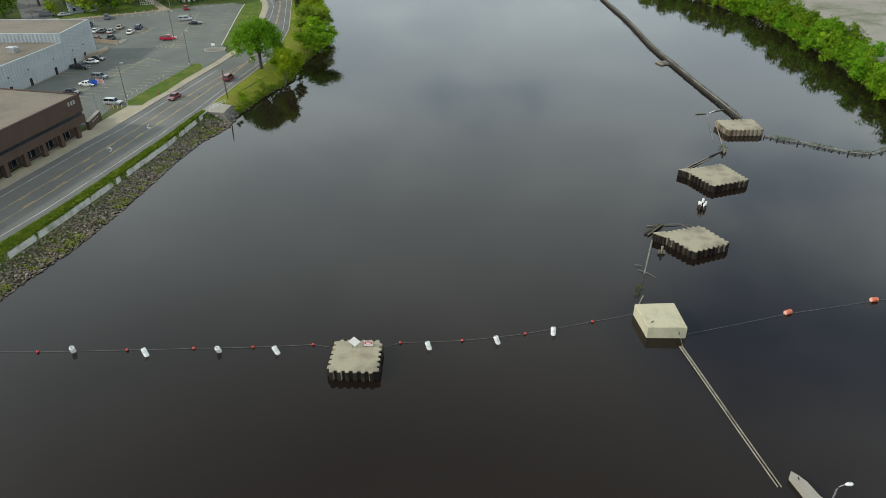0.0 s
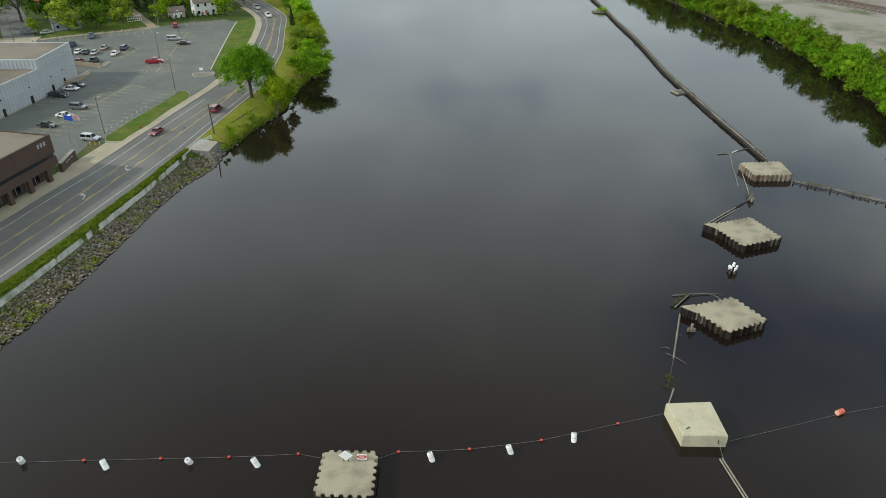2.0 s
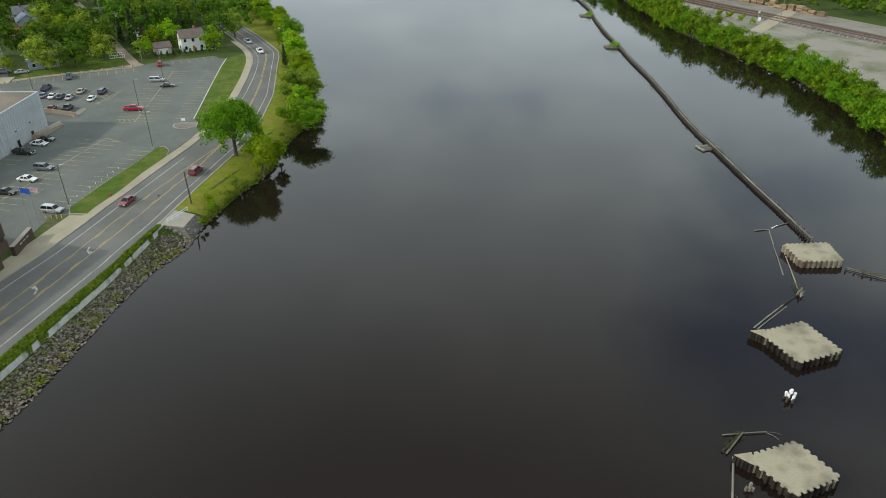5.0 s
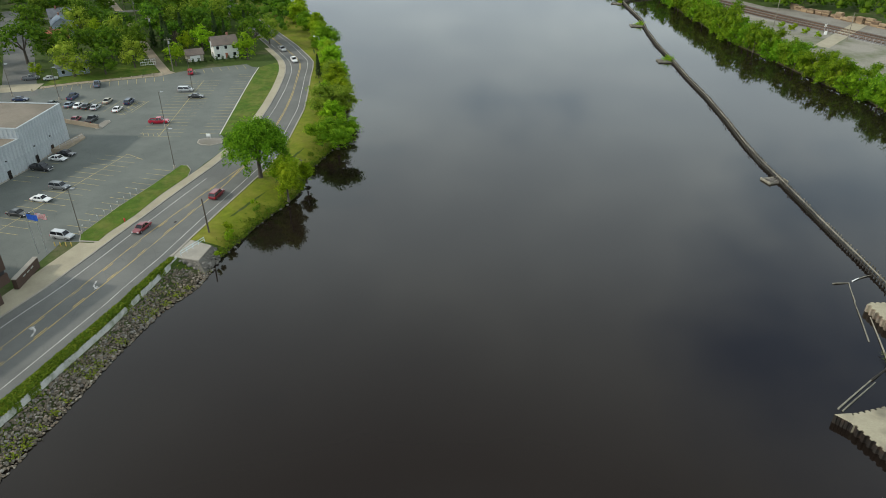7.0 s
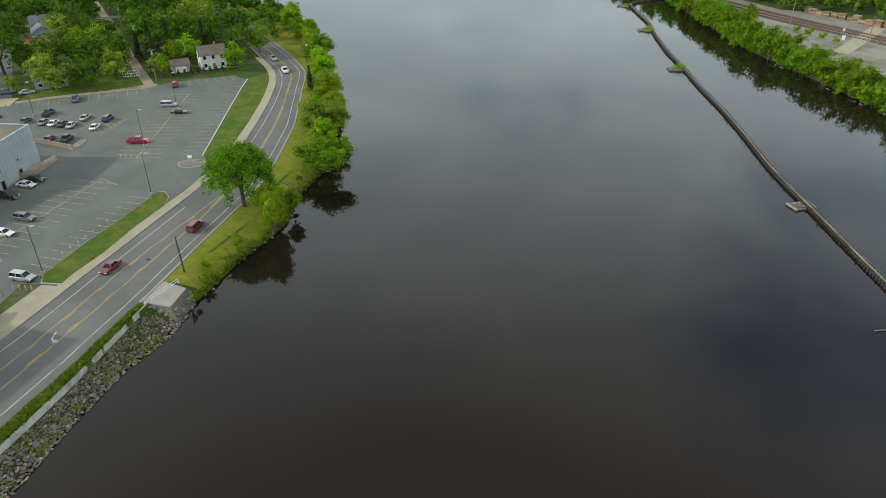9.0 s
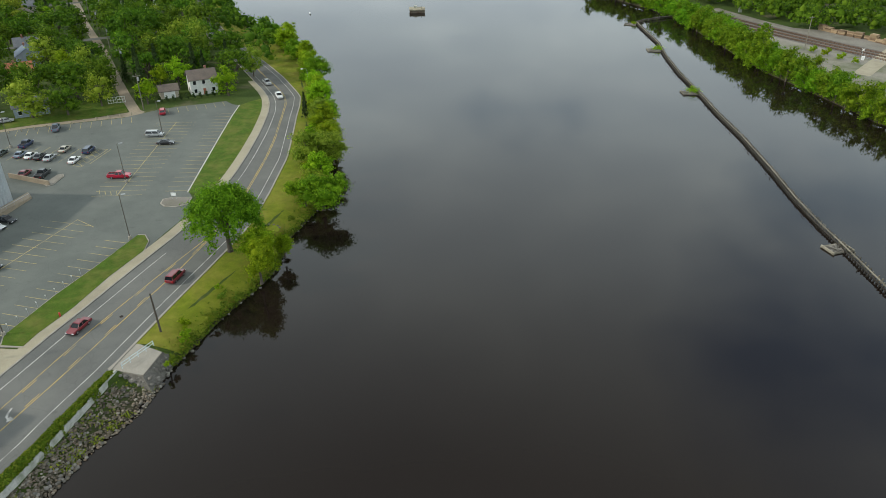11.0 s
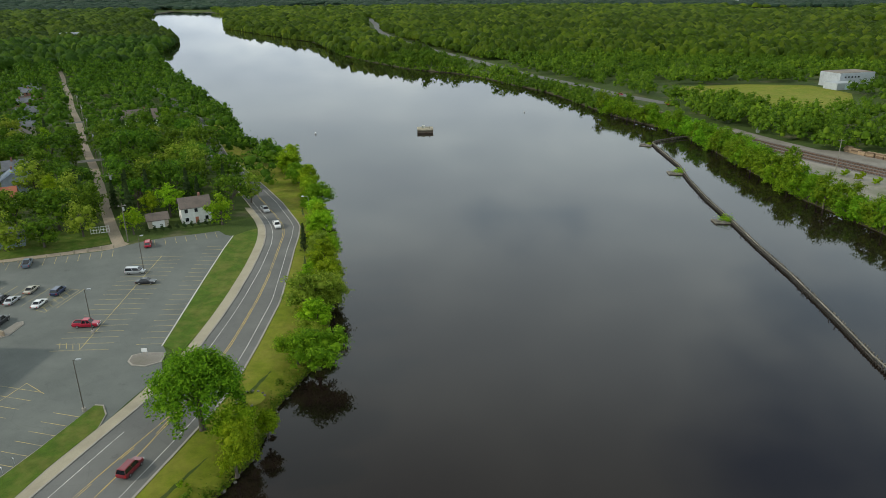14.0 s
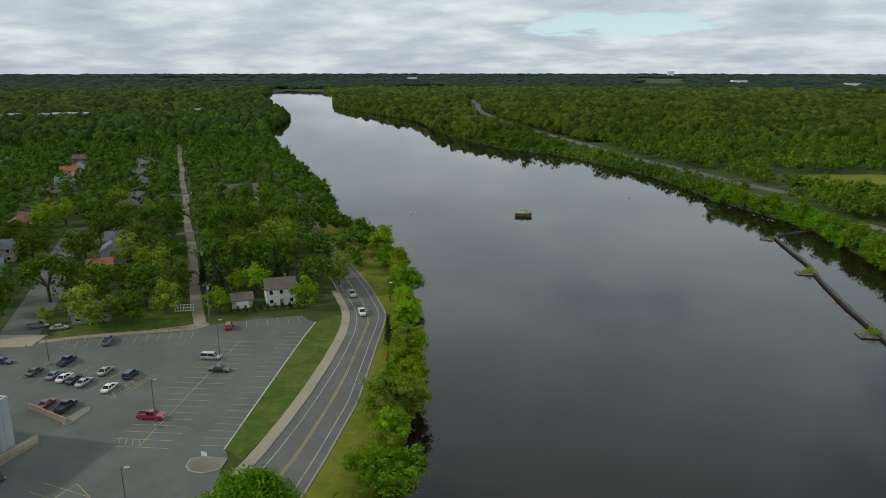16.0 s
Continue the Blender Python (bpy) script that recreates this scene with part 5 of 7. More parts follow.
tan_wall = thing("planter_wall", "low tan concrete screen wall in the lot", "wall")
for i in range(6):
    a = Vector((-129.5, 240.0)).lerp(Vector((-116.2, 235.9)), i / 6)
    b = Vector((-129.5, 240.0)).lerp(Vector((-116.2, 235.9)), (i + 1) / 6)
    m = (a + b) / 2
    part("wall_panel", Geo().box((m.x, m.y, LAND_Z + 0.65), ((b - a).length - 0.05, 0.3, 1.3), math.atan2((b - a).y, (b - a).x), 0.04), DIRT, tan_wall)
island("wall_islet", [(-116.6, 235.2), (-115.6, 236.5), (-115.8, 241.6), (-116.8, 243.0), (-118.0, 242.4), (-118.2, 236.5)], GRAVEL, "narrow gravel islet with pale kerb")
dock = thing("loading_ramp", "brown concrete loading ramp beside a warehouse", "ramp")
g = Geo()
g.add([(-119.2, 217, LAND_Z), (-116.9, 217.6, LAND_Z), (-116.2, 228.4, LAND_Z), (-118.6, 230.8, LAND_Z), (-119.2, 217, LAND_Z + 1.2), (-116.9, 217.6, LAND_Z + 1.2), (-116.2, 228.4, LAND_Z + 0.5), (-118.6, 230.8, LAND_Z + 0.5)],
      [(4, 5, 6, 7), (0, 1, 5, 4), (1, 2, 6, 5), (2, 3, 7, 6), (3, 0, 4, 7)])
part("slope", g, DIRT, dock)
part("side_rail", Geo().tube([(-117.0, 217.6, LAND_Z + 2.0), (-116.4, 228.2, LAND_Z + 1.4)], 0.05, 6), GALV, dock)
for i in range(5):
    p = Vector((-117.0, 217.7, LAND_Z + 1.1)).lerp(Vector((-116.4, 228.1, LAND_Z + 0.45)), i / 4)
    part("rail_post", Geo().tube([p, p + Vector((0, 0, 0.9))], 0.04, 6), GALV, dock)

# ---- buildings by the lot ----


def brown_office():
    """Two storeys of dark brick with a window band, a recessed ground floor on columns and a flat roof."""
    b = thing("office_building", "dark brown brick office with flat gravel roof and window band", "building", (-87.4, 152.4, LAND_Z), math.atan2(-0.98, -0.2) - math.pi * 1.5)
    L, D, H = 70.0, 46.0, 9.6
    # local axes: -y runs south along the street front, -x runs away from it
    part("upper_wall", Geo().box((-D / 2, -L / 2, 7.7), (D, L, 3.8)), BROWNBRICK, b)
    part("belt_wall", Geo().box((-D / 2, -L / 2, 4.1), (D, L, 1.9)), BROWNBRICK, b)
    part("band_core", Geo().box((-D / 2, -L / 2, 5.42), (D - 0.5, L - 0.5, 0.8)), BLACK, b)
    part("ground_core", Geo().box((-D / 2 - 1.2, -L / 2, 1.6), (D - 2.4, L - 3.0, 3.2)), BROWNBRICK, b)
    part("roof", Geo().box((-D / 2, -L / 2, H + 0.02), (D - 0.9, L - 0.9, 0.12)), ROOFGRAVEL, b, "tan gravel flat roof")
    for c, s in (((-D / 2, -0.22, H + 0.12), (D, 0.44, 0.3)), ((-D / 2, -L + 0.22, H + 0.12), (D, 0.44, 0.3)), ((-0.22, -L / 2, H + 0.12), (0.44, L - 0.9, 0.3)), ((-D + 0.22, -L / 2, H + 0.12), (0.44, L - 0.9, 0.3))):
        part("parapet", Geo().box(c, s), BROWNBRICK, b)
    y = -2.0
    while y > -L + 3:
        w = part("window", Geo().box((-0.2, y - 1.55, 5.42), (0.1, 3.0, 0.78)), GLASS, b)
        part("frame", Geo().box((-0.13, y - 3.1, 5.42), (0.16, 0.1, 0.8)), BLACK, w)
        y -= 3.1
    for i in range(12):
        part("column", Geo().box((-0.5, -3.0 - i * 5.6, 1.6), (0.9, 1.0, 3.2), 0, 0.03), BROWNBRICK, b)
        w = part("storefront_window", Geo().box((-2.36, -5.8 - i * 5.6, 1.5), (0.12, 4.2, 2.2)), GLASS, b)
        for k in range(4):
            part("mullion", Geo().box((-2.28, -7.9 - i * 5.6 + k * 1.4, 1.5), (0.1, 0.08, 2.2)), GALV, w)
    for k in range(3):
        part("number_bar", Geo().box((0.03, -2.2 - k * 0.9, 8.6), (0.06, 0.55, 0.9)), GALV, b)
    for x, y2, s in ((-14, -18, 3.0), (-26, -40, 3.6), (-33, -12, 2.4)):
        part("roof_unit", Geo().box((x, y2, H + 0.8), (s, s * 0.8, 1.4), 0, 0.08), GALV, b)


brown_office()
lw = thing("sign_wall", "low brown brick sign wall beside the forecourt", "wall", (-88.9, 158.4, LAND_Z), radians(6))
part("brickwork", Geo().box((0, 0, 1.1), (0.8, 8.0, 2.2), 0, 0.04), BROWNBRICK, lw)
part("coping", Geo().box((0, 0, 2.26), (0.95, 8.1, 0.12), 0, 0.03), CONCRETE, lw)
for k in range(3):
    part("print_bar", Geo().box((0.43, 1.5 - k * 1.4, 1.5), (0.05, 0.9, 0.25)), GALV, lw)


def warehouse(name, corner, rz, L, D, H, label, units):
    """A ribbed white metal hall. corner: its south-east ground corner; L along +y, D towards -x."""
    b = thing(name, label, "warehouse", (*corner, LAND_Z), rz)
    part("wall", Geo().box((-D / 2, L / 2, H / 2), (D, L, H)), METALSIDING, b)
    part("roof", Geo().box((-D / 2, L / 2, H + 0.04), (D - 0.8, L - 0.8, 0.1)), ROOFGRAVEL, b, "tan gravel flat roof")
    for c, s in (((-0.2, L / 2, H + 0.12), (0.46, L, 0.3)), ((-D / 2, 0.2, H + 0.12), (D - 0.9, 0.46, 0.3)), ((-D / 2, L - 0.2, H + 0.12), (D - 0.9, 0.46, 0.3))):
        part("roof_edge", Geo().box(c, s), METALSIDING, b)
    rib = Geo()
    rib.add([(0, -0.35, 0.3), (0.16, -0.2, 0.3), (0.16, 0.2, 0.3), (0, 0.35, 0.3), (0, -0.35, H), (0.16, -0.2, H), (0.16, 0.2, H), (0, 0.35, H)],
            [(0, 1, 5, 4), (1, 2, 6, 5), (2, 3, 7, 6), (0, 3, 2, 1)])
    rm = rib.mesh("rib_panel")
    rm.materials.append(METALSIDING)
    y = 0.6
    while y < L - 0.4:
        part("rib_panel", rm, None, b, at=Matrix.Translation((0.005, y, 0)))
        y += 1.15
    x = -0.6
    while x > -D + 0.4:
        part("rib_panel", rm, None, b, at=Matrix.Translation((x, -0.005, 0)) @ Matrix.Rotation(radians(-90), 4, "Z"))
        x -= 1.15
    part("plinth", Geo().box((-D / 2, L / 2, 0.15), (D + 0.24, L + 0.24, 0.5)), CONCRETE, b)
    for dy in units:
        d = part("door", Geo().box((0.2, dy, 1.1), (0.1, 1.0, 2.1)), STEEL, b)
        part("handle", Geo().box((0.27, dy + 0.35, 1.05), (0.04, 0.12, 0.05)), GALV, d)
        part("wall_light", Geo().box((0.28, dy, 4.6), (0.3, 0.35, 0.25)), BLACK, b)
    return b


warehouse("warehouse", (-119.0, 206.8), radians(1), 19.4, 60, 10.4, "tall white ribbed metal warehouse with flat roof", (4.0, 11.0))
warehouse("warehouse", (-123.6, 176.0), radians(-8.5), 31.0, 55, 7.9, "lower white ribbed metal warehouse wing", (6.0, 14.0, 25.0))
for x, y in ((-128, 196), (-137, 190)):
    hv = thing("roof_unit", "grey rooftop ventilation unit", "vent unit", (x, y, LAND_Z + 7.99), radians(-8), "warehouse roof units")
    part("cabinet", Geo().box((0, 0, 0.75), (2.6, 1.8, 1.5), 0, 0.08), GALV, hv)
    part("hood", Geo().box((1.5, 0, 0.9), (0.6, 1.2, 0.8), 0, 0.05), GALV, hv)

# ---- cars ----
PAINTS = {n: painted("car_" + n, c, 0.28, 0.25 if n in ("silver", "grey", "beige", "blue_grey") else 0.0, 0.6, 0.1) for n, c in (
    ("white", (0.75, 0.75, 0.74)), ("black", (0.02, 0.021, 0.024)), ("silver", (0.45, 0.46, 0.47)), ("grey", (0.16, 0.17, 0.18)), ("red", (0.42, 0.010, 0.035)),
    ("maroon", (0.19, 0.012, 0.02)), ("navy", (0.016, 0.03, 0.085)), ("blue_grey", (0.16, 0.20, 0.26)), ("beige", (0.40, 0.36, 0.28)), ("dark_green", (0.03, 0.05, 0.045)))}
# kind: length, width, height, bonnet height, belt height, cabin base front/back, roof front/back (as parts of the length from the front)
KINDS = {"sedan": (4.8, 1.82, 1.45, 0.78, 0.90, 0.27, 0.82, 0.42, 0.68, 0.86), "suv": (4.7, 1.88, 1.75, 0.98, 1.08, 0.24, 0.985, 0.37, 0.93, 1.05),
         "van": (5.0, 1.95, 1.78, 0.95, 1.05, 0.16, 0.985, 0.33, 0.95, 1.03), "pickup": (5.6, 1.98, 1.85, 1.05, 1.12, 0.25, 0.62, 0.36, 0.58, 1.05)}
wheel_mesh = Geo().tube([(-0.11, 0, 0), (-0.08, 0, 0), (0.08, 0, 0), (0.11, 0, 0)], [0.28, 0.34, 0.34, 0.28], 14).mesh("tyre")
wheel_mesh.materials.append(BLACK)
rim_mesh = Geo().tube([(-0.12, 0, 0), (0.12, 0, 0)], 0.2, 10).mesh("rim")
rim_mesh.materials.append(CHROME)


def car(kind, paint, x, y, heading, label, z=LOT_Z, group="parked cars"):
    """heading: the way its front points, as a vector."""
    L, W, H, hood, belt, c0, c1, r0, r1, tail = KINDS[kind]
    rz = math.atan2(heading[1], heading[0]) - math.pi / 2
    c = thing({"sedan": "sedan", "suv": "sport_utility_car", "van": "minivan", "pickup": "pickup_truck"}[kind], label, "car", (x, y, z), rz, group)
    pm = PAINTS[paint]
    st = [(0.0, 0.80, 0.42, hood - 0.18), (0.02, 0.90, 0.30, hood - 0.06), (0.12, 0.97, 0.26, hood), (c0, 1.0, 0.24, belt - 0.02), (0.5, 1.0, 0.24, belt),
          (min(c1, 0.9), 1.0, 0.24, belt), (0.955, 0.97, 0.28, tail), (0.985, 0.92, 0.34, tail - 0.05), (1.0, 0.86, 0.44, tail - 0.2)]
    g = Geo()
    for s, w, zb, zt in st:
        yy, hw = L / 2 - s * L, W / 2 * w
        mid = (zb + zt) / 2
        g.v += [(-hw * 0.9, yy, zb), (hw * 0.9, yy, zb), (hw, yy, mid), (hw * 0.97, yy, zt - 0.1), (hw * 0.84, yy, zt), (-hw * 0.84, yy, zt), (-hw * 0.97, yy, zt - 0.1), (-hw, yy, mid)]
    n = len(st)
    g.f = [tuple(range(8)), tuple(range(8 * n - 1, 8 * n - 9, -1))] + [(i * 8 + j, (i + 1) * 8 + j, (i + 1) * 8 + (j + 1) % 8, i * 8 + (j + 1) % 8) for i in range(n - 1) for j in range(8)]
    part("body", g, pm, c, smooth=False)
    ya, yb, yc, yd = (L / 2 - q * L for q in (c0, c1, r0, r1))
    wb, wt = W / 2 * 0.90, W / 2 * 0.70
    cab = [(-wb, ya, belt - 0.03), (wb, ya, belt - 0.03), (wb, yb, belt - 0.03), (-wb, yb, belt - 0.03), (-wt, yc, H - 0.06), (wt, yc, H - 0.06), (wt, yd, H - 0.06), (-wt, yd, H - 0.06)]
    for nm, quad in (("windscreen", (0, 1, 5, 4)), ("side_window", (1, 2, 6, 5)), ("rear_window", (2, 3, 7, 6)), ("side_window", (3, 0, 4, 7))):
        part(nm, Geo().add([cab[i] for i in quad], [(0, 1, 2, 3)]), GLASS, c)
    g = Geo()
    g.v = [(-wt - 0.03, yc + 0.06, H - 0.07), (wt + 0.03, yc + 0.06, H - 0.07), (wt + 0.03, yd - 0.06, H - 0.07), (-wt - 0.03, yd - 0.06, H - 0.07), (-wt + 0.1, yc - 0.1, H), (wt - 0.1, yc - 0.1, H), (wt - 0.1, yd + 0.1, H), (-wt + 0.1, yd + 0.1, H)]
    g.f = [(0, 1, 5, 4), (1, 2, 6, 5), (2, 3, 7, 6), (3, 0, 4, 7), (4, 5, 6, 7)]
    part("roof", g, pm, c)
    for sx in (-1, 1):
        for p, q in (((sx * wb, ya, belt - 0.02), (sx * wt, yc, H - 0.05)), ((sx * wb, yb, belt - 0.02), (sx * wt, yd, H - 0.05)), ((sx * wb, (ya + yb) / 2, belt - 0.02), (sx * wt, (yc + yd) / 2, H - 0.05))):
            part("pillar", Geo().tube([p, q], 0.055, 5), pm, c)
        part("headlight", Geo().box((sx * W * 0.36, L / 2 - 0.05, hood - 0.2), (0.36, 0.14, 0.16), 0, 0.03), LENS_WHITE, c)
        part("tail_light", Geo().box((sx * W * 0.39, -L / 2 + 0.04, tail - 0.25), (0.24, 0.12, 0.26), 0, 0.03), LENS_RED, c)
        part("mirror", Geo().box((sx * (W / 2 + 0.08), ya - 0.35, belt + 0.06), (0.2, 0.12, 0.14), 0, 0.03), pm, c)
        for yy in (L * 0.31, -L * 0.29):
            w = part("wheel", wheel_mesh, None, c, at=Matrix.Translation((sx * (W / 2 - 0.1), yy, 0.34)))
            part("rim", rim_mesh, None, w)
    part("bumper", Geo().box((0, L / 2 + 0.01, 0.45), (W * 0.8, 0.12, 0.2), 0, 0.04), BLACK if kind != "pickup" else CHROME, c)
    if kind == "pickup":
        yb0, yb1 = L / 2 - 0.64 * L, -L / 2 + 0.12
        part("truck_bed", Geo().box((0, (yb0 + yb1) / 2, belt - 0.005), (W * 0.74, yb0 - yb1, 0.05)), BLACK, c)
        for sx in (-1, 1):
            part("bed_rail", Geo().box((sx * W * 0.43, (yb0 + yb1) / 2, belt + 0.06), (0.16, yb0 - yb1, 0.14), 0, 0.03), pm, c)
        part("tailgate", Geo().box((0, yb1 + 0.02, belt + 0.02), (W * 0.84, 0.1, 0.24), 0, 0.03), pm, c)
    return c


E1, N1, N0, E0 = (0.989, 0.146), (-0.4, 0.9), (-0.10, 0.99), (0.99, -0.15)
for kind, paint, x, y, hd, label in (
        ("pickup", "red", -101.2, 241.9, E1, "bright red pickup truck parked across a stall"), ("van", "silver", -105.6, 272.0, E1, "silver minivan parked by a lamp post"),
        ("sedan", "black", -99.6, 265.8, E1, "black sedan parked beside the yellow line"), ("suv", "red", -112.3, 292.2, N1, "red sport utility car at the lot edge"),
        ("pickup", "blue_grey", -137.8, 275.2, N1, "grey-blue pickup truck in a stall by the posts"), ("pickup", "navy", -138.6, 261.6, N0, "dark blue pickup truck in the lot"),
        ("sedan", "dark_green", -141.6, 254.8, N0, "dark green sedan in the lot"), ("sedan", "blue_grey", -135.6, 254.2, N0, "blue-grey sedan in a row of cars"),
        ("sedan", "white", -132.3, 253.6, N0, "white sedan in a row of cars"), ("sedan", "black", -129.4, 253.2, N0, "black sedan in a row of cars"),
        ("sedan", "silver", -126.2, 252.5, N0, "silver sedan in a row of cars"), ("sedan", "beige", -125.6, 258.9, N0, "beige sedan facing the row of cars"),
        ("sedan", "white", -118.6, 251.4, N0, "white sedan beside a hatched area"), ("suv", "navy", -118.3, 258.4, N0, "dark navy sport utility car"),
        ("pickup", "black", -121.4, 241.5, N0, "black pickup truck behind a low wall"), ("sedan", "maroon", -126.4, 241.6, N0, "maroon sedan behind a low wall"),
        ("sedan", "navy", -154.0, 258.0, E1, "dark blue sedan at the lot entrance"), ("sedan", "white", -114.9, 212.8, E0, "white sedan parked beside the warehouse"),
        ("sedan", "black", -114.6, 216.2, E0, "black sedan parked by the loading ramp"), ("pickup", "black", -115.6, 206.6, E0, "black pickup truck against the warehouse"),
        ("suv", "grey", -104.9, 196.5, E0, "dark grey sport utility car in a stall"), ("sedan", "white", -105.4, 189.8, E0, "white sedan in an empty row"),
        ("sedan", "black", -106.4, 182.6, E0, "black sedan in an empty row"), ("suv", "silver", -90.9, 172.5 + 1.2, E0, "silver-blue estate car beside yellow bollards"),
        ("pickup", "grey", -164.5, 280.3, (0.83, 0.56), "dark grey pickup truck on a house drive"), ("sedan", "silver", -157.6, 280.8, (0.83, 0.5), "silver sedan on a house drive")):
    car(kind, paint, x, y, hd, label)
for kind, paint, x, y, hd, label in (
        ("sedan", "maroon", -76.3, 178.5, (-0.15, -0.99), "maroon sedan on the riverside road"), ("suv", "maroon", -66.4, 195.5, (0.12, 0.99), "maroon sport utility car on the road"),
        ("pickup", "silver", -89.0, 327.0, (0.55, -0.83), "silver pickup truck rounding the bend"), ("pickup", "white", -80.0, 311.5, (0.45, -0.9), "white pickup truck rounding the bend")):
    car(kind, paint, x, y, hd, label, ROAD_Z + 0.005, "cars on the road")

# ---- streets, houses ----
AX, AY = -121.0, 292.0
UX, UY = -0.56, 0.828
VX, VY = -0.828, -0.56


def town(s, w):
    """Town grid: s along the lane away from the lot, w across it to the west."""
    return AX + UX * s + VX * w, AY + UY * s + VY * w


def to_town(x, y):
    dx, dy = x - AX, y - AY
    return dx * UX + dy * UY, dx * VX + dy * VY


def town_strip(w, width, s0, s1, z, mat, name, label, cat):
    g = Geo()
    n = 40
    for i in range(n + 1):
        s = s0 + (s1 - s0) * i / n
        wob = 0.5 * math.sin(s * 0.05 + w)
        g.v += [(*town(s, w + width / 2 + wob), z), (*town(s, w - width / 2 + wob), z)]
        if i:
            g.f.append((2 * i - 2, 2 * i - 1, 2 * i + 1, 2 * i))
    setting(name, g, mat, label, cat)


def cross_strip(s, width, w0, w1, z, mat, name, label, cat):
    g = Geo().add([(*town(s - width / 2, w0), z), (*town(s + width / 2, w0), z), (*town(s + width / 2, w1), z), (*town(s - width / 2, w1), z)], [(3, 2, 1, 0)])
    setting(name, g, mat, label, cat)


town_strip(0, 3.4, -2, 900, LAND_Z + 0.01, DIRT, "alley", "narrow tan dirt lane between gardens", "lane")
town_strip(46, 10.5, -6, 150, LAND_Z + 0.014, ASPHALT, "side_street", "grey residential street", "road")
cross_strip(122, 5, -30, 45, LAND_Z + 0.018, ASPHALT, "cross_street", "grey cross street", "road")
cross_strip(228, 5, -30, 45, LAND_Z + 0.018, ASPHALT, "cross_street_far", "grey cross street", "road")
setting("lot_drive", flat([(-175, 262), (-155.8, 268.5), (-157.5, 276.5), (-176, 272.0)], LAND_Z + 0.021), WALK, "pale concrete drive joining street and lot", "drive")
setting("dirt_verge", flat([(-120.5, 289.0), (-133.5, 282.6), (-147.5, 276.0), (-155.5, 270.5), (-156.5, 273), (-148, 278.5), (-133, 286), (-124, 292.5), (-121, 295), (-118.6, 293.4)], LAND_Z + 0.008), DIRT, "bare tan earth verge behind guard posts", "verge")
setting("garden_lawn", flat([(-156, 273.4), (-148, 279), (-133, 286.6), (-124.5, 293), (-134, 309), (-160, 293)], LAND_Z + 0.006), LAWN, "dark green garden lawn", "lawn")

WALLS = [worn("house_white", (0.66, 0.66, 0.63), (0.76, 0.76, 0.72), (0.5, 0.5, 0.46), 0.4, 3, 0.6, 0.1), worn("house_bluegrey", (0.25, 0.30, 0.36), (0.33, 0.38, 0.45), (0.2, 0.24, 0.28), 0.4, 3, 0.6, 0.1),
         worn("house_tan", (0.40, 0.35, 0.27), (0.50, 0.44, 0.35), (0.3, 0.26, 0.2), 0.4, 3, 0.6, 0.1), worn("house_brick", (0.22, 0.10, 0.07), (0.30, 0.15, 0.11), (0.16, 0.09, 0.07), 0.4, 6, 0.8, 0.2)]
ROOFS = [worn("roof_brown", (0.12, 0.095, 0.08), (0.19, 0.155, 0.13), (0.09, 0.075, 0.065), 0.5, 6), worn("roof_grey", (0.12, 0.13, 0.145), (0.20, 0.21, 0.23), (0.09, 0.09, 0.10), 0.5, 6),
         worn("roof_red", (0.34, 0.11, 0.065), (0.44, 0.16, 0.09), (0.24, 0.09, 0.06), 0.5, 6), worn("roof_slate_blue", (0.13, 0.17, 0.22), (0.20, 0.25, 0.31), (0.1, 0.12, 0.16), 0.5, 6)]


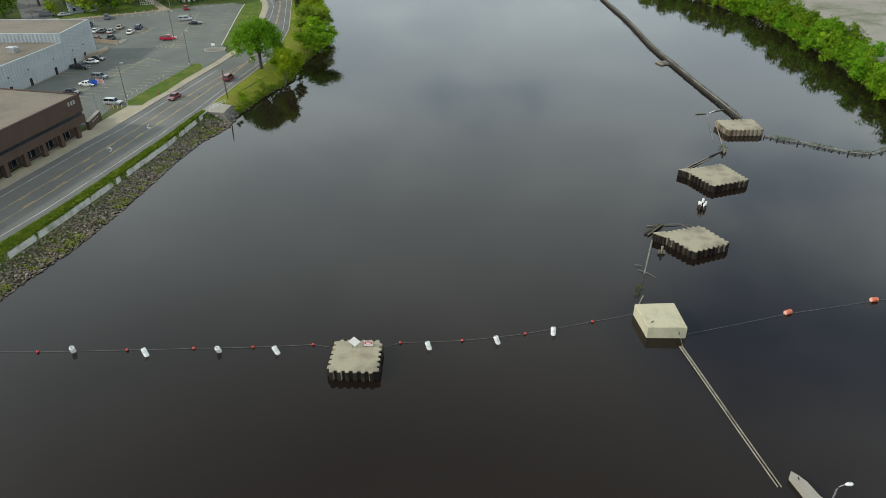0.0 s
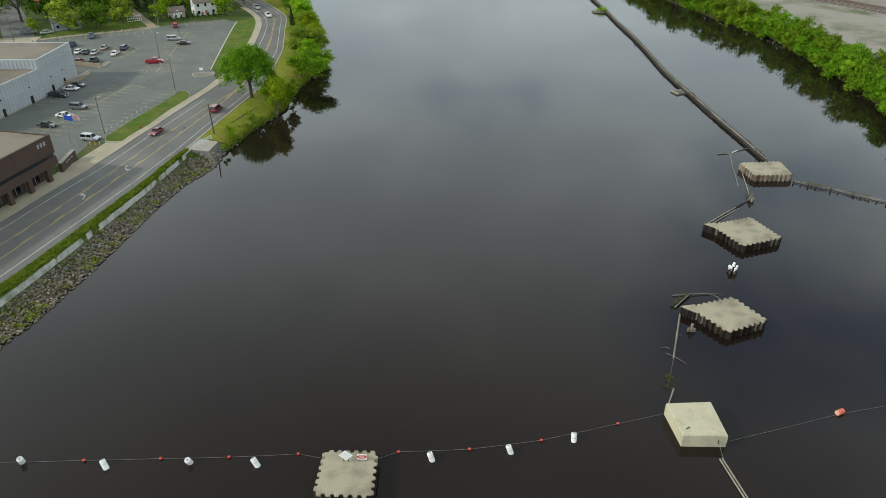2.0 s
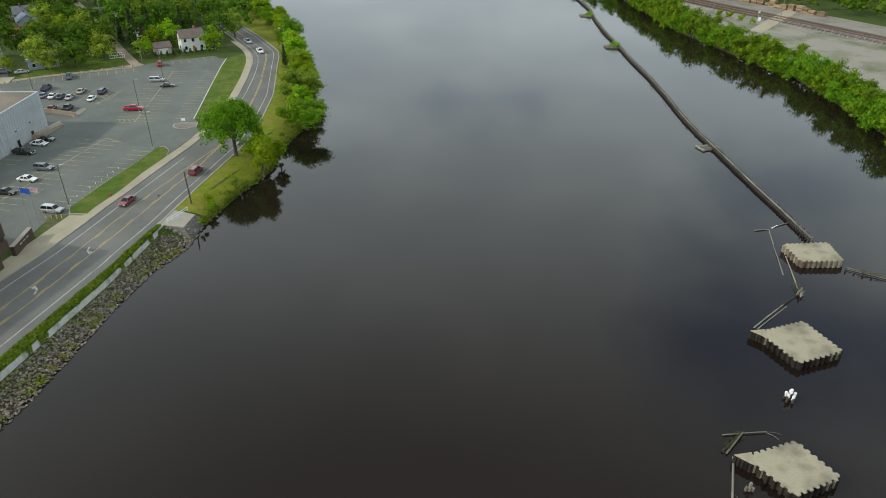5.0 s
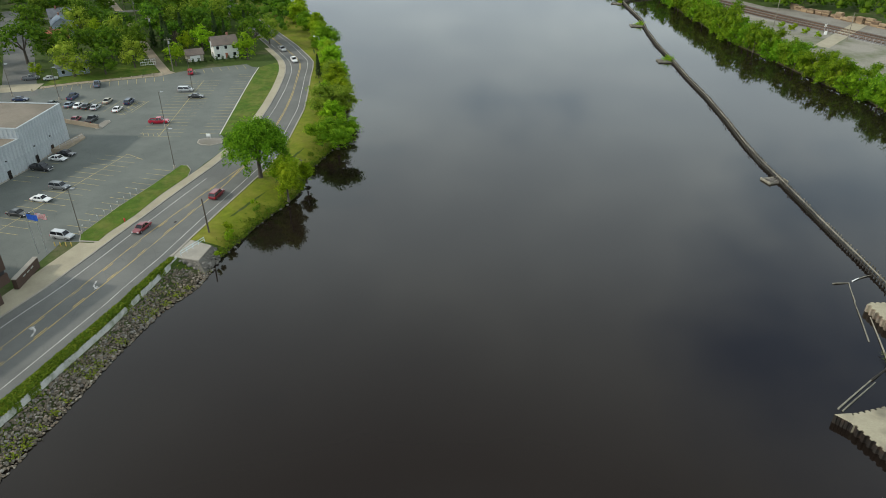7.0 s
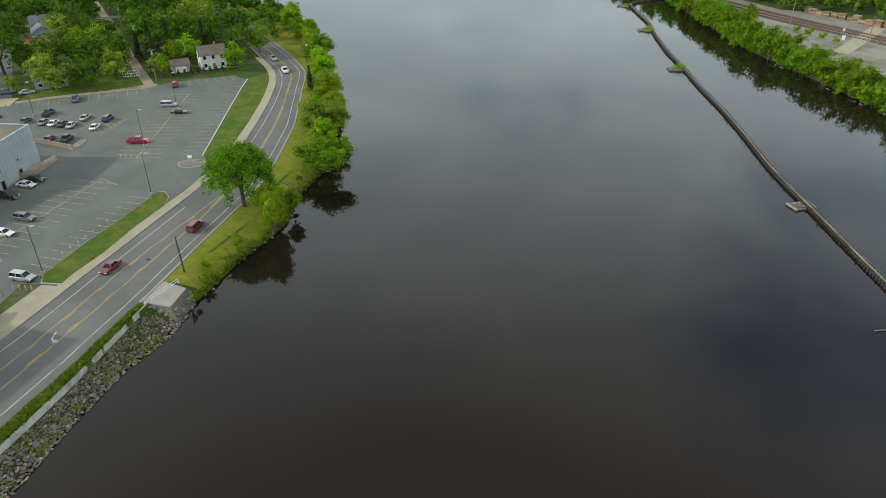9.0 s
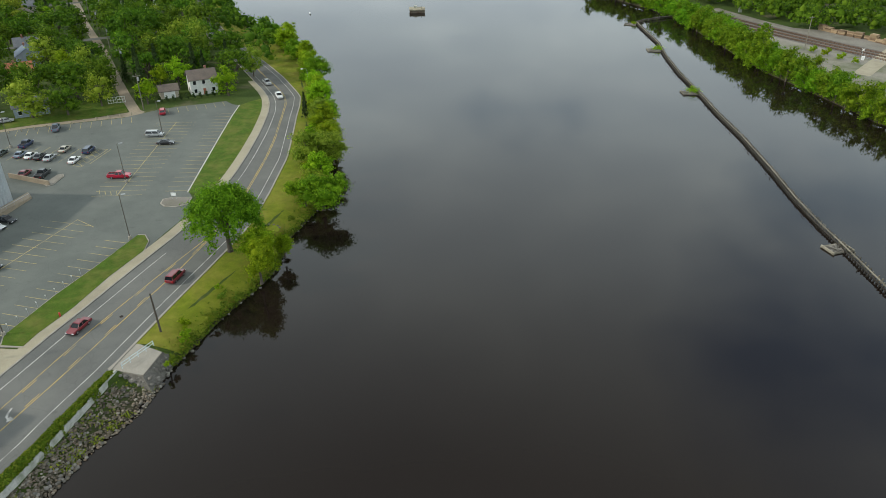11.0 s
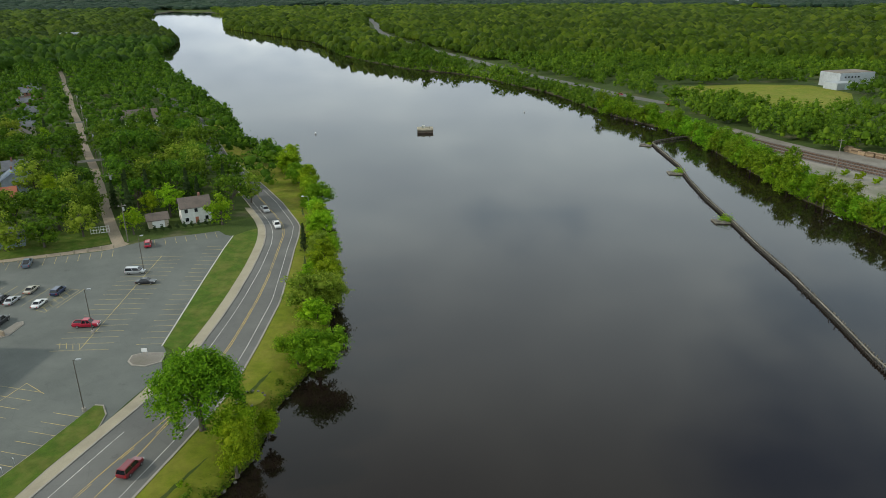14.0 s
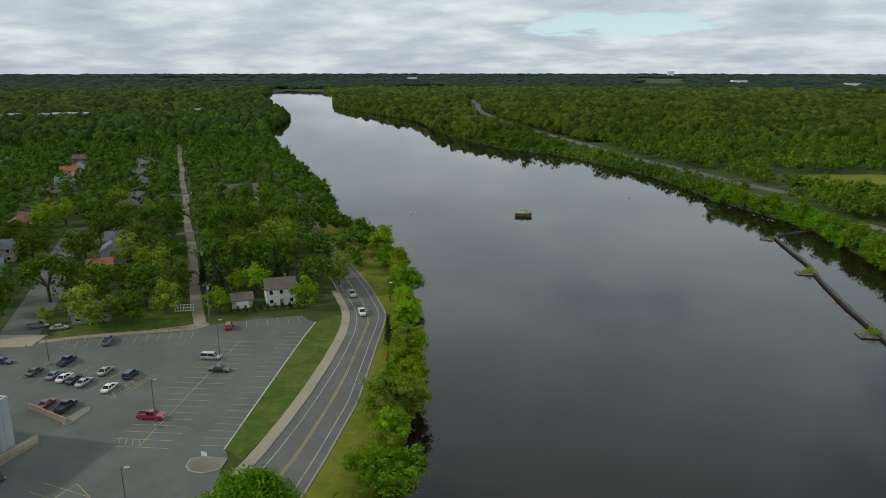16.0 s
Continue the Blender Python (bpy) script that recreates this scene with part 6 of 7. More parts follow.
def house(x, y, rz, w, d, h, roof_h, wall_mat, roof_mat, label, garage=False, name="house"):
    """A gabled house: w along its ridge, d across."""
    b = thing(name, label, "house", (x, y, LAND_Z), rz, "houses of the town")
    g = Geo()
    g.v = [(-w / 2, -d / 2, 0), (w / 2, -d / 2, 0), (w / 2, d / 2, 0), (-w / 2, d / 2, 0), (-w / 2, -d / 2, h), (w / 2, -d / 2, h), (w / 2, d / 2, h), (-w / 2, d / 2, h), (-w / 2, 0, h + roof_h - 0.1), (w / 2, 0, h + roof_h - 0.1)]
    g.f = [(0, 1, 5, 4), (2, 3, 7, 6), (1, 2, 6, 9, 5), (3, 0, 4, 8, 7)]
    part("wall", g, wall_mat, b)
    g = Geo()
    o, t = 0.45, 0.16
    for sgn in (-1, 1):
        e = (d / 2 + o)
        drop = roof_h * o / (d / 2)
        a = [(-w / 2 - o, sgn * e, h - drop), (w / 2 + o, sgn * e, h - drop), (w / 2 + o, 0, h + roof_h), (-w / 2 - o, 0, h + roof_h)]
        up = [(p, q, r + t) for p, q, r in a]
        g.add(a + up, [(4, 5, 6, 7), (0, 1, 2, 3), (0, 1, 5, 4), (1, 2, 6, 5), (3, 0, 4, 7)])
    part("roof", g, roof_mat, b)
    if garage:
        part("garage_door", Geo().box((0, -d / 2 - 0.02, 1.1), (w * 0.6, 0.08, 2.2)), WHITE, b)
        return b
    part("chimney", Geo().box((w * 0.2, 0.3, h + roof_h + 0.3), (0.7, 0.7, 1.6), 0, 0.04), WALLS[3], b)
    floors = [1.5] if h < 4 else [1.5, 4.3]
    for z in floors:
        n = max(2, int(w / 3))
        for i in range(n):
            xx = -w / 2 + w * (i + 0.5) / n
            for sgn in (-1, 1):
                if z == 1.5 and i == n // 2 and sgn < 0:
                    dr = part("door", Geo().box((xx, sgn * (d / 2 + 0.02), 1.05), (0.95, 0.1, 2.1)), ROOFS[2], b)
                    part("step", Geo().box((xx, sgn * (d / 2 + 0.5), 0.1), (1.4, 1.0, 0.2)), CONCRETE, dr)
                    continue
                wd = part("window", Geo().box((xx, sgn * (d / 2 + 0.02), z), (0.95, 0.06, 1.25)), GLASS, b)
                part("frame", Geo().box((xx, sgn * (d / 2 + 0.06), z + 0.68), (1.15, 0.08, 0.12)), WHITE, wd)
                part("sill", Geo().box((xx, sgn * (d / 2 + 0.08), z - 0.68), (1.2, 0.14, 0.1)), WHITE, wd)
        for sgn in (-1, 1):
            wd = part("window", Geo().box((sgn * (w / 2 + 0.02), 0, z), (0.06, 0.95, 1.25)), GLASS, b)
            part("sill", Geo().box((sgn * (w / 2 + 0.06), 0, z - 0.68), (0.14, 1.2, 0.1)), WHITE, wd)
    return b


grid_rz = math.atan2(UY, UX)
HOUSES = []


def place_house(x, y, *args, **kw):
    HOUSES.append((x, y, max(args[1], args[2]) * 0.72))
    return house(x, y, *args, **kw)


place_house(-108.4, 316.5, radians(32), 9.0, 7.0, 5.4, 2.4, WALLS[0], ROOFS[0], "white two-storey house with brown gable roof")
place_house(-118.2, 310.5, radians(32), 6.0, 5.5, 2.6, 1.5, WALLS[2], ROOFS[0], "small tan garage with brown roof", garage=True, name="garage")
place_house(-190.5, 346.0, grid_rz, 11, 8, 5.0, 2.6, WALLS[1], ROOFS[3], "blue-grey house with slate-blue gable roof")
place_house(-199.0, 361.5, grid_rz + 1.57, 11, 8, 5.0, 2.8, WALLS[1], ROOFS[1], "grey house with blue-grey roof")
place_house(-183.5, 330.0, grid_rz + 1.57, 8, 7, 3.0, 2.6, WALLS[2], ROOFS[2], "tan cottage with orange-red gable roof")
place_house(-154.5, 290.0, grid_rz + 1.57, 10, 7, 3.2, 2.0, WALLS[1], ROOFS[1], "small grey house under trees by the lot")
place_house(-205, 466, radians(30), 20, 11, 5.5, 4.4, WALLS[0], ROOFS[0], "large white house with long brown roof")
KEEP_CLEAR = [(-103.5, 309.5, 5.0), (-111, 308, 5.0), (-178, 322, 5), (-186, 336, 4), (-197, 450, 8)]
hp = random.Random(3)
for w in (24, 68, 120, 164, 210):
    for k in range(16):
        s = 30 + k * 24 + hp.uniform(-3, 3)
        x, y = town(s, w + hp.uniform(-3, 3))
        if abs(s - 122) < 10 or abs(s - 228) < 10 or any(math.hypot(x - a, y - b) < 17 for a, b, r in HOUSES):
            continue
        i, j = hp.choice((0, 0, 1, 2, 3)), hp.choice((0, 0, 1, 1, 3, 2))
        place_house(x, y, grid_rz + hp.choice((0, 1.57)), hp.uniform(9, 12), hp.uniform(7, 8.5), hp.choice((3.0, 5.2)), hp.uniform(2.0, 3.0), WALLS[i], ROOFS[j],
                    ("white", "blue-grey", "tan", "red brick")[i] + " house with " + ("brown", "grey", "red", "blue-grey")[j] + " gable roof among trees")
for i, (x, y, w, d) in enumerate(((-735, 950, 60, 25), (-800, 905, 40, 30), (-620, 1080, 30, 20))):
    h = thing("hall", "long low pale hall roof among trees", "building", (x, y, LAND_Z), 0.4, "far halls")
    part("wall", Geo().box((0, 0, 6), (w, d, 12)), METALSIDING, h)
    part("roof", Geo().box((0, 0, 12.2), (w + 1, d + 1, 0.5), 0, 0.1), METALSIDING, h)

# white garden frame and utility poles
gf = thing("garden_trellis", "white wooden garden trellis panels", "trellis", (-134.6, 300.5, LAND_Z), radians(25))
for i in range(2):
    for k in range(4):
        part("upright", Geo().box((i * 2.8 + k * 0.8, 0, 1.1), (0.12, 0.1, 2.2)), WHITE, gf)
    for z in (0.25, 1.2, 2.15):
        part("cross_rail", Geo().box((i * 2.8 + 1.2, 0.02, z), (2.5, 0.1, 0.12)), WHITE, gf)


def utility_pole(x, y, h, lean=0.0, arm=True):
    p = thing("utility_pole", "tall brown wooden utility pole", "utility pole", (x, y, LAND_Z - 0.1), group="utility poles")
    part("pole", Geo().tube([(0, 0, 0), (lean, 0, h)], [0.19, 0.13], 9), TIMBER if arm else BARK, p)
    if arm:
        part("crossarm", Geo().box((lean, 0, h - 0.8), (2.3, 0.12, 0.14), 0.6), TIMBER, p)
        for k in (-0.9, 0.0, 0.9):
            part("insulator", Geo().tube([(lean + k * 0.82, k * 0.56, h - 0.72), (lean + k * 0.82, k * 0.56, h - 0.45)], 0.06, 6), GALV, p)
        part("transformer", Geo().tube([(lean + 0.35, 0, h - 2.2), (lean + 0.35, 0, h - 1.2)], 0.28, 10), GALV, p)


utility_pole(-61.8, 178.6, 7.9, -0.25, False)
for s in (2, 42, 84, 126, 168, 212, 258):
    utility_pole(*town(s, -2.6), 12.0)
street_lamp(-72.0, 320.5, LAND_Z, 7.5, 1.4, radians(200))

# ---- east bank: railway, gravel yard, road, hall ----
rail_w = line_x([(-100, 440), (150, 289), (262, 222), (300, 198), (340, 172), (381, 146), (403, 131), (425, 118), (448, 106), (470, 96.5), (520, 78), (560, 61), (640, 26), (760, -40), (900, -125), (1100, -225)])


def rail_track(off, y0, y1, name):
    t = thing(name, "rusty railway track on dark ballast", "railway track", group="railway tracks", kind="structure")
    line = shifted(rail_w, off)
    ys = np.arange(y0, y1, 12.0)
    for a, b in zip(ys, ys[1:]):
        for sgn in (-0.88, 0.88):
            p, q = Vector((line(a) + sgn, a, 2.75)), Vector((line(b) + sgn, b, 2.75))
            part("rail", Geo().box((0, 0, 0), (0.12, (q - p).length, 0.16)), RUST, t, at=Matrix.Translation((p + q) / 2) @ Matrix.Rotation(math.atan2((q - p).y, (q - p).x) - math.pi / 2, 4, "Z"))
    g = Geo()
    for y in np.arange(y0, y1, 0.9):
        sl = math.atan2(1, (line(y + 1) - line(y - 1)) / 2) - math.pi / 2
        g.box((line(y), y, 2.62), (2.6, 0.26, 0.16), sl)
    sl = part("sleepers", g, DARKWOOD, t)
    sl["kind"] = "stuff"


def on_land(a, b, y0, y1, z, mat, name, label, cat):
    setting(name, strip(a, b, y0, y1, z, 6.0), mat, label, cat)


on_land(shifted(rail_w, -9), shifted(rail_w, 10), 150, 560, 2.535, BALLAST, "rail_bed", "brown-grey railway ballast", "ballast")
on_land(shifted(rail_w, 10), lambda y: rail_w(y) + (31 if y < 432 else 17), 150, 480, 2.53, GRAVEL, "yard_gravel", "pale grey gravel yard beside the railway", "yard")
on_land(lambda y: bank_e(y) + 9.5, shifted(rail_w, -9), 150, 470, 2.54, TRACKGRAVEL, "bank_gravel", "weedy grey gravel track between trees and railway", "yard")
for o in (-5.5, 0.0, 5.5):
    rail_track(o, 230, 545, "railway_track")

hwy = line_x([(560, 92), (595, 69), (652, 41), (724, 2), (819, -36), (960, -100), (1119, -164), (1318, -224), (1551, -271), (1800, -330)])
on_land(shifted(hwy, -5), shifted(hwy, 6), 560, 1800, 2.6, ASPHALT, "east_road", "grey two-lane road along the far bank", "road")
car("sedan", "red", 68.5, 597, (-0.5, 0.86), "red car on the far bank road", 2.61, "cars on the road")
car("suv", "red", 92.0, 556, (-0.5, 0.86), "red car beside the meadow", 2.6, "cars on the road")
car("van", "blue_grey", 176.0, 545.0, (1, 0.2), "blue and white van on the meadow", 2.6, "cars on the road")
setting("meadow", flat([(104, 600), (122, 578), (150, 556), (178, 532), (205, 560), (225, 610), (215, 650), (170, 655), (120, 640)], 2.58), BANKGRASS, "yellow-green mown meadow", "lawn")
setting("lane_east", flat([(171, 489), (176, 495), (150, 462), (144, 448), (138, 450)], 2.57), GRAVEL, "grey gravel lane", "lane")

wbld = thing("white_hall", "white two-storey industrial hall with flat roof", "building", (238, 645, 2.5), radians(23))
part("main_block", Geo().box((4, 6, 5), (32, 18, 10), 0, 0.1), METALSIDING, wbld)
part("annex", Geo().box((-14, -6, 2.4), (18, 12, 4.8), 0, 0.1), METALSIDING, wbld)
part("roof", Geo().box((4, 6, 10.15), (31, 17, 0.3)), ROOFGRAVEL, wbld)
for i in range(5):
    part("window", Geo().box((-7 + i * 3.0, -3.05, 7.2), (1.3, 0.12, 1.1)), GLASS, wbld)
part("garage_door", Geo().box((-14, -12.05, 1.8), (4, 0.12, 3.4)), PALEBLUE, wbld)
for x, y, h in ((120.7, 389.3, 13.5), (141.6, 362.2, 11.5)):
    p = thing("utility_pole", "tall wooden pole beside the railway", "utility pole", (x, y, 2.45), group="utility poles")
    part("pole", Geo().tube([(0, 0, 0), (0, 0, h)], [0.2, 0.14], 8), TIMBER, p)
    part("crossarm", Geo().box((0, 0, h - 0.5), (2.8, 0.14, 0.16), 0.3), TIMBER, p)
sg = thing("signal_cabinet", "grey steel railway signal cabinet", "cabinet", (117.5, 470.0, 2.5))
part("cabinet", Geo().box((0, 0, 1.2), (1.4, 1.4, 2.4), 0, 0.05), GALV, sg)
part("roof", Geo().box((0, 0, 2.5), (1.7, 1.7, 0.15), 0, 0.04), GALV, sg)
sp = random.Random(21)
LUMBER = [worn("lumber_" + n, a, b, c, 0.5, 4.0, shuffle=0.3) for n, a, b, c in (("tan", (0.24, 0.17, 0.10), (0.36, 0.27, 0.17), (0.15, 0.10, 0.06)), ("brown", (0.13, 0.085, 0.05), (0.22, 0.15, 0.095), (0.08, 0.055, 0.035)))]
for i in range(15):
    y = 428 - i * 3.1
    s = thing("timber_stack", "stack of brown railway timbers in the yard", "timber stack", (rail_w(y) + 27 + sp.uniform(-1.2, 1.2), y, 2.53), radians(122) + sp.uniform(-0.15, 0.15), "timber stacks in the yard")
    for k in range(sp.randint(3, 6)):
        for m in (-0.75, 0.0, 0.75):
            part("timber", Geo().box((sp.uniform(-0.2, 0.2), m + sp.uniform(-0.06, 0.06), 0.26 + k * 0.5), (sp.uniform(3.0, 3.8), 0.68, 0.46), sp.uniform(-0.05, 0.05), 0.04), sp.choice(LUMBER), s)
setting("level_crossing", flat([(124.5, 352.5), (129.5, 349.0), (166, 397), (161, 400.5)], 2.60), WALK, "pale concrete road crossing the railway", "road")
cs_ = thing("crossing_signal", "white railway crossing signal on a steel mast", "signal", (136.0, 372.5, 2.5))
part("mast", Geo().tube([(0, 0, 0), (0, 0, 4.6)], 0.09, 7), GALV, cs_)
for rz_ in (45, -45):
    part("cross_arm", Geo().box((0, 0, 0), (1.5, 0.06, 0.26)), WHITE, cs_, at=Matrix.Translation((0, -0.12, 4.1)) @ Matrix.Rotation(radians(rz_), 4, "Y"))
part("signal_box", Geo().box((0.9, 0.3, 0.8), (0.9, 0.7, 1.6), 0, 0.04), WHITE, cs_)
chain = thing("yard_fence", "grey steel mesh fence beside the railway", "fence")
for i in range(22):
    y = 376 - i * 3.0
    a, b = Vector((rail_w(y) - 10.5, y, 2.5)), Vector((rail_w(y - 3.0) - 10.5, y - 3.0, 2.5))
    part("fence_post", Geo().tube([a, a + Vector((0, 0, 1.9))], 0.06, 6), GALV, chain)
    for z in (0.25, 0.75, 1.3, 1.85):
        part("fence_rail", Geo().tube([a + Vector((0, 0, z)), b + Vector((0, 0, z))], 0.035, 5), GALV, chain)
for i in range(5):
    y = 300 - i * 14
    b = thing("yard_barrier", "pale concrete barrier beside the track", "barrier", (bank_e(y) + 17 + (i % 2) * 3, y, 2.54), 0.5 + i * 0.3, "yard barriers")
    part("block", Geo().add([(-2, -0.4, 0), (2, -0.4, 0), (2, 0.4, 0), (-2, 0.4, 0), (-2, -0.12, 0.85), (2, -0.12, 0.85), (2, 0.12, 0.85), (-2, 0.12, 0.85)],
                            [(4, 5, 6, 7), (0, 1, 5, 4), (1, 2, 6, 5), (2, 3, 7, 6), (3, 0, 4, 7)]), CONCRETE if i % 2 else PALEBLUE, b)

# ---- trees ----


def lobes_for(shape, r, h, n, seed):
    """Centres and radii of the leafy masses of one crown, trunk foot at the origin."""
    q = random.Random(seed)
    out = []
    if shape == "round":
        out.append((0, 0, h * 0.52, r * 0.64))
        for i in range(n):
            a, t = q.uniform(0, 6.28), q.uniform(-0.75, 1)
            rr_ = r * 0.62 * math.sqrt(max(0.05, 1 - t * t * 0.8)) * q.uniform(0.8, 1.1)
            out.append((rr_ * math.cos(a), rr_ * math.sin(a), h * 0.53 + t * h * 0.35, r * q.uniform(0.30, 0.46)))
    elif shape == "elm":
        for i in range(n):
            a = i * 2.399 + q.uniform(-0.3, 0.3)
            rr_ = r * math.sqrt((i + 0.5) / n) * 0.82
            top = h * (0.88 - 0.38 * (rr_ / r) ** 2)
            out.append((rr_ * math.cos(a), rr_ * math.sin(a), top, r * q.uniform(0.24, 0.34)))
            if rr_ > r * 0.45:
                drop = h * q.uniform(0.12, 0.19)
                out.append((rr_ * 1.06 * math.cos(a), rr_ * 1.06 * math.sin(a), top - drop, r * q.uniform(0.20, 0.26)))
                if q.random() < 0.55:
                    out.append((rr_ * 1.12 * math.cos(a), rr_ * 1.12 * math.sin(a), top - drop * 1.9, r * q.uniform(0.13, 0.18)))
            else:
                out.append((rr_ * math.cos(a), rr_ * math.sin(a), top - h * 0.14, r * q.uniform(0.22, 0.28)))
    elif shape == "upright":
        for i in range(n):
            t = (i + 0.5) / n
            a = i * 2.4
            rr_ = r * 0.55 * math.sin(math.pi * (0.15 + 0.8 * t))
            out.append((rr_ * math.cos(a), rr_ * math.sin(a), h * (0.22 + 0.68 * t), r * q.uniform(0.36, 0.5)))
    else:
        for i in range(n):
            a = q.uniform(0, 6.28)
            rr_ = r * q.uniform(0.1, 0.75)
            out.append((rr_ * math.cos(a), rr_ * math.sin(a), h * q.uniform(0.22, 0.74), r * q.uniform(0.28, 0.45)))
    return out


def unit_ball(fine, cut):
    bm = bmesh.new()
    bmesh.ops.create_icosphere(bm, subdivisions=fine, radius=1)
    if cut is not None:
        bmesh.ops.delete(bm, geom=[f for f in bm.faces if f.calc_center_median().z < cut], context="FACES")
    bm.verts.index_update()
    v, f = np.array([q.co[:] for q in bm.verts]), np.array([[q.index for q in p.verts] for p in bm.faces])
    bm.free()
    return v, f


BALL_V, BALL_F = unit_ball(1, -0.6)
DOME_V, DOME_F = unit_ball(1, -0.2)


def crown_mesh(name, lobes, cards, smin, smax, material, inner=0.46, squash=0.85, droop=0.0, tufts=9):
    """Leaf cards gathered in tufts on the leafy masses, over a small rough inside."""
    L = np.array(lobes)
    n = len(L)
    td = rng.normal(0, 1, (n, tufts, 3)) + np.array([0, 0, 0.35])
    td /= np.linalg.norm(td, axis=2, keepdims=True)
    reach = rng.uniform(0.62, 1.08, (n, tufts, 1))
    area = L[:, 3] ** 2
    idx = rng.choice(n, cards, p=area / area.sum())
    pick = rng.integers(0, tufts, cards)
    d, r = td[idx, pick], L[idx, 3:4]
    jig = rng.normal(0, 0.21, (cards, 3)) * np.array([1.15, 1.15, 0.7])
    c = L[idx, :3] + (d * reach[idx, pick] + jig) * r * np.array([1, 1, squash])
    if droop:
        c[:, 2] -= droop * rng.uniform(0, 1, cards) * (np.hypot(c[:, 0], c[:, 1]) / np.hypot(L[:, 0], L[:, 1]).max()) ** 2
    nrm = d * 0.7 + jig * 1.6 + rng.normal(0, 0.45, (cards, 3)) + np.array([0, 0, 0.45])
    me = cards_mesh(name, c, nrm, smin, smax)
    if inner:
        v0 = np.array([v.co[:] for v in me.vertices])
        f0 = np.arange(len(v0)).reshape(-1, 4)
        f0 = np.concatenate([f0[:, [0, 1, 2]], f0[:, [0, 2, 3]]])
        vs, fs = [v0], [f0]
        o = len(v0)
        for x, y, z, rr_ in lobes:
            cc = BALL_V * rng.uniform(0.7, 1.1, (len(BALL_V), 1)) * rr_ * inner
            vs.append(cc * np.array([1, 1, squash]) + np.array([x, y, z - (droop * 0.3)]))
            fs.append(BALL_F + o)
            o += len(BALL_V)
        bpy.data.meshes.remove(me)
        me = array_mesh(name, np.concatenate(vs), np.concatenate(fs))
    me.materials.append(material)
    return me


def trunk_mesh(lobes, r, h, forks, seed, lean=0.0):
    q = random.Random(seed)
    g = Geo()
    split = h * 0.3
    g.tube([(0, 0, -0.3), (0, 0, 0.25), (lean * 0.5, 0, split * 0.6), (lean, 0, split)], [r * 1.7, r * 1.1, r * 0.9, r * 0.8], 9)
    big = sorted(lobes, key=lambda l: -l[3])[:forks]
    for x, y, z, rr_ in big:
        m = Vector((lean + (x - lean) * 0.45, y * 0.45, split + (z - split) * 0.5))
        g.tube([(lean, 0, split - 0.1), m + Vector((q.uniform(-0.3, 0.3), q.uniform(-0.3, 0.3), 0.2)), (x, y, z)], [r * 0.55, r * 0.36, r * 0.1], 6)
    me = g.mesh("trunk", True)
    me.materials.append(BARK)
    return me


class Kind:
    """One tree shape: its trunk and crown meshes, to be stood up in many places."""

    def __init__(self, shape, r, h, n, cards, size, material, seed, forks=5, droop=0.0, trunk=0.28, inner=0.46, tufts=9):
        lobes = lobes_for(shape, r, h, n, seed)
        self.crown = crown_mesh("crown", lobes, cards, size[0], size[1], material, inner, droop=droop, tufts=tufts)
        self.trunk = trunk_mesh(lobes, trunk, h, forks, seed)

    def plant(self, x, y, z, s, rz, label, name="tree", group="", sz=None):
        t = thing(name, label, "tree", (x, y, z), rz, group)
        t.scale = (s, s, sz or s)
        part("trunk", self.trunk, None, t)
        part("crown", self.crown, None, t)
        return t


def conifer_mesh(h, r, cards, seed):
    q = np.random.default_rng(seed)
    t = q.uniform(0, 1, cards) ** 0.7
    a = q.uniform(0, 6.283, cards)
    tier = 0.75 + 0.25 * np.sin(t * 45)
    rad = r * (1 - t) * tier * q.uniform(0.6, 1.0, cards) + 0.1
    c = np.stack([rad * np.cos(a), rad * np.sin(a), h * (0.08 + 0.9 * t) - rad * 0.25], 1)
    n = np.stack([np.cos(a), np.sin(a), np.full(cards, 0.6)], 1) + q.normal(0, 0.4, (cards, 3))
    return cards_mesh("crown", c, n, 0.3, 0.7)


rt = random.Random(99)
ELM = Kind("elm", 7.7, 15.2, 30, 20000, (0.17, 0.38), LEAF_ELM, 1, 12, 2.0, 0.5, 0.40, 10)
BANK = [Kind("round", 4.6, 9.4, 17, 4700, (0.17, 0.38), LEAF_BRIGHT, 2, inner=0.56), Kind("bush", 5.4, 9.2, 20, 5100, (0.17, 0.38), LEAF_ELM, 3, inner=0.56), Kind("upright", 3.9, 10.5, 14, 4200, (0.17, 0.38), LEAF_BRIGHT, 4, inner=0.56),
        Kind("round", 5.0, 10.0, 17, 4700, (0.17, 0.38), LEAF_OLIVE, 5, inner=0.56)]
NEARW = "leafy green tree on the river bank beside the road"
ELM.plant(-59.6, 206.7, LAND_Z, 1.0, 0.4, "large spreading elm beside the riverside road", "elm_tree")
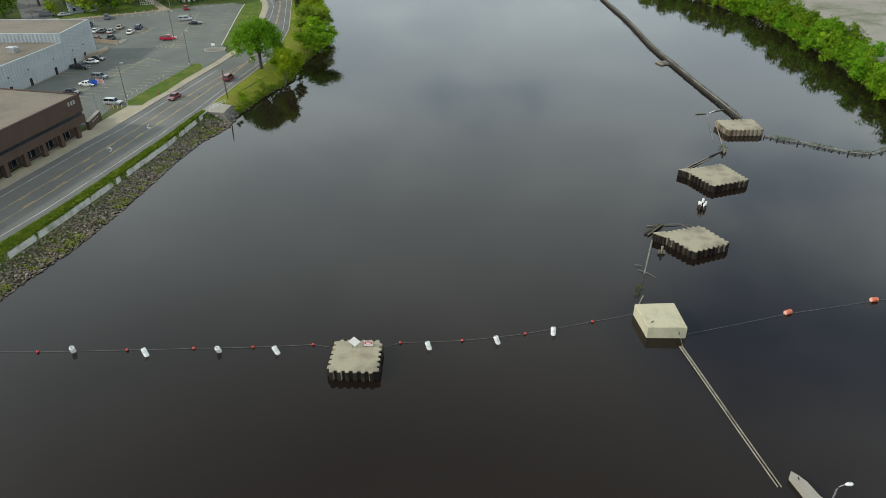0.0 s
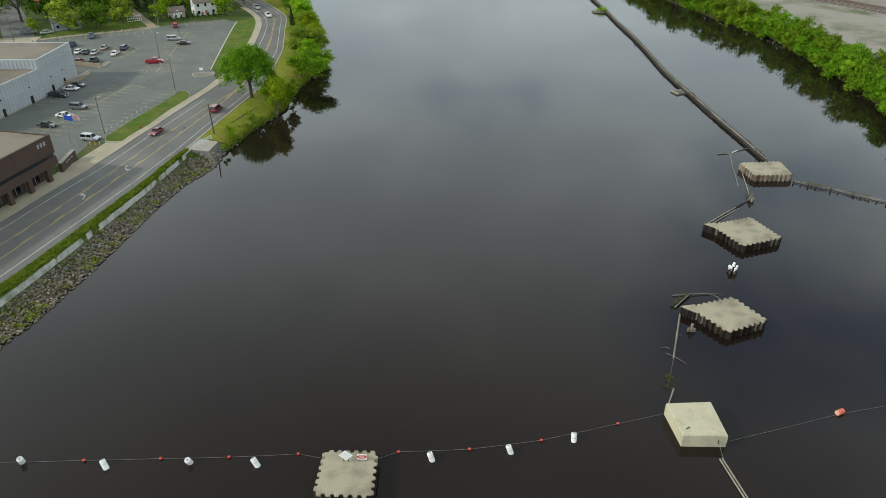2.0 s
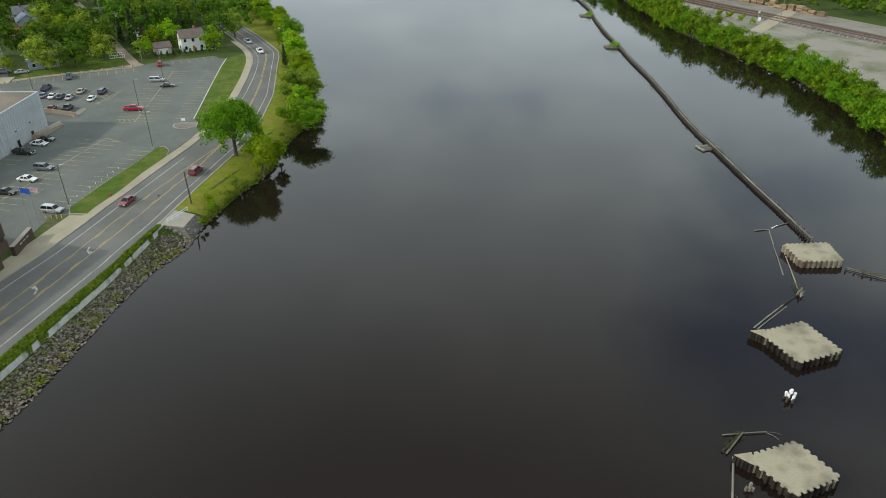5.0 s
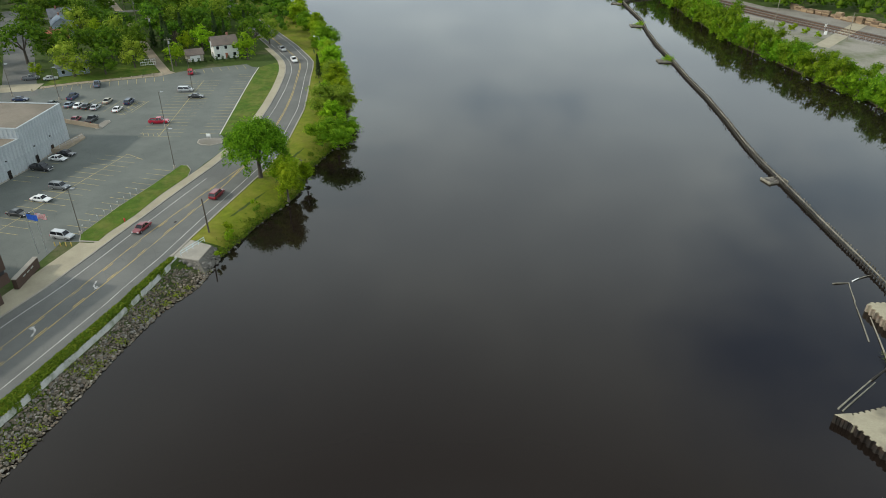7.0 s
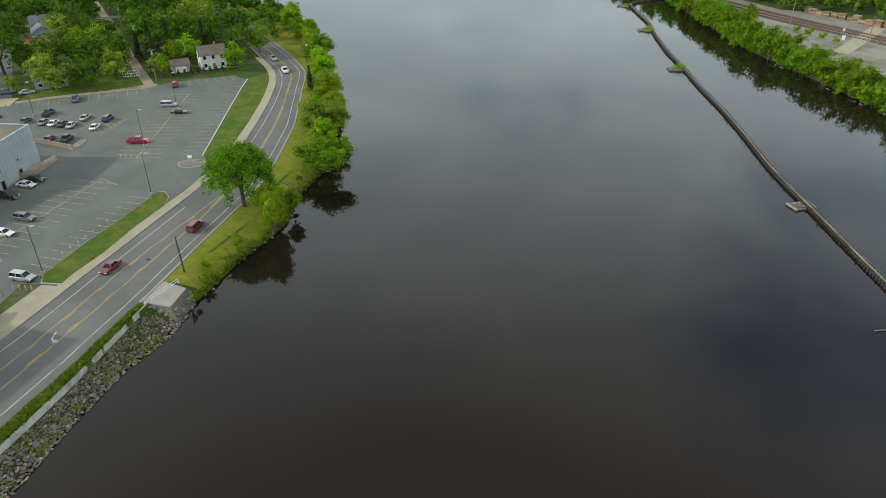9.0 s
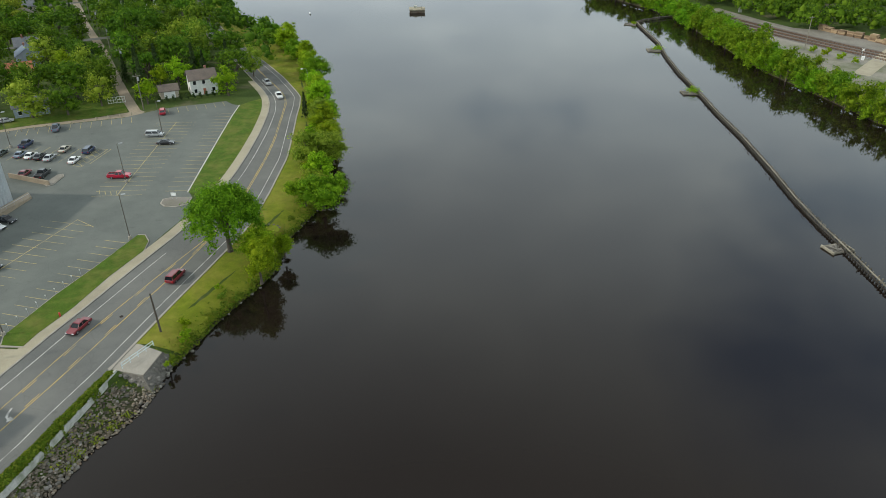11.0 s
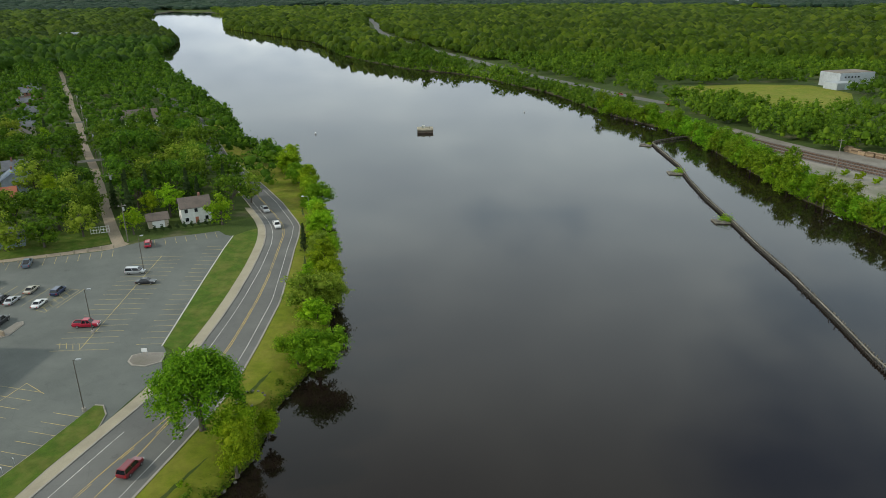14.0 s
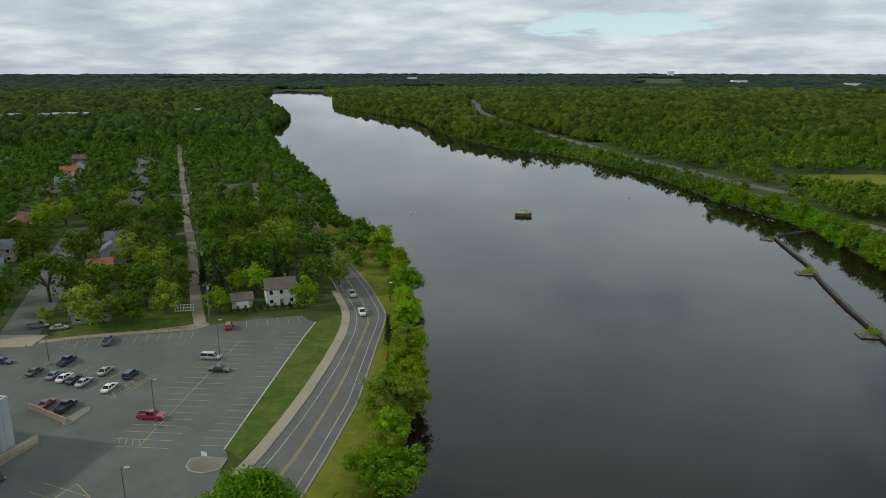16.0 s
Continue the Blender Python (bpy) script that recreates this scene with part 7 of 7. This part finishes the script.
for k, x, y, s, sz, lab in ((0, -51.4, 196.8, 0.82, 0.95, NEARW), (0, -53.8, 203.5, 0.8, 0.85, NEARW), (2, -49.6, 206.8, 0.55, 0.5, "slim young tree at the water's edge"), (1, -46.8, 229.5, 1.05, 0.98, "broad green willow leaning over the river"),
                       (1, -51.5, 230.8, 0.75, 0.8, NEARW), (2, -51.0, 243.5, 0.95, 0.8, NEARW), (3, -55.2, 253.5, 1.05, 1.0, "olive-green tree on the river bank"), (3, -50.5, 257, 0.85, 0.85, "olive-green tree on the river bank"),
                       (0, -53.8, 266.5, 0.8, 0.85, NEARW), (2, -57.0, 276.5, 1.0, 0.95, NEARW), (3, -60.5, 285.5, 0.75, 0.85, "olive-green tree on the river bank"), (0, -58.8, 287, 0.8, 0.8, NEARW),
                       (0, -64.6, 302.5, 0.8, 0.95, NEARW), (2, -66.5, 309, 0.9, 0.9, NEARW), (0, -70.0, 318, 0.8, 0.85, NEARW), (1, -73.5, 332, 0.9, 1.1, NEARW), (0, -79.0, 340, 0.9, 1.0, NEARW),
                       (2, -82.0, 352.5, 1.0, 1.0, NEARW), (1, -89, 363, 1.0, 1.0, NEARW), (0, -97.0, 377, 1.0, 1.0, NEARW), (1, -108.5, 392.0, 0.95, 1.0, NEARW), (0, -100.5, 390.5, 0.9, 1.0, NEARW)):
    BANK[k].plant(x + 1.4, y, LAND_Z - 0.9, s * (1.05 if y < 210 else 1.1), rt.uniform(0, 6), lab, "bank_tree", "trees along the west bank", sz * 1.05)
yy = 240.0
while yy < 425:
    k = rt.choice((0, 0, 1, 2, 3))
    s = rt.uniform(0.45, 0.7)
    BANK[k].plant(bank_w(yy) - rt.uniform(2.0, 5.0), yy, 1.4, s, rt.uniform(0, 6), NEARW, "bank_tree", "trees along the west bank", s * rt.uniform(0.85, 1.0))
    yy += rt.uniform(7, 11)
MIDS = [Kind("round", 5.2, 11.0, 16, 1250, (0.26, 0.54), LEAF_TOWN, 11), Kind("round", 4.6, 10.0, 15, 1250, (0.22, 0.46), LEAF_BRIGHT, 12), Kind("bush", 5.6, 11.5, 18, 1300, (0.26, 0.54), LEAF_TOWN, 13),
        Kind("upright", 3.8, 12.0, 14, 1050, (0.26, 0.52), LEAF_MID, 14), Kind("round", 5.5, 10.5, 16, 1300, (0.26, 0.50), LEAF_OLIVE, 15), Kind("elm", 6.5, 12.5, 18, 1500, (0.26, 0.54), LEAF_TOWN, 16, 6, 1.0, 0.4)]
CONI = conifer_mesh(13, 2.6, 900, 5)
CONI.materials.append(LEAF_DARK)
CTRUNK = Geo().tube([(0, 0, -0.3), (0, 0, 11)], [0.25, 0.05], 7).mesh("trunk")
CTRUNK.materials.append(BARK)


def plant_conifer(x, y, s):
    t = thing("spruce_tree", "dark narrow spruce among houses", "tree", (x, y, LAND_Z), rt.uniform(0, 6), "spruces in the town")
    t.scale = (s, s, s)
    part("trunk", CTRUNK, None, t)
    part("crown", CONI, None, t)


for x, y, s in ((-120, 323, 0.85), (-104.0, 326.0, 0.75), (-112, 328, 0.9), (-149, 322, 1.0), (-154, 327, 1.05), (-158, 331, 0.9), (-141, 326, 0.8), (-190, 452, 1.0), (-186, 458, 1.0), (-65.5, 291.0, 0.65), (-127, 307, 0.75), (-130, 316, 1.0), (-134, 322, 1.05), (-128.5, 326, 1.1), (-117, 331, 1.05), (-138, 330, 1.0)):
    plant_conifer(x, y, s)
# clipped shrubs along the north edge of the lot by the white house
SHRUB = crown_mesh("crown", [(0, 0, 0.7, 0.75), (0, 0, 1.3, 0.6), (0, 0, 1.9, 0.4)], 260, 0.12, 0.26, LEAF_DARK)
for i in range(11):
    t = i / 10
    s = thing("clipped_shrub", "dark clipped cone shrub in front of a house", "shrub", (-118.0 + 19.0 * t, 303.2 + 10.0 * t, LAND_Z), group="shrubs by the white house")
    part("foliage", SHRUB, None, s)
PLACED = []


def street_free(x, y, m=0.0):
    s, w = to_town(x, y)
    if abs(w) < 2.6 + m or (abs(w - 46) < 5.5 + m * 0.6 and s < 150) or abs(s - 122) < 3.5 + m * 0.6 or abs(s - 228) < 3.5 + m * 0.6:
        return False
    if s < 5 and w > 30:
        return False
    if y < 480 and kerb_w(y) - (4.5 + m if y < 340 else 0.8) < x < kerb_e(y) + (1.5 if y < 340 else -1.0):
        return False
    return all(math.hypot(x - a, y - b) > r + m for a, b, r in HOUSES + KEEP_CLEAR)


def in_lot(x, y):
    return x > -200 and y < 262 + (x + 155.5) * 0.62 + 16 + (8 if x > -100 else 0)


key = [(1, -121.5, 301.5, 0.95, 0.9, "bright green round tree at the lot edge"), (4, -151.5, 285.5, 1.45, 1.15, "broad grey-green tree by the lot"), (2, -142, 289, 1.15, 1.0, "dense green garden tree by the lot"), (1, -164.0, 283.5, 0.6, 0.55, "young bright green street tree"),
       (1, -118, 319, 1.1, 1.2, "bright green garden tree near the lot"), (1, -124, 317.5, 0.8, 0.95, "bright green garden tree near the lot"), (1, -98.0, 312.5, 1.1, 1.05, "round green tree at the lot corner"), (5, -100.5, 328, 1.05, 1.05, "green tree leaning over the road"),
       (4, -97.0, 336.5, 1.0, 1.05, "grey-green tree leaning over the roadside"), (5, -178, 300, 1.3, 1.3, "large old spreading street tree"), (0, -158, 300, 1.35, 1.3, "dense green garden tree by the lot"), (0, -138.5, 308, 1.0, 1.1, "leafy green garden tree by the lane")]
for k, x, y, s, sz, lab in key:
    MIDS[k].plant(x, y, LAND_Z, s, rt.uniform(0, 6), lab, "tree", "trees of the town", sz)
    PLACED.append((x, y))
n_obj = 0
tries = 0
far_spots = []
while tries < 9000:
    tries += 1
    s, w = rt.uniform(4, 330), rt.uniform(-60, 235)
    x, y = town(s, w)
    if x > bank_w(y) - 6 or not street_free(x, y, 2.8) or in_lot(x, y) or (y < 480 and x > kerb_e(y)):
        continue
    if any((x - a) ** 2 + (y - b) ** 2 < 82 for a, b in PLACED):
        continue
    PLACED.append((x, y))
    near = s < 165 and -50 < w < 130
    if near and n_obj < 285:
        n_obj += 1
        if rt.random() < 0.09:
            plant_conifer(x, y, rt.uniform(0.7, 1.1))
        else:
            sc = rt.uniform(0.85, 1.5)
            MIDS[rt.choice((0, 0, 0, 2, 2, 2, 1, 3, 4, 5, 5))].plant(x, y, LAND_Z, sc, rt.uniform(0, 6), "leafy green tree among houses", "tree", "trees of the town", sc * rt.uniform(0.85, 1.1))
    else:
        far_spots.append((x, y, rt.uniform(0.9, 1.3)))

# east bank tree row
EASTROW = [Kind("bush", 4.4, 7.6, 17, 2100, (0.17, 0.40), LEAF_ELM, 31), Kind("round", 4.2, 8.2, 15, 2000, (0.17, 0.40), LEAF_MID, 32), Kind("bush", 4.8, 7.2, 17, 2100, (0.17, 0.40), LEAF_ELM, 33)]
y = 168.0
while y < 545:
    k = rt.randrange(3)
    s = rt.uniform(0.95, 1.3)
    EASTROW[k].plant(bank_e(y) + rt.uniform(-0.4, 1.6), y, -0.9, s * 1.08, rt.uniform(0, 6), "rounded green tree overhanging the east bank", "bank_tree", "trees along the east bank", s * rt.uniform(1.12, 1.42))
    if y > 430 and bank_e(y) + 13 < rail_w(y) - 10:
        EASTROW[rt.randrange(3)].plant(bank_e(y) + rt.uniform(10, 13), y, 2.2, rt.uniform(0.7, 1.0), rt.uniform(0, 6), "rounded green tree on the east bank", "bank_tree", "trees along the east bank")
    if rt.random() < (0.6 if y < 380 else 1.0):
        yy = y + rt.uniform(-2, 2)
        EASTROW[rt.randrange(3)].plant(bank_e(yy) + rt.uniform(5, 8), yy, 1.8, rt.uniform(0.85, 1.15), rt.uniform(0, 6), "rounded green tree on the east bank", "bank_tree", "trees along the east bank")
    y += rt.uniform(4.2, 6.0)
MIDS[3].plant(bank_e(383) + 7, 383, 2.3, 1.05, 1.0, "tall slim green tree on the east bank", "bank_tree", "trees along the east bank")


def leafy_stuff(name, spots, base_cards, radius, height, size, material, label):
    """Crowns of many distant trees joined into one mesh. spots: x, y, scale, and ground height."""
    variants = []
    for k in range(6):
        lob = np.array(lobes_for("round", radius, height, 7, 200 + k))
        lob[1:, 3] *= 0.95
        idx = rng.choice(len(lob), base_cards, p=lob[:, 3] ** 2 / (lob[:, 3] ** 2).sum())
        d = rng.normal(0, 1, (base_cards, 3))
        d[:, 2] = np.abs(d[:, 2]) * 1.1 - 0.3
        d /= np.linalg.norm(d, axis=1, keepdims=True)
        c = lob[idx, :3] + d * lob[idx, 3:4] * rng.uniform(0.7, 1.15, (base_cards, 1))
        m = cards_mesh("tmp", c, d * 0.8 + rng.normal(0, 0.55, (base_cards, 3)) + np.array([0, 0, 0.4]), *size)
        cv = np.array([v.co[:] for v in m.vertices])
        bpy.data.meshes.remove(m)
        cf = np.arange(len(cv)).reshape(-1, 4)
        vs, fs, o = [cv], [cf[:, [0, 1, 2]], cf[:, [0, 2, 3]]], len(cv)
        for x, y, z, r in lob:
            vs.append(DOME_V * rng.uniform(0.65, 1.1, (len(DOME_V), 1)) * r * 0.62 + np.array([x, y, z]))
            fs.append(DOME_F + o)
            o += len(DOME_V)
        variants.append((np.concatenate(vs), np.concatenate(fs)))
    vs, fs, o = [], [], 0
    for i, (x, y, s, z) in enumerate(spots):
        v, f = variants[i % 6]
        v = v * s * np.array([1, 1, rng.uniform(0.85, 1.15)])
        a = rng.uniform(0, 6.28)
        vs.append(np.stack([v[:, 0] * math.cos(a) - v[:, 1] * math.sin(a) + x, v[:, 0] * math.sin(a) + v[:, 1] * math.cos(a) + y, v[:, 2] + z], 1))
        fs.append(f + o)
        o += len(v)
    me = array_mesh(name, np.concatenate(vs), np.concatenate(fs))
    me.materials.append(material)
    tagged(part(name, me, None), label, "trees", kind="stuff")


def blob_stuff(name, spots, material, label, fine=1):
    """Very distant tree tops: rough domes joined into one mesh. spots: x, y, radius, height, ground height."""
    bm = bmesh.new()
    bmesh.ops.create_icosphere(bm, subdivisions=fine, radius=1)
    low_f = [f for f in bm.faces if f.calc_center_median().z < -0.15]
    bmesh.ops.delete(bm, geom=low_f, context="FACES")
    bm.verts.index_update()
    bv = np.array([v.co[:] for v in bm.verts])
    bf = np.array([[v.index for v in f.verts] for f in bm.faces])
    bm.free()
    n, m = len(spots), len(bv)
    S = np.array(spots)
    jit = rng.uniform(0.78, 1.18, (n, m, 1))
    v = bv[None] * jit * np.stack([S[:, 2], S[:, 2], S[:, 3] * 0.55], 1)[:, None, :]
    v += np.stack([S[:, 0], S[:, 1], S[:, 4] + S[:, 3] * 0.5], 1)[:, None, :]
    f = bf[None] + (np.arange(n) * m)[:, None, None]
    me = array_mesh(name, v.reshape(-1, 3), f.reshape(-1, 3), True)
    me.materials.append(material)
    tagged(part(name, me, None), label, "woods", kind="stuff")


def open_land(x, y):
    """False on the river, roads, railway, meadow and yards."""
    if bank_w(y) - 3 < x < bank_e(y) + 3 and y < 2555:
        return False
    if x > 0 or y > 700:
        if y < 600 and rail_w(y) - 11 < x < rail_w(y) + (38 if y < 428 else 17):
            return False
        if 540 < y < 1800 and hwy(y) - (38 if y < 1250 else 20) < x < hwy(y) + 10:
            return False
        if 98 < x < 225 and 522 < y < 652 and x + (y - 590) * 0.9 > 96:
            return False
        if 212 < x < 268 and 622 < y < 672:
            return False
        if 640 < x < 1000 and 2060 < y < 2450:
            return False
    return True


spots = [(x, y, s, LAND_Z) for x, y, s in far_spots]
q = random.Random(17)
# right-hand woods behind the railway, and the far banks
tries = 0
while tries < 4800:
    tries += 1
    d, a = math.sqrt(q.uniform(330 ** 2, 800 ** 2)), radians(q.uniform(-48, 36))
    x, y = d * math.sin(a), 60 + d * math.cos(a)
    s, w = to_town(x, y)
    if not open_land(x, y) or (x < bank_w(y) and (s < 330 and -60 < w < 235 or not street_free(x, y, 1.0) or in_lot(x, y) or y < 300)) or (bank_e(y) < x < bank_e(y) + 9 and y < 545) or (x > bank_e(y) and x < rail_w(y) and y < 590):
        continue
    spots.append((x, y, q.uniform(0.75, 1.2), 2.3))
for line, sgn, y0, y1 in ((bank_e, 1, 545, 1000), (bank_w, -1, 400, 1000)):
    yy = y0
    while yy < y1:
        spots.append((line(yy) + sgn * q.uniform(0.8, 4), yy, q.uniform(0.65, 0.95), -2.2))
        yy += q.uniform(2.4, 4.0)
yy = 424.0
while yy < 575:
    for k in range(4):
        x = rail_w(yy) + 20 + 14 * k + q.uniform(-4, 8)
        if open_land(x, yy):
            spots.append((x, yy, q.uniform(0.6, 1.0), 2.3))
    yy += q.uniform(4.5, 7.0)
yy = 552.0
while yy < 1200:
    a, c = bank_e(yy) + 4, hwy(yy) - 10
    if c > a:
        for k in range(1 + int((c - a) / 16)):
            spots.append((q.uniform(a, c), yy, q.uniform(0.48, 0.72), 0.8))
    yy += q.uniform(3.5, 5.5)
for nm, mt, side in (("woods_east", LEAF_WOOD, [p for p in spots if p[0] > bank_e(p[1]) - 1]), ("woods_west", LEAF_TOWN, [p for p in spots if p[0] <= bank_e(p[1]) - 1])):
    leafy_stuff(nm, side, 100, 5.8, 11.0, (0.42, 0.86), mt, "dense green broadleaf woods along the river")
far = []
d = 780.0
while d < 4700:
    pitch = max(7.8, (8.2 if d < 2600 else 12.0) * d / 900)
    n = int(radians(100) * d / pitch)
    for i in range(n):
        a = radians(-58 + 100 * (i + q.uniform(-0.5, 0.5)) / n)
        dd = d + q.uniform(-0.5, 0.5) * pitch
        x, y = dd * math.sin(a), 60 + dd * math.cos(a)
        if not open_land(x, y):
            continue
        if x < bank_w(y) and not street_free(x, y, 0.5):
            continue
        if d > 1500 and noise.noise((x * 0.002, y * 0.002, 3.1)) > 0.42:
            continue
        r = pitch * q.uniform(0.55, 0.8)
        far.append((x, y, r * q.uniform(0.8, 1.15), (q.uniform(8, 16) if d < 2600 else q.uniform(10, 12)) * (1 if d < 1500 else 1.1), 1.5 + far_rise(x, y)))
    d += pitch * 0.92
for line, sgn in ((bank_e, 1), (bank_w, -1)):
    yy = 950
    while yy < 2400:
        far.append((line(yy) + sgn * q.uniform(1, 4), yy, q.uniform(4.5, 7), q.uniform(9, 12), -2.0))
        yy += 5
# west side gets the leaf colour with the cloud shade in it
for nm, mt, east in (("east", LEAF_FAR, True), ("west", LEAF_WEST_SHADED, False)):
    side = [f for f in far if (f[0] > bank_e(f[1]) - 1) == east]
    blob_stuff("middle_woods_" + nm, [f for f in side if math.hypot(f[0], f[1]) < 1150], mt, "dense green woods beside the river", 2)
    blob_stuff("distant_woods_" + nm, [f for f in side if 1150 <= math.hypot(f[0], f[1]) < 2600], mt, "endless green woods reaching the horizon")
# the furthest tree tops take the blue-tinted leaf that stands in for haze
blob_stuff("horizon_woods", [f for f in far if math.hypot(f[0], f[1]) >= 2600], LEAF_HAZE, "dark blue-green woods along the horizon")

# shoreline shrubs and reeds on both banks
cs = []
for line, sgn, y0, y1, n in ((bank_w, -1, 172, 330, 8000), (bank_e, 1, 150, 480, 6000)):
    for i in range(n):
        yy = q.uniform(y0, y1)
        d = abs(q.gauss(0.5, 0.8)) if q.random() < 0.85 else q.uniform(0, 4)
        clump = 0.5 + 0.5 * math.sin(yy * 0.7) * math.sin(yy * 0.23 + 1)
        cs.append((line(yy) + sgn * d, yy, min(2.2, 2.4 * (d / 7) ** 0.7) + 0.1 + q.uniform(0, 0.8) * clump * (1 if d < 5 else 0.3)))
me = cards_mesh("shore_plants", np.array(cs), None, 0.16, 0.4)
me.materials.append(IVY)
tagged(part("shore_plants", me, None), "low green plants along the waterline", "plants", kind="stuff")
BUSH = [crown_mesh("foliage", lobes_for("bush", 1.5, 2.2, 6, 60 + k), 420, 0.12, 0.28, (LEAF_BRIGHT, IVY)[k]) for k in range(2)]
for x, y, s in ((-57.3, 178.2, 0.9), (-56.8, 176.6, 0.7), (-53.5, 187.0, 0.9), (-55.2, 190.8, 0.8), (-52.0, 189.8, 0.7), (-58.7, 181.0, 0.9), (-50.0, 211.0, 0.8), (-51.3, 222, 0.8), (-55.2, 184.3, 0.7), (-56.5, 192.2, 0.7), (-49.9, 239, 1.0), (-57.0, 172.2, 0.6), (-56.9, 170.5, 0.6), (128.5, 373, 1.5), (125, 379, 1.7), (131.5, 367.5, 1.2), (122.5, 385, 1.4)):
    b = thing("bush", "small bright green bush growing in rough grass", "bush", (x, y, 2.45 if x > 0 else 1.5 if x > bank_w(y) - 4 else LAND_Z), rt.uniform(0, 6), "bushes on the bank")
    b.scale = (s, s, s)
    part("foliage", BUSH[rt.randrange(2)], None, b)
for i in range(46):
    y = 172 + i * 2.7 + rt.uniform(-1, 1)
    s = rt.uniform(0.35, 0.9)
    b = thing("shore_stone", "grey boulder at the waterline", "stone", (bank_w(y) - 0.2 + rt.uniform(-0.3, 0.4), y, 0.05), rt.uniform(0, 6), "shore stones")
    b.scale = (s, s, s)
    part("stone", ROCKS[i % 8], None, b)

# far landmarks near the horizon
for x, y, w, h, lab in ((330, 4350, 36, 26, "tall pale grain elevator on the horizon"), (520, 3300, 60, 12, "far white farm hall"), (860, 3000, 50, 10, "far white farm hall"), (-980, 3600, 50, 12, "far pale hall by the river")):
    z = far_rise(x, y)
    b = thing("far_building", lab, "building", (x, y, z), 0.2, "buildings near the horizon")
    part("block", Geo().box((0, 0, h / 2 + 4), (w, w * 0.5, h + 8), 0, 0.5), WHITE, b)
    part("roof", Geo().box((0, 0, h + 8.3), (w + 2, w * 0.5 + 2, 0.8), 0, 0.2), GALV, b)
rm = thing("radio_mast", "thin red and white radio mast on the horizon", "mast", (1500, 4450, far_rise(1500, 4450)))
for i in range(8):
    part("mast_section", Geo().tube([(0, 0, i * 16), (0, 0, i * 16 + 16)], 0.9, 4), RED if i % 2 else WHITE, rm)
setting("far_field", flat([(690, 2110), (1000, 2100), (1000, 2400), (720, 2420)], 4.2), BANKGRASS, "flat far field", "field")
setting("ploughed_field", flat([(660, 2070), (960, 2060), (965, 2150), (690, 2160)], 5.0), BROWNBRICK, "dark ploughed field", "field")
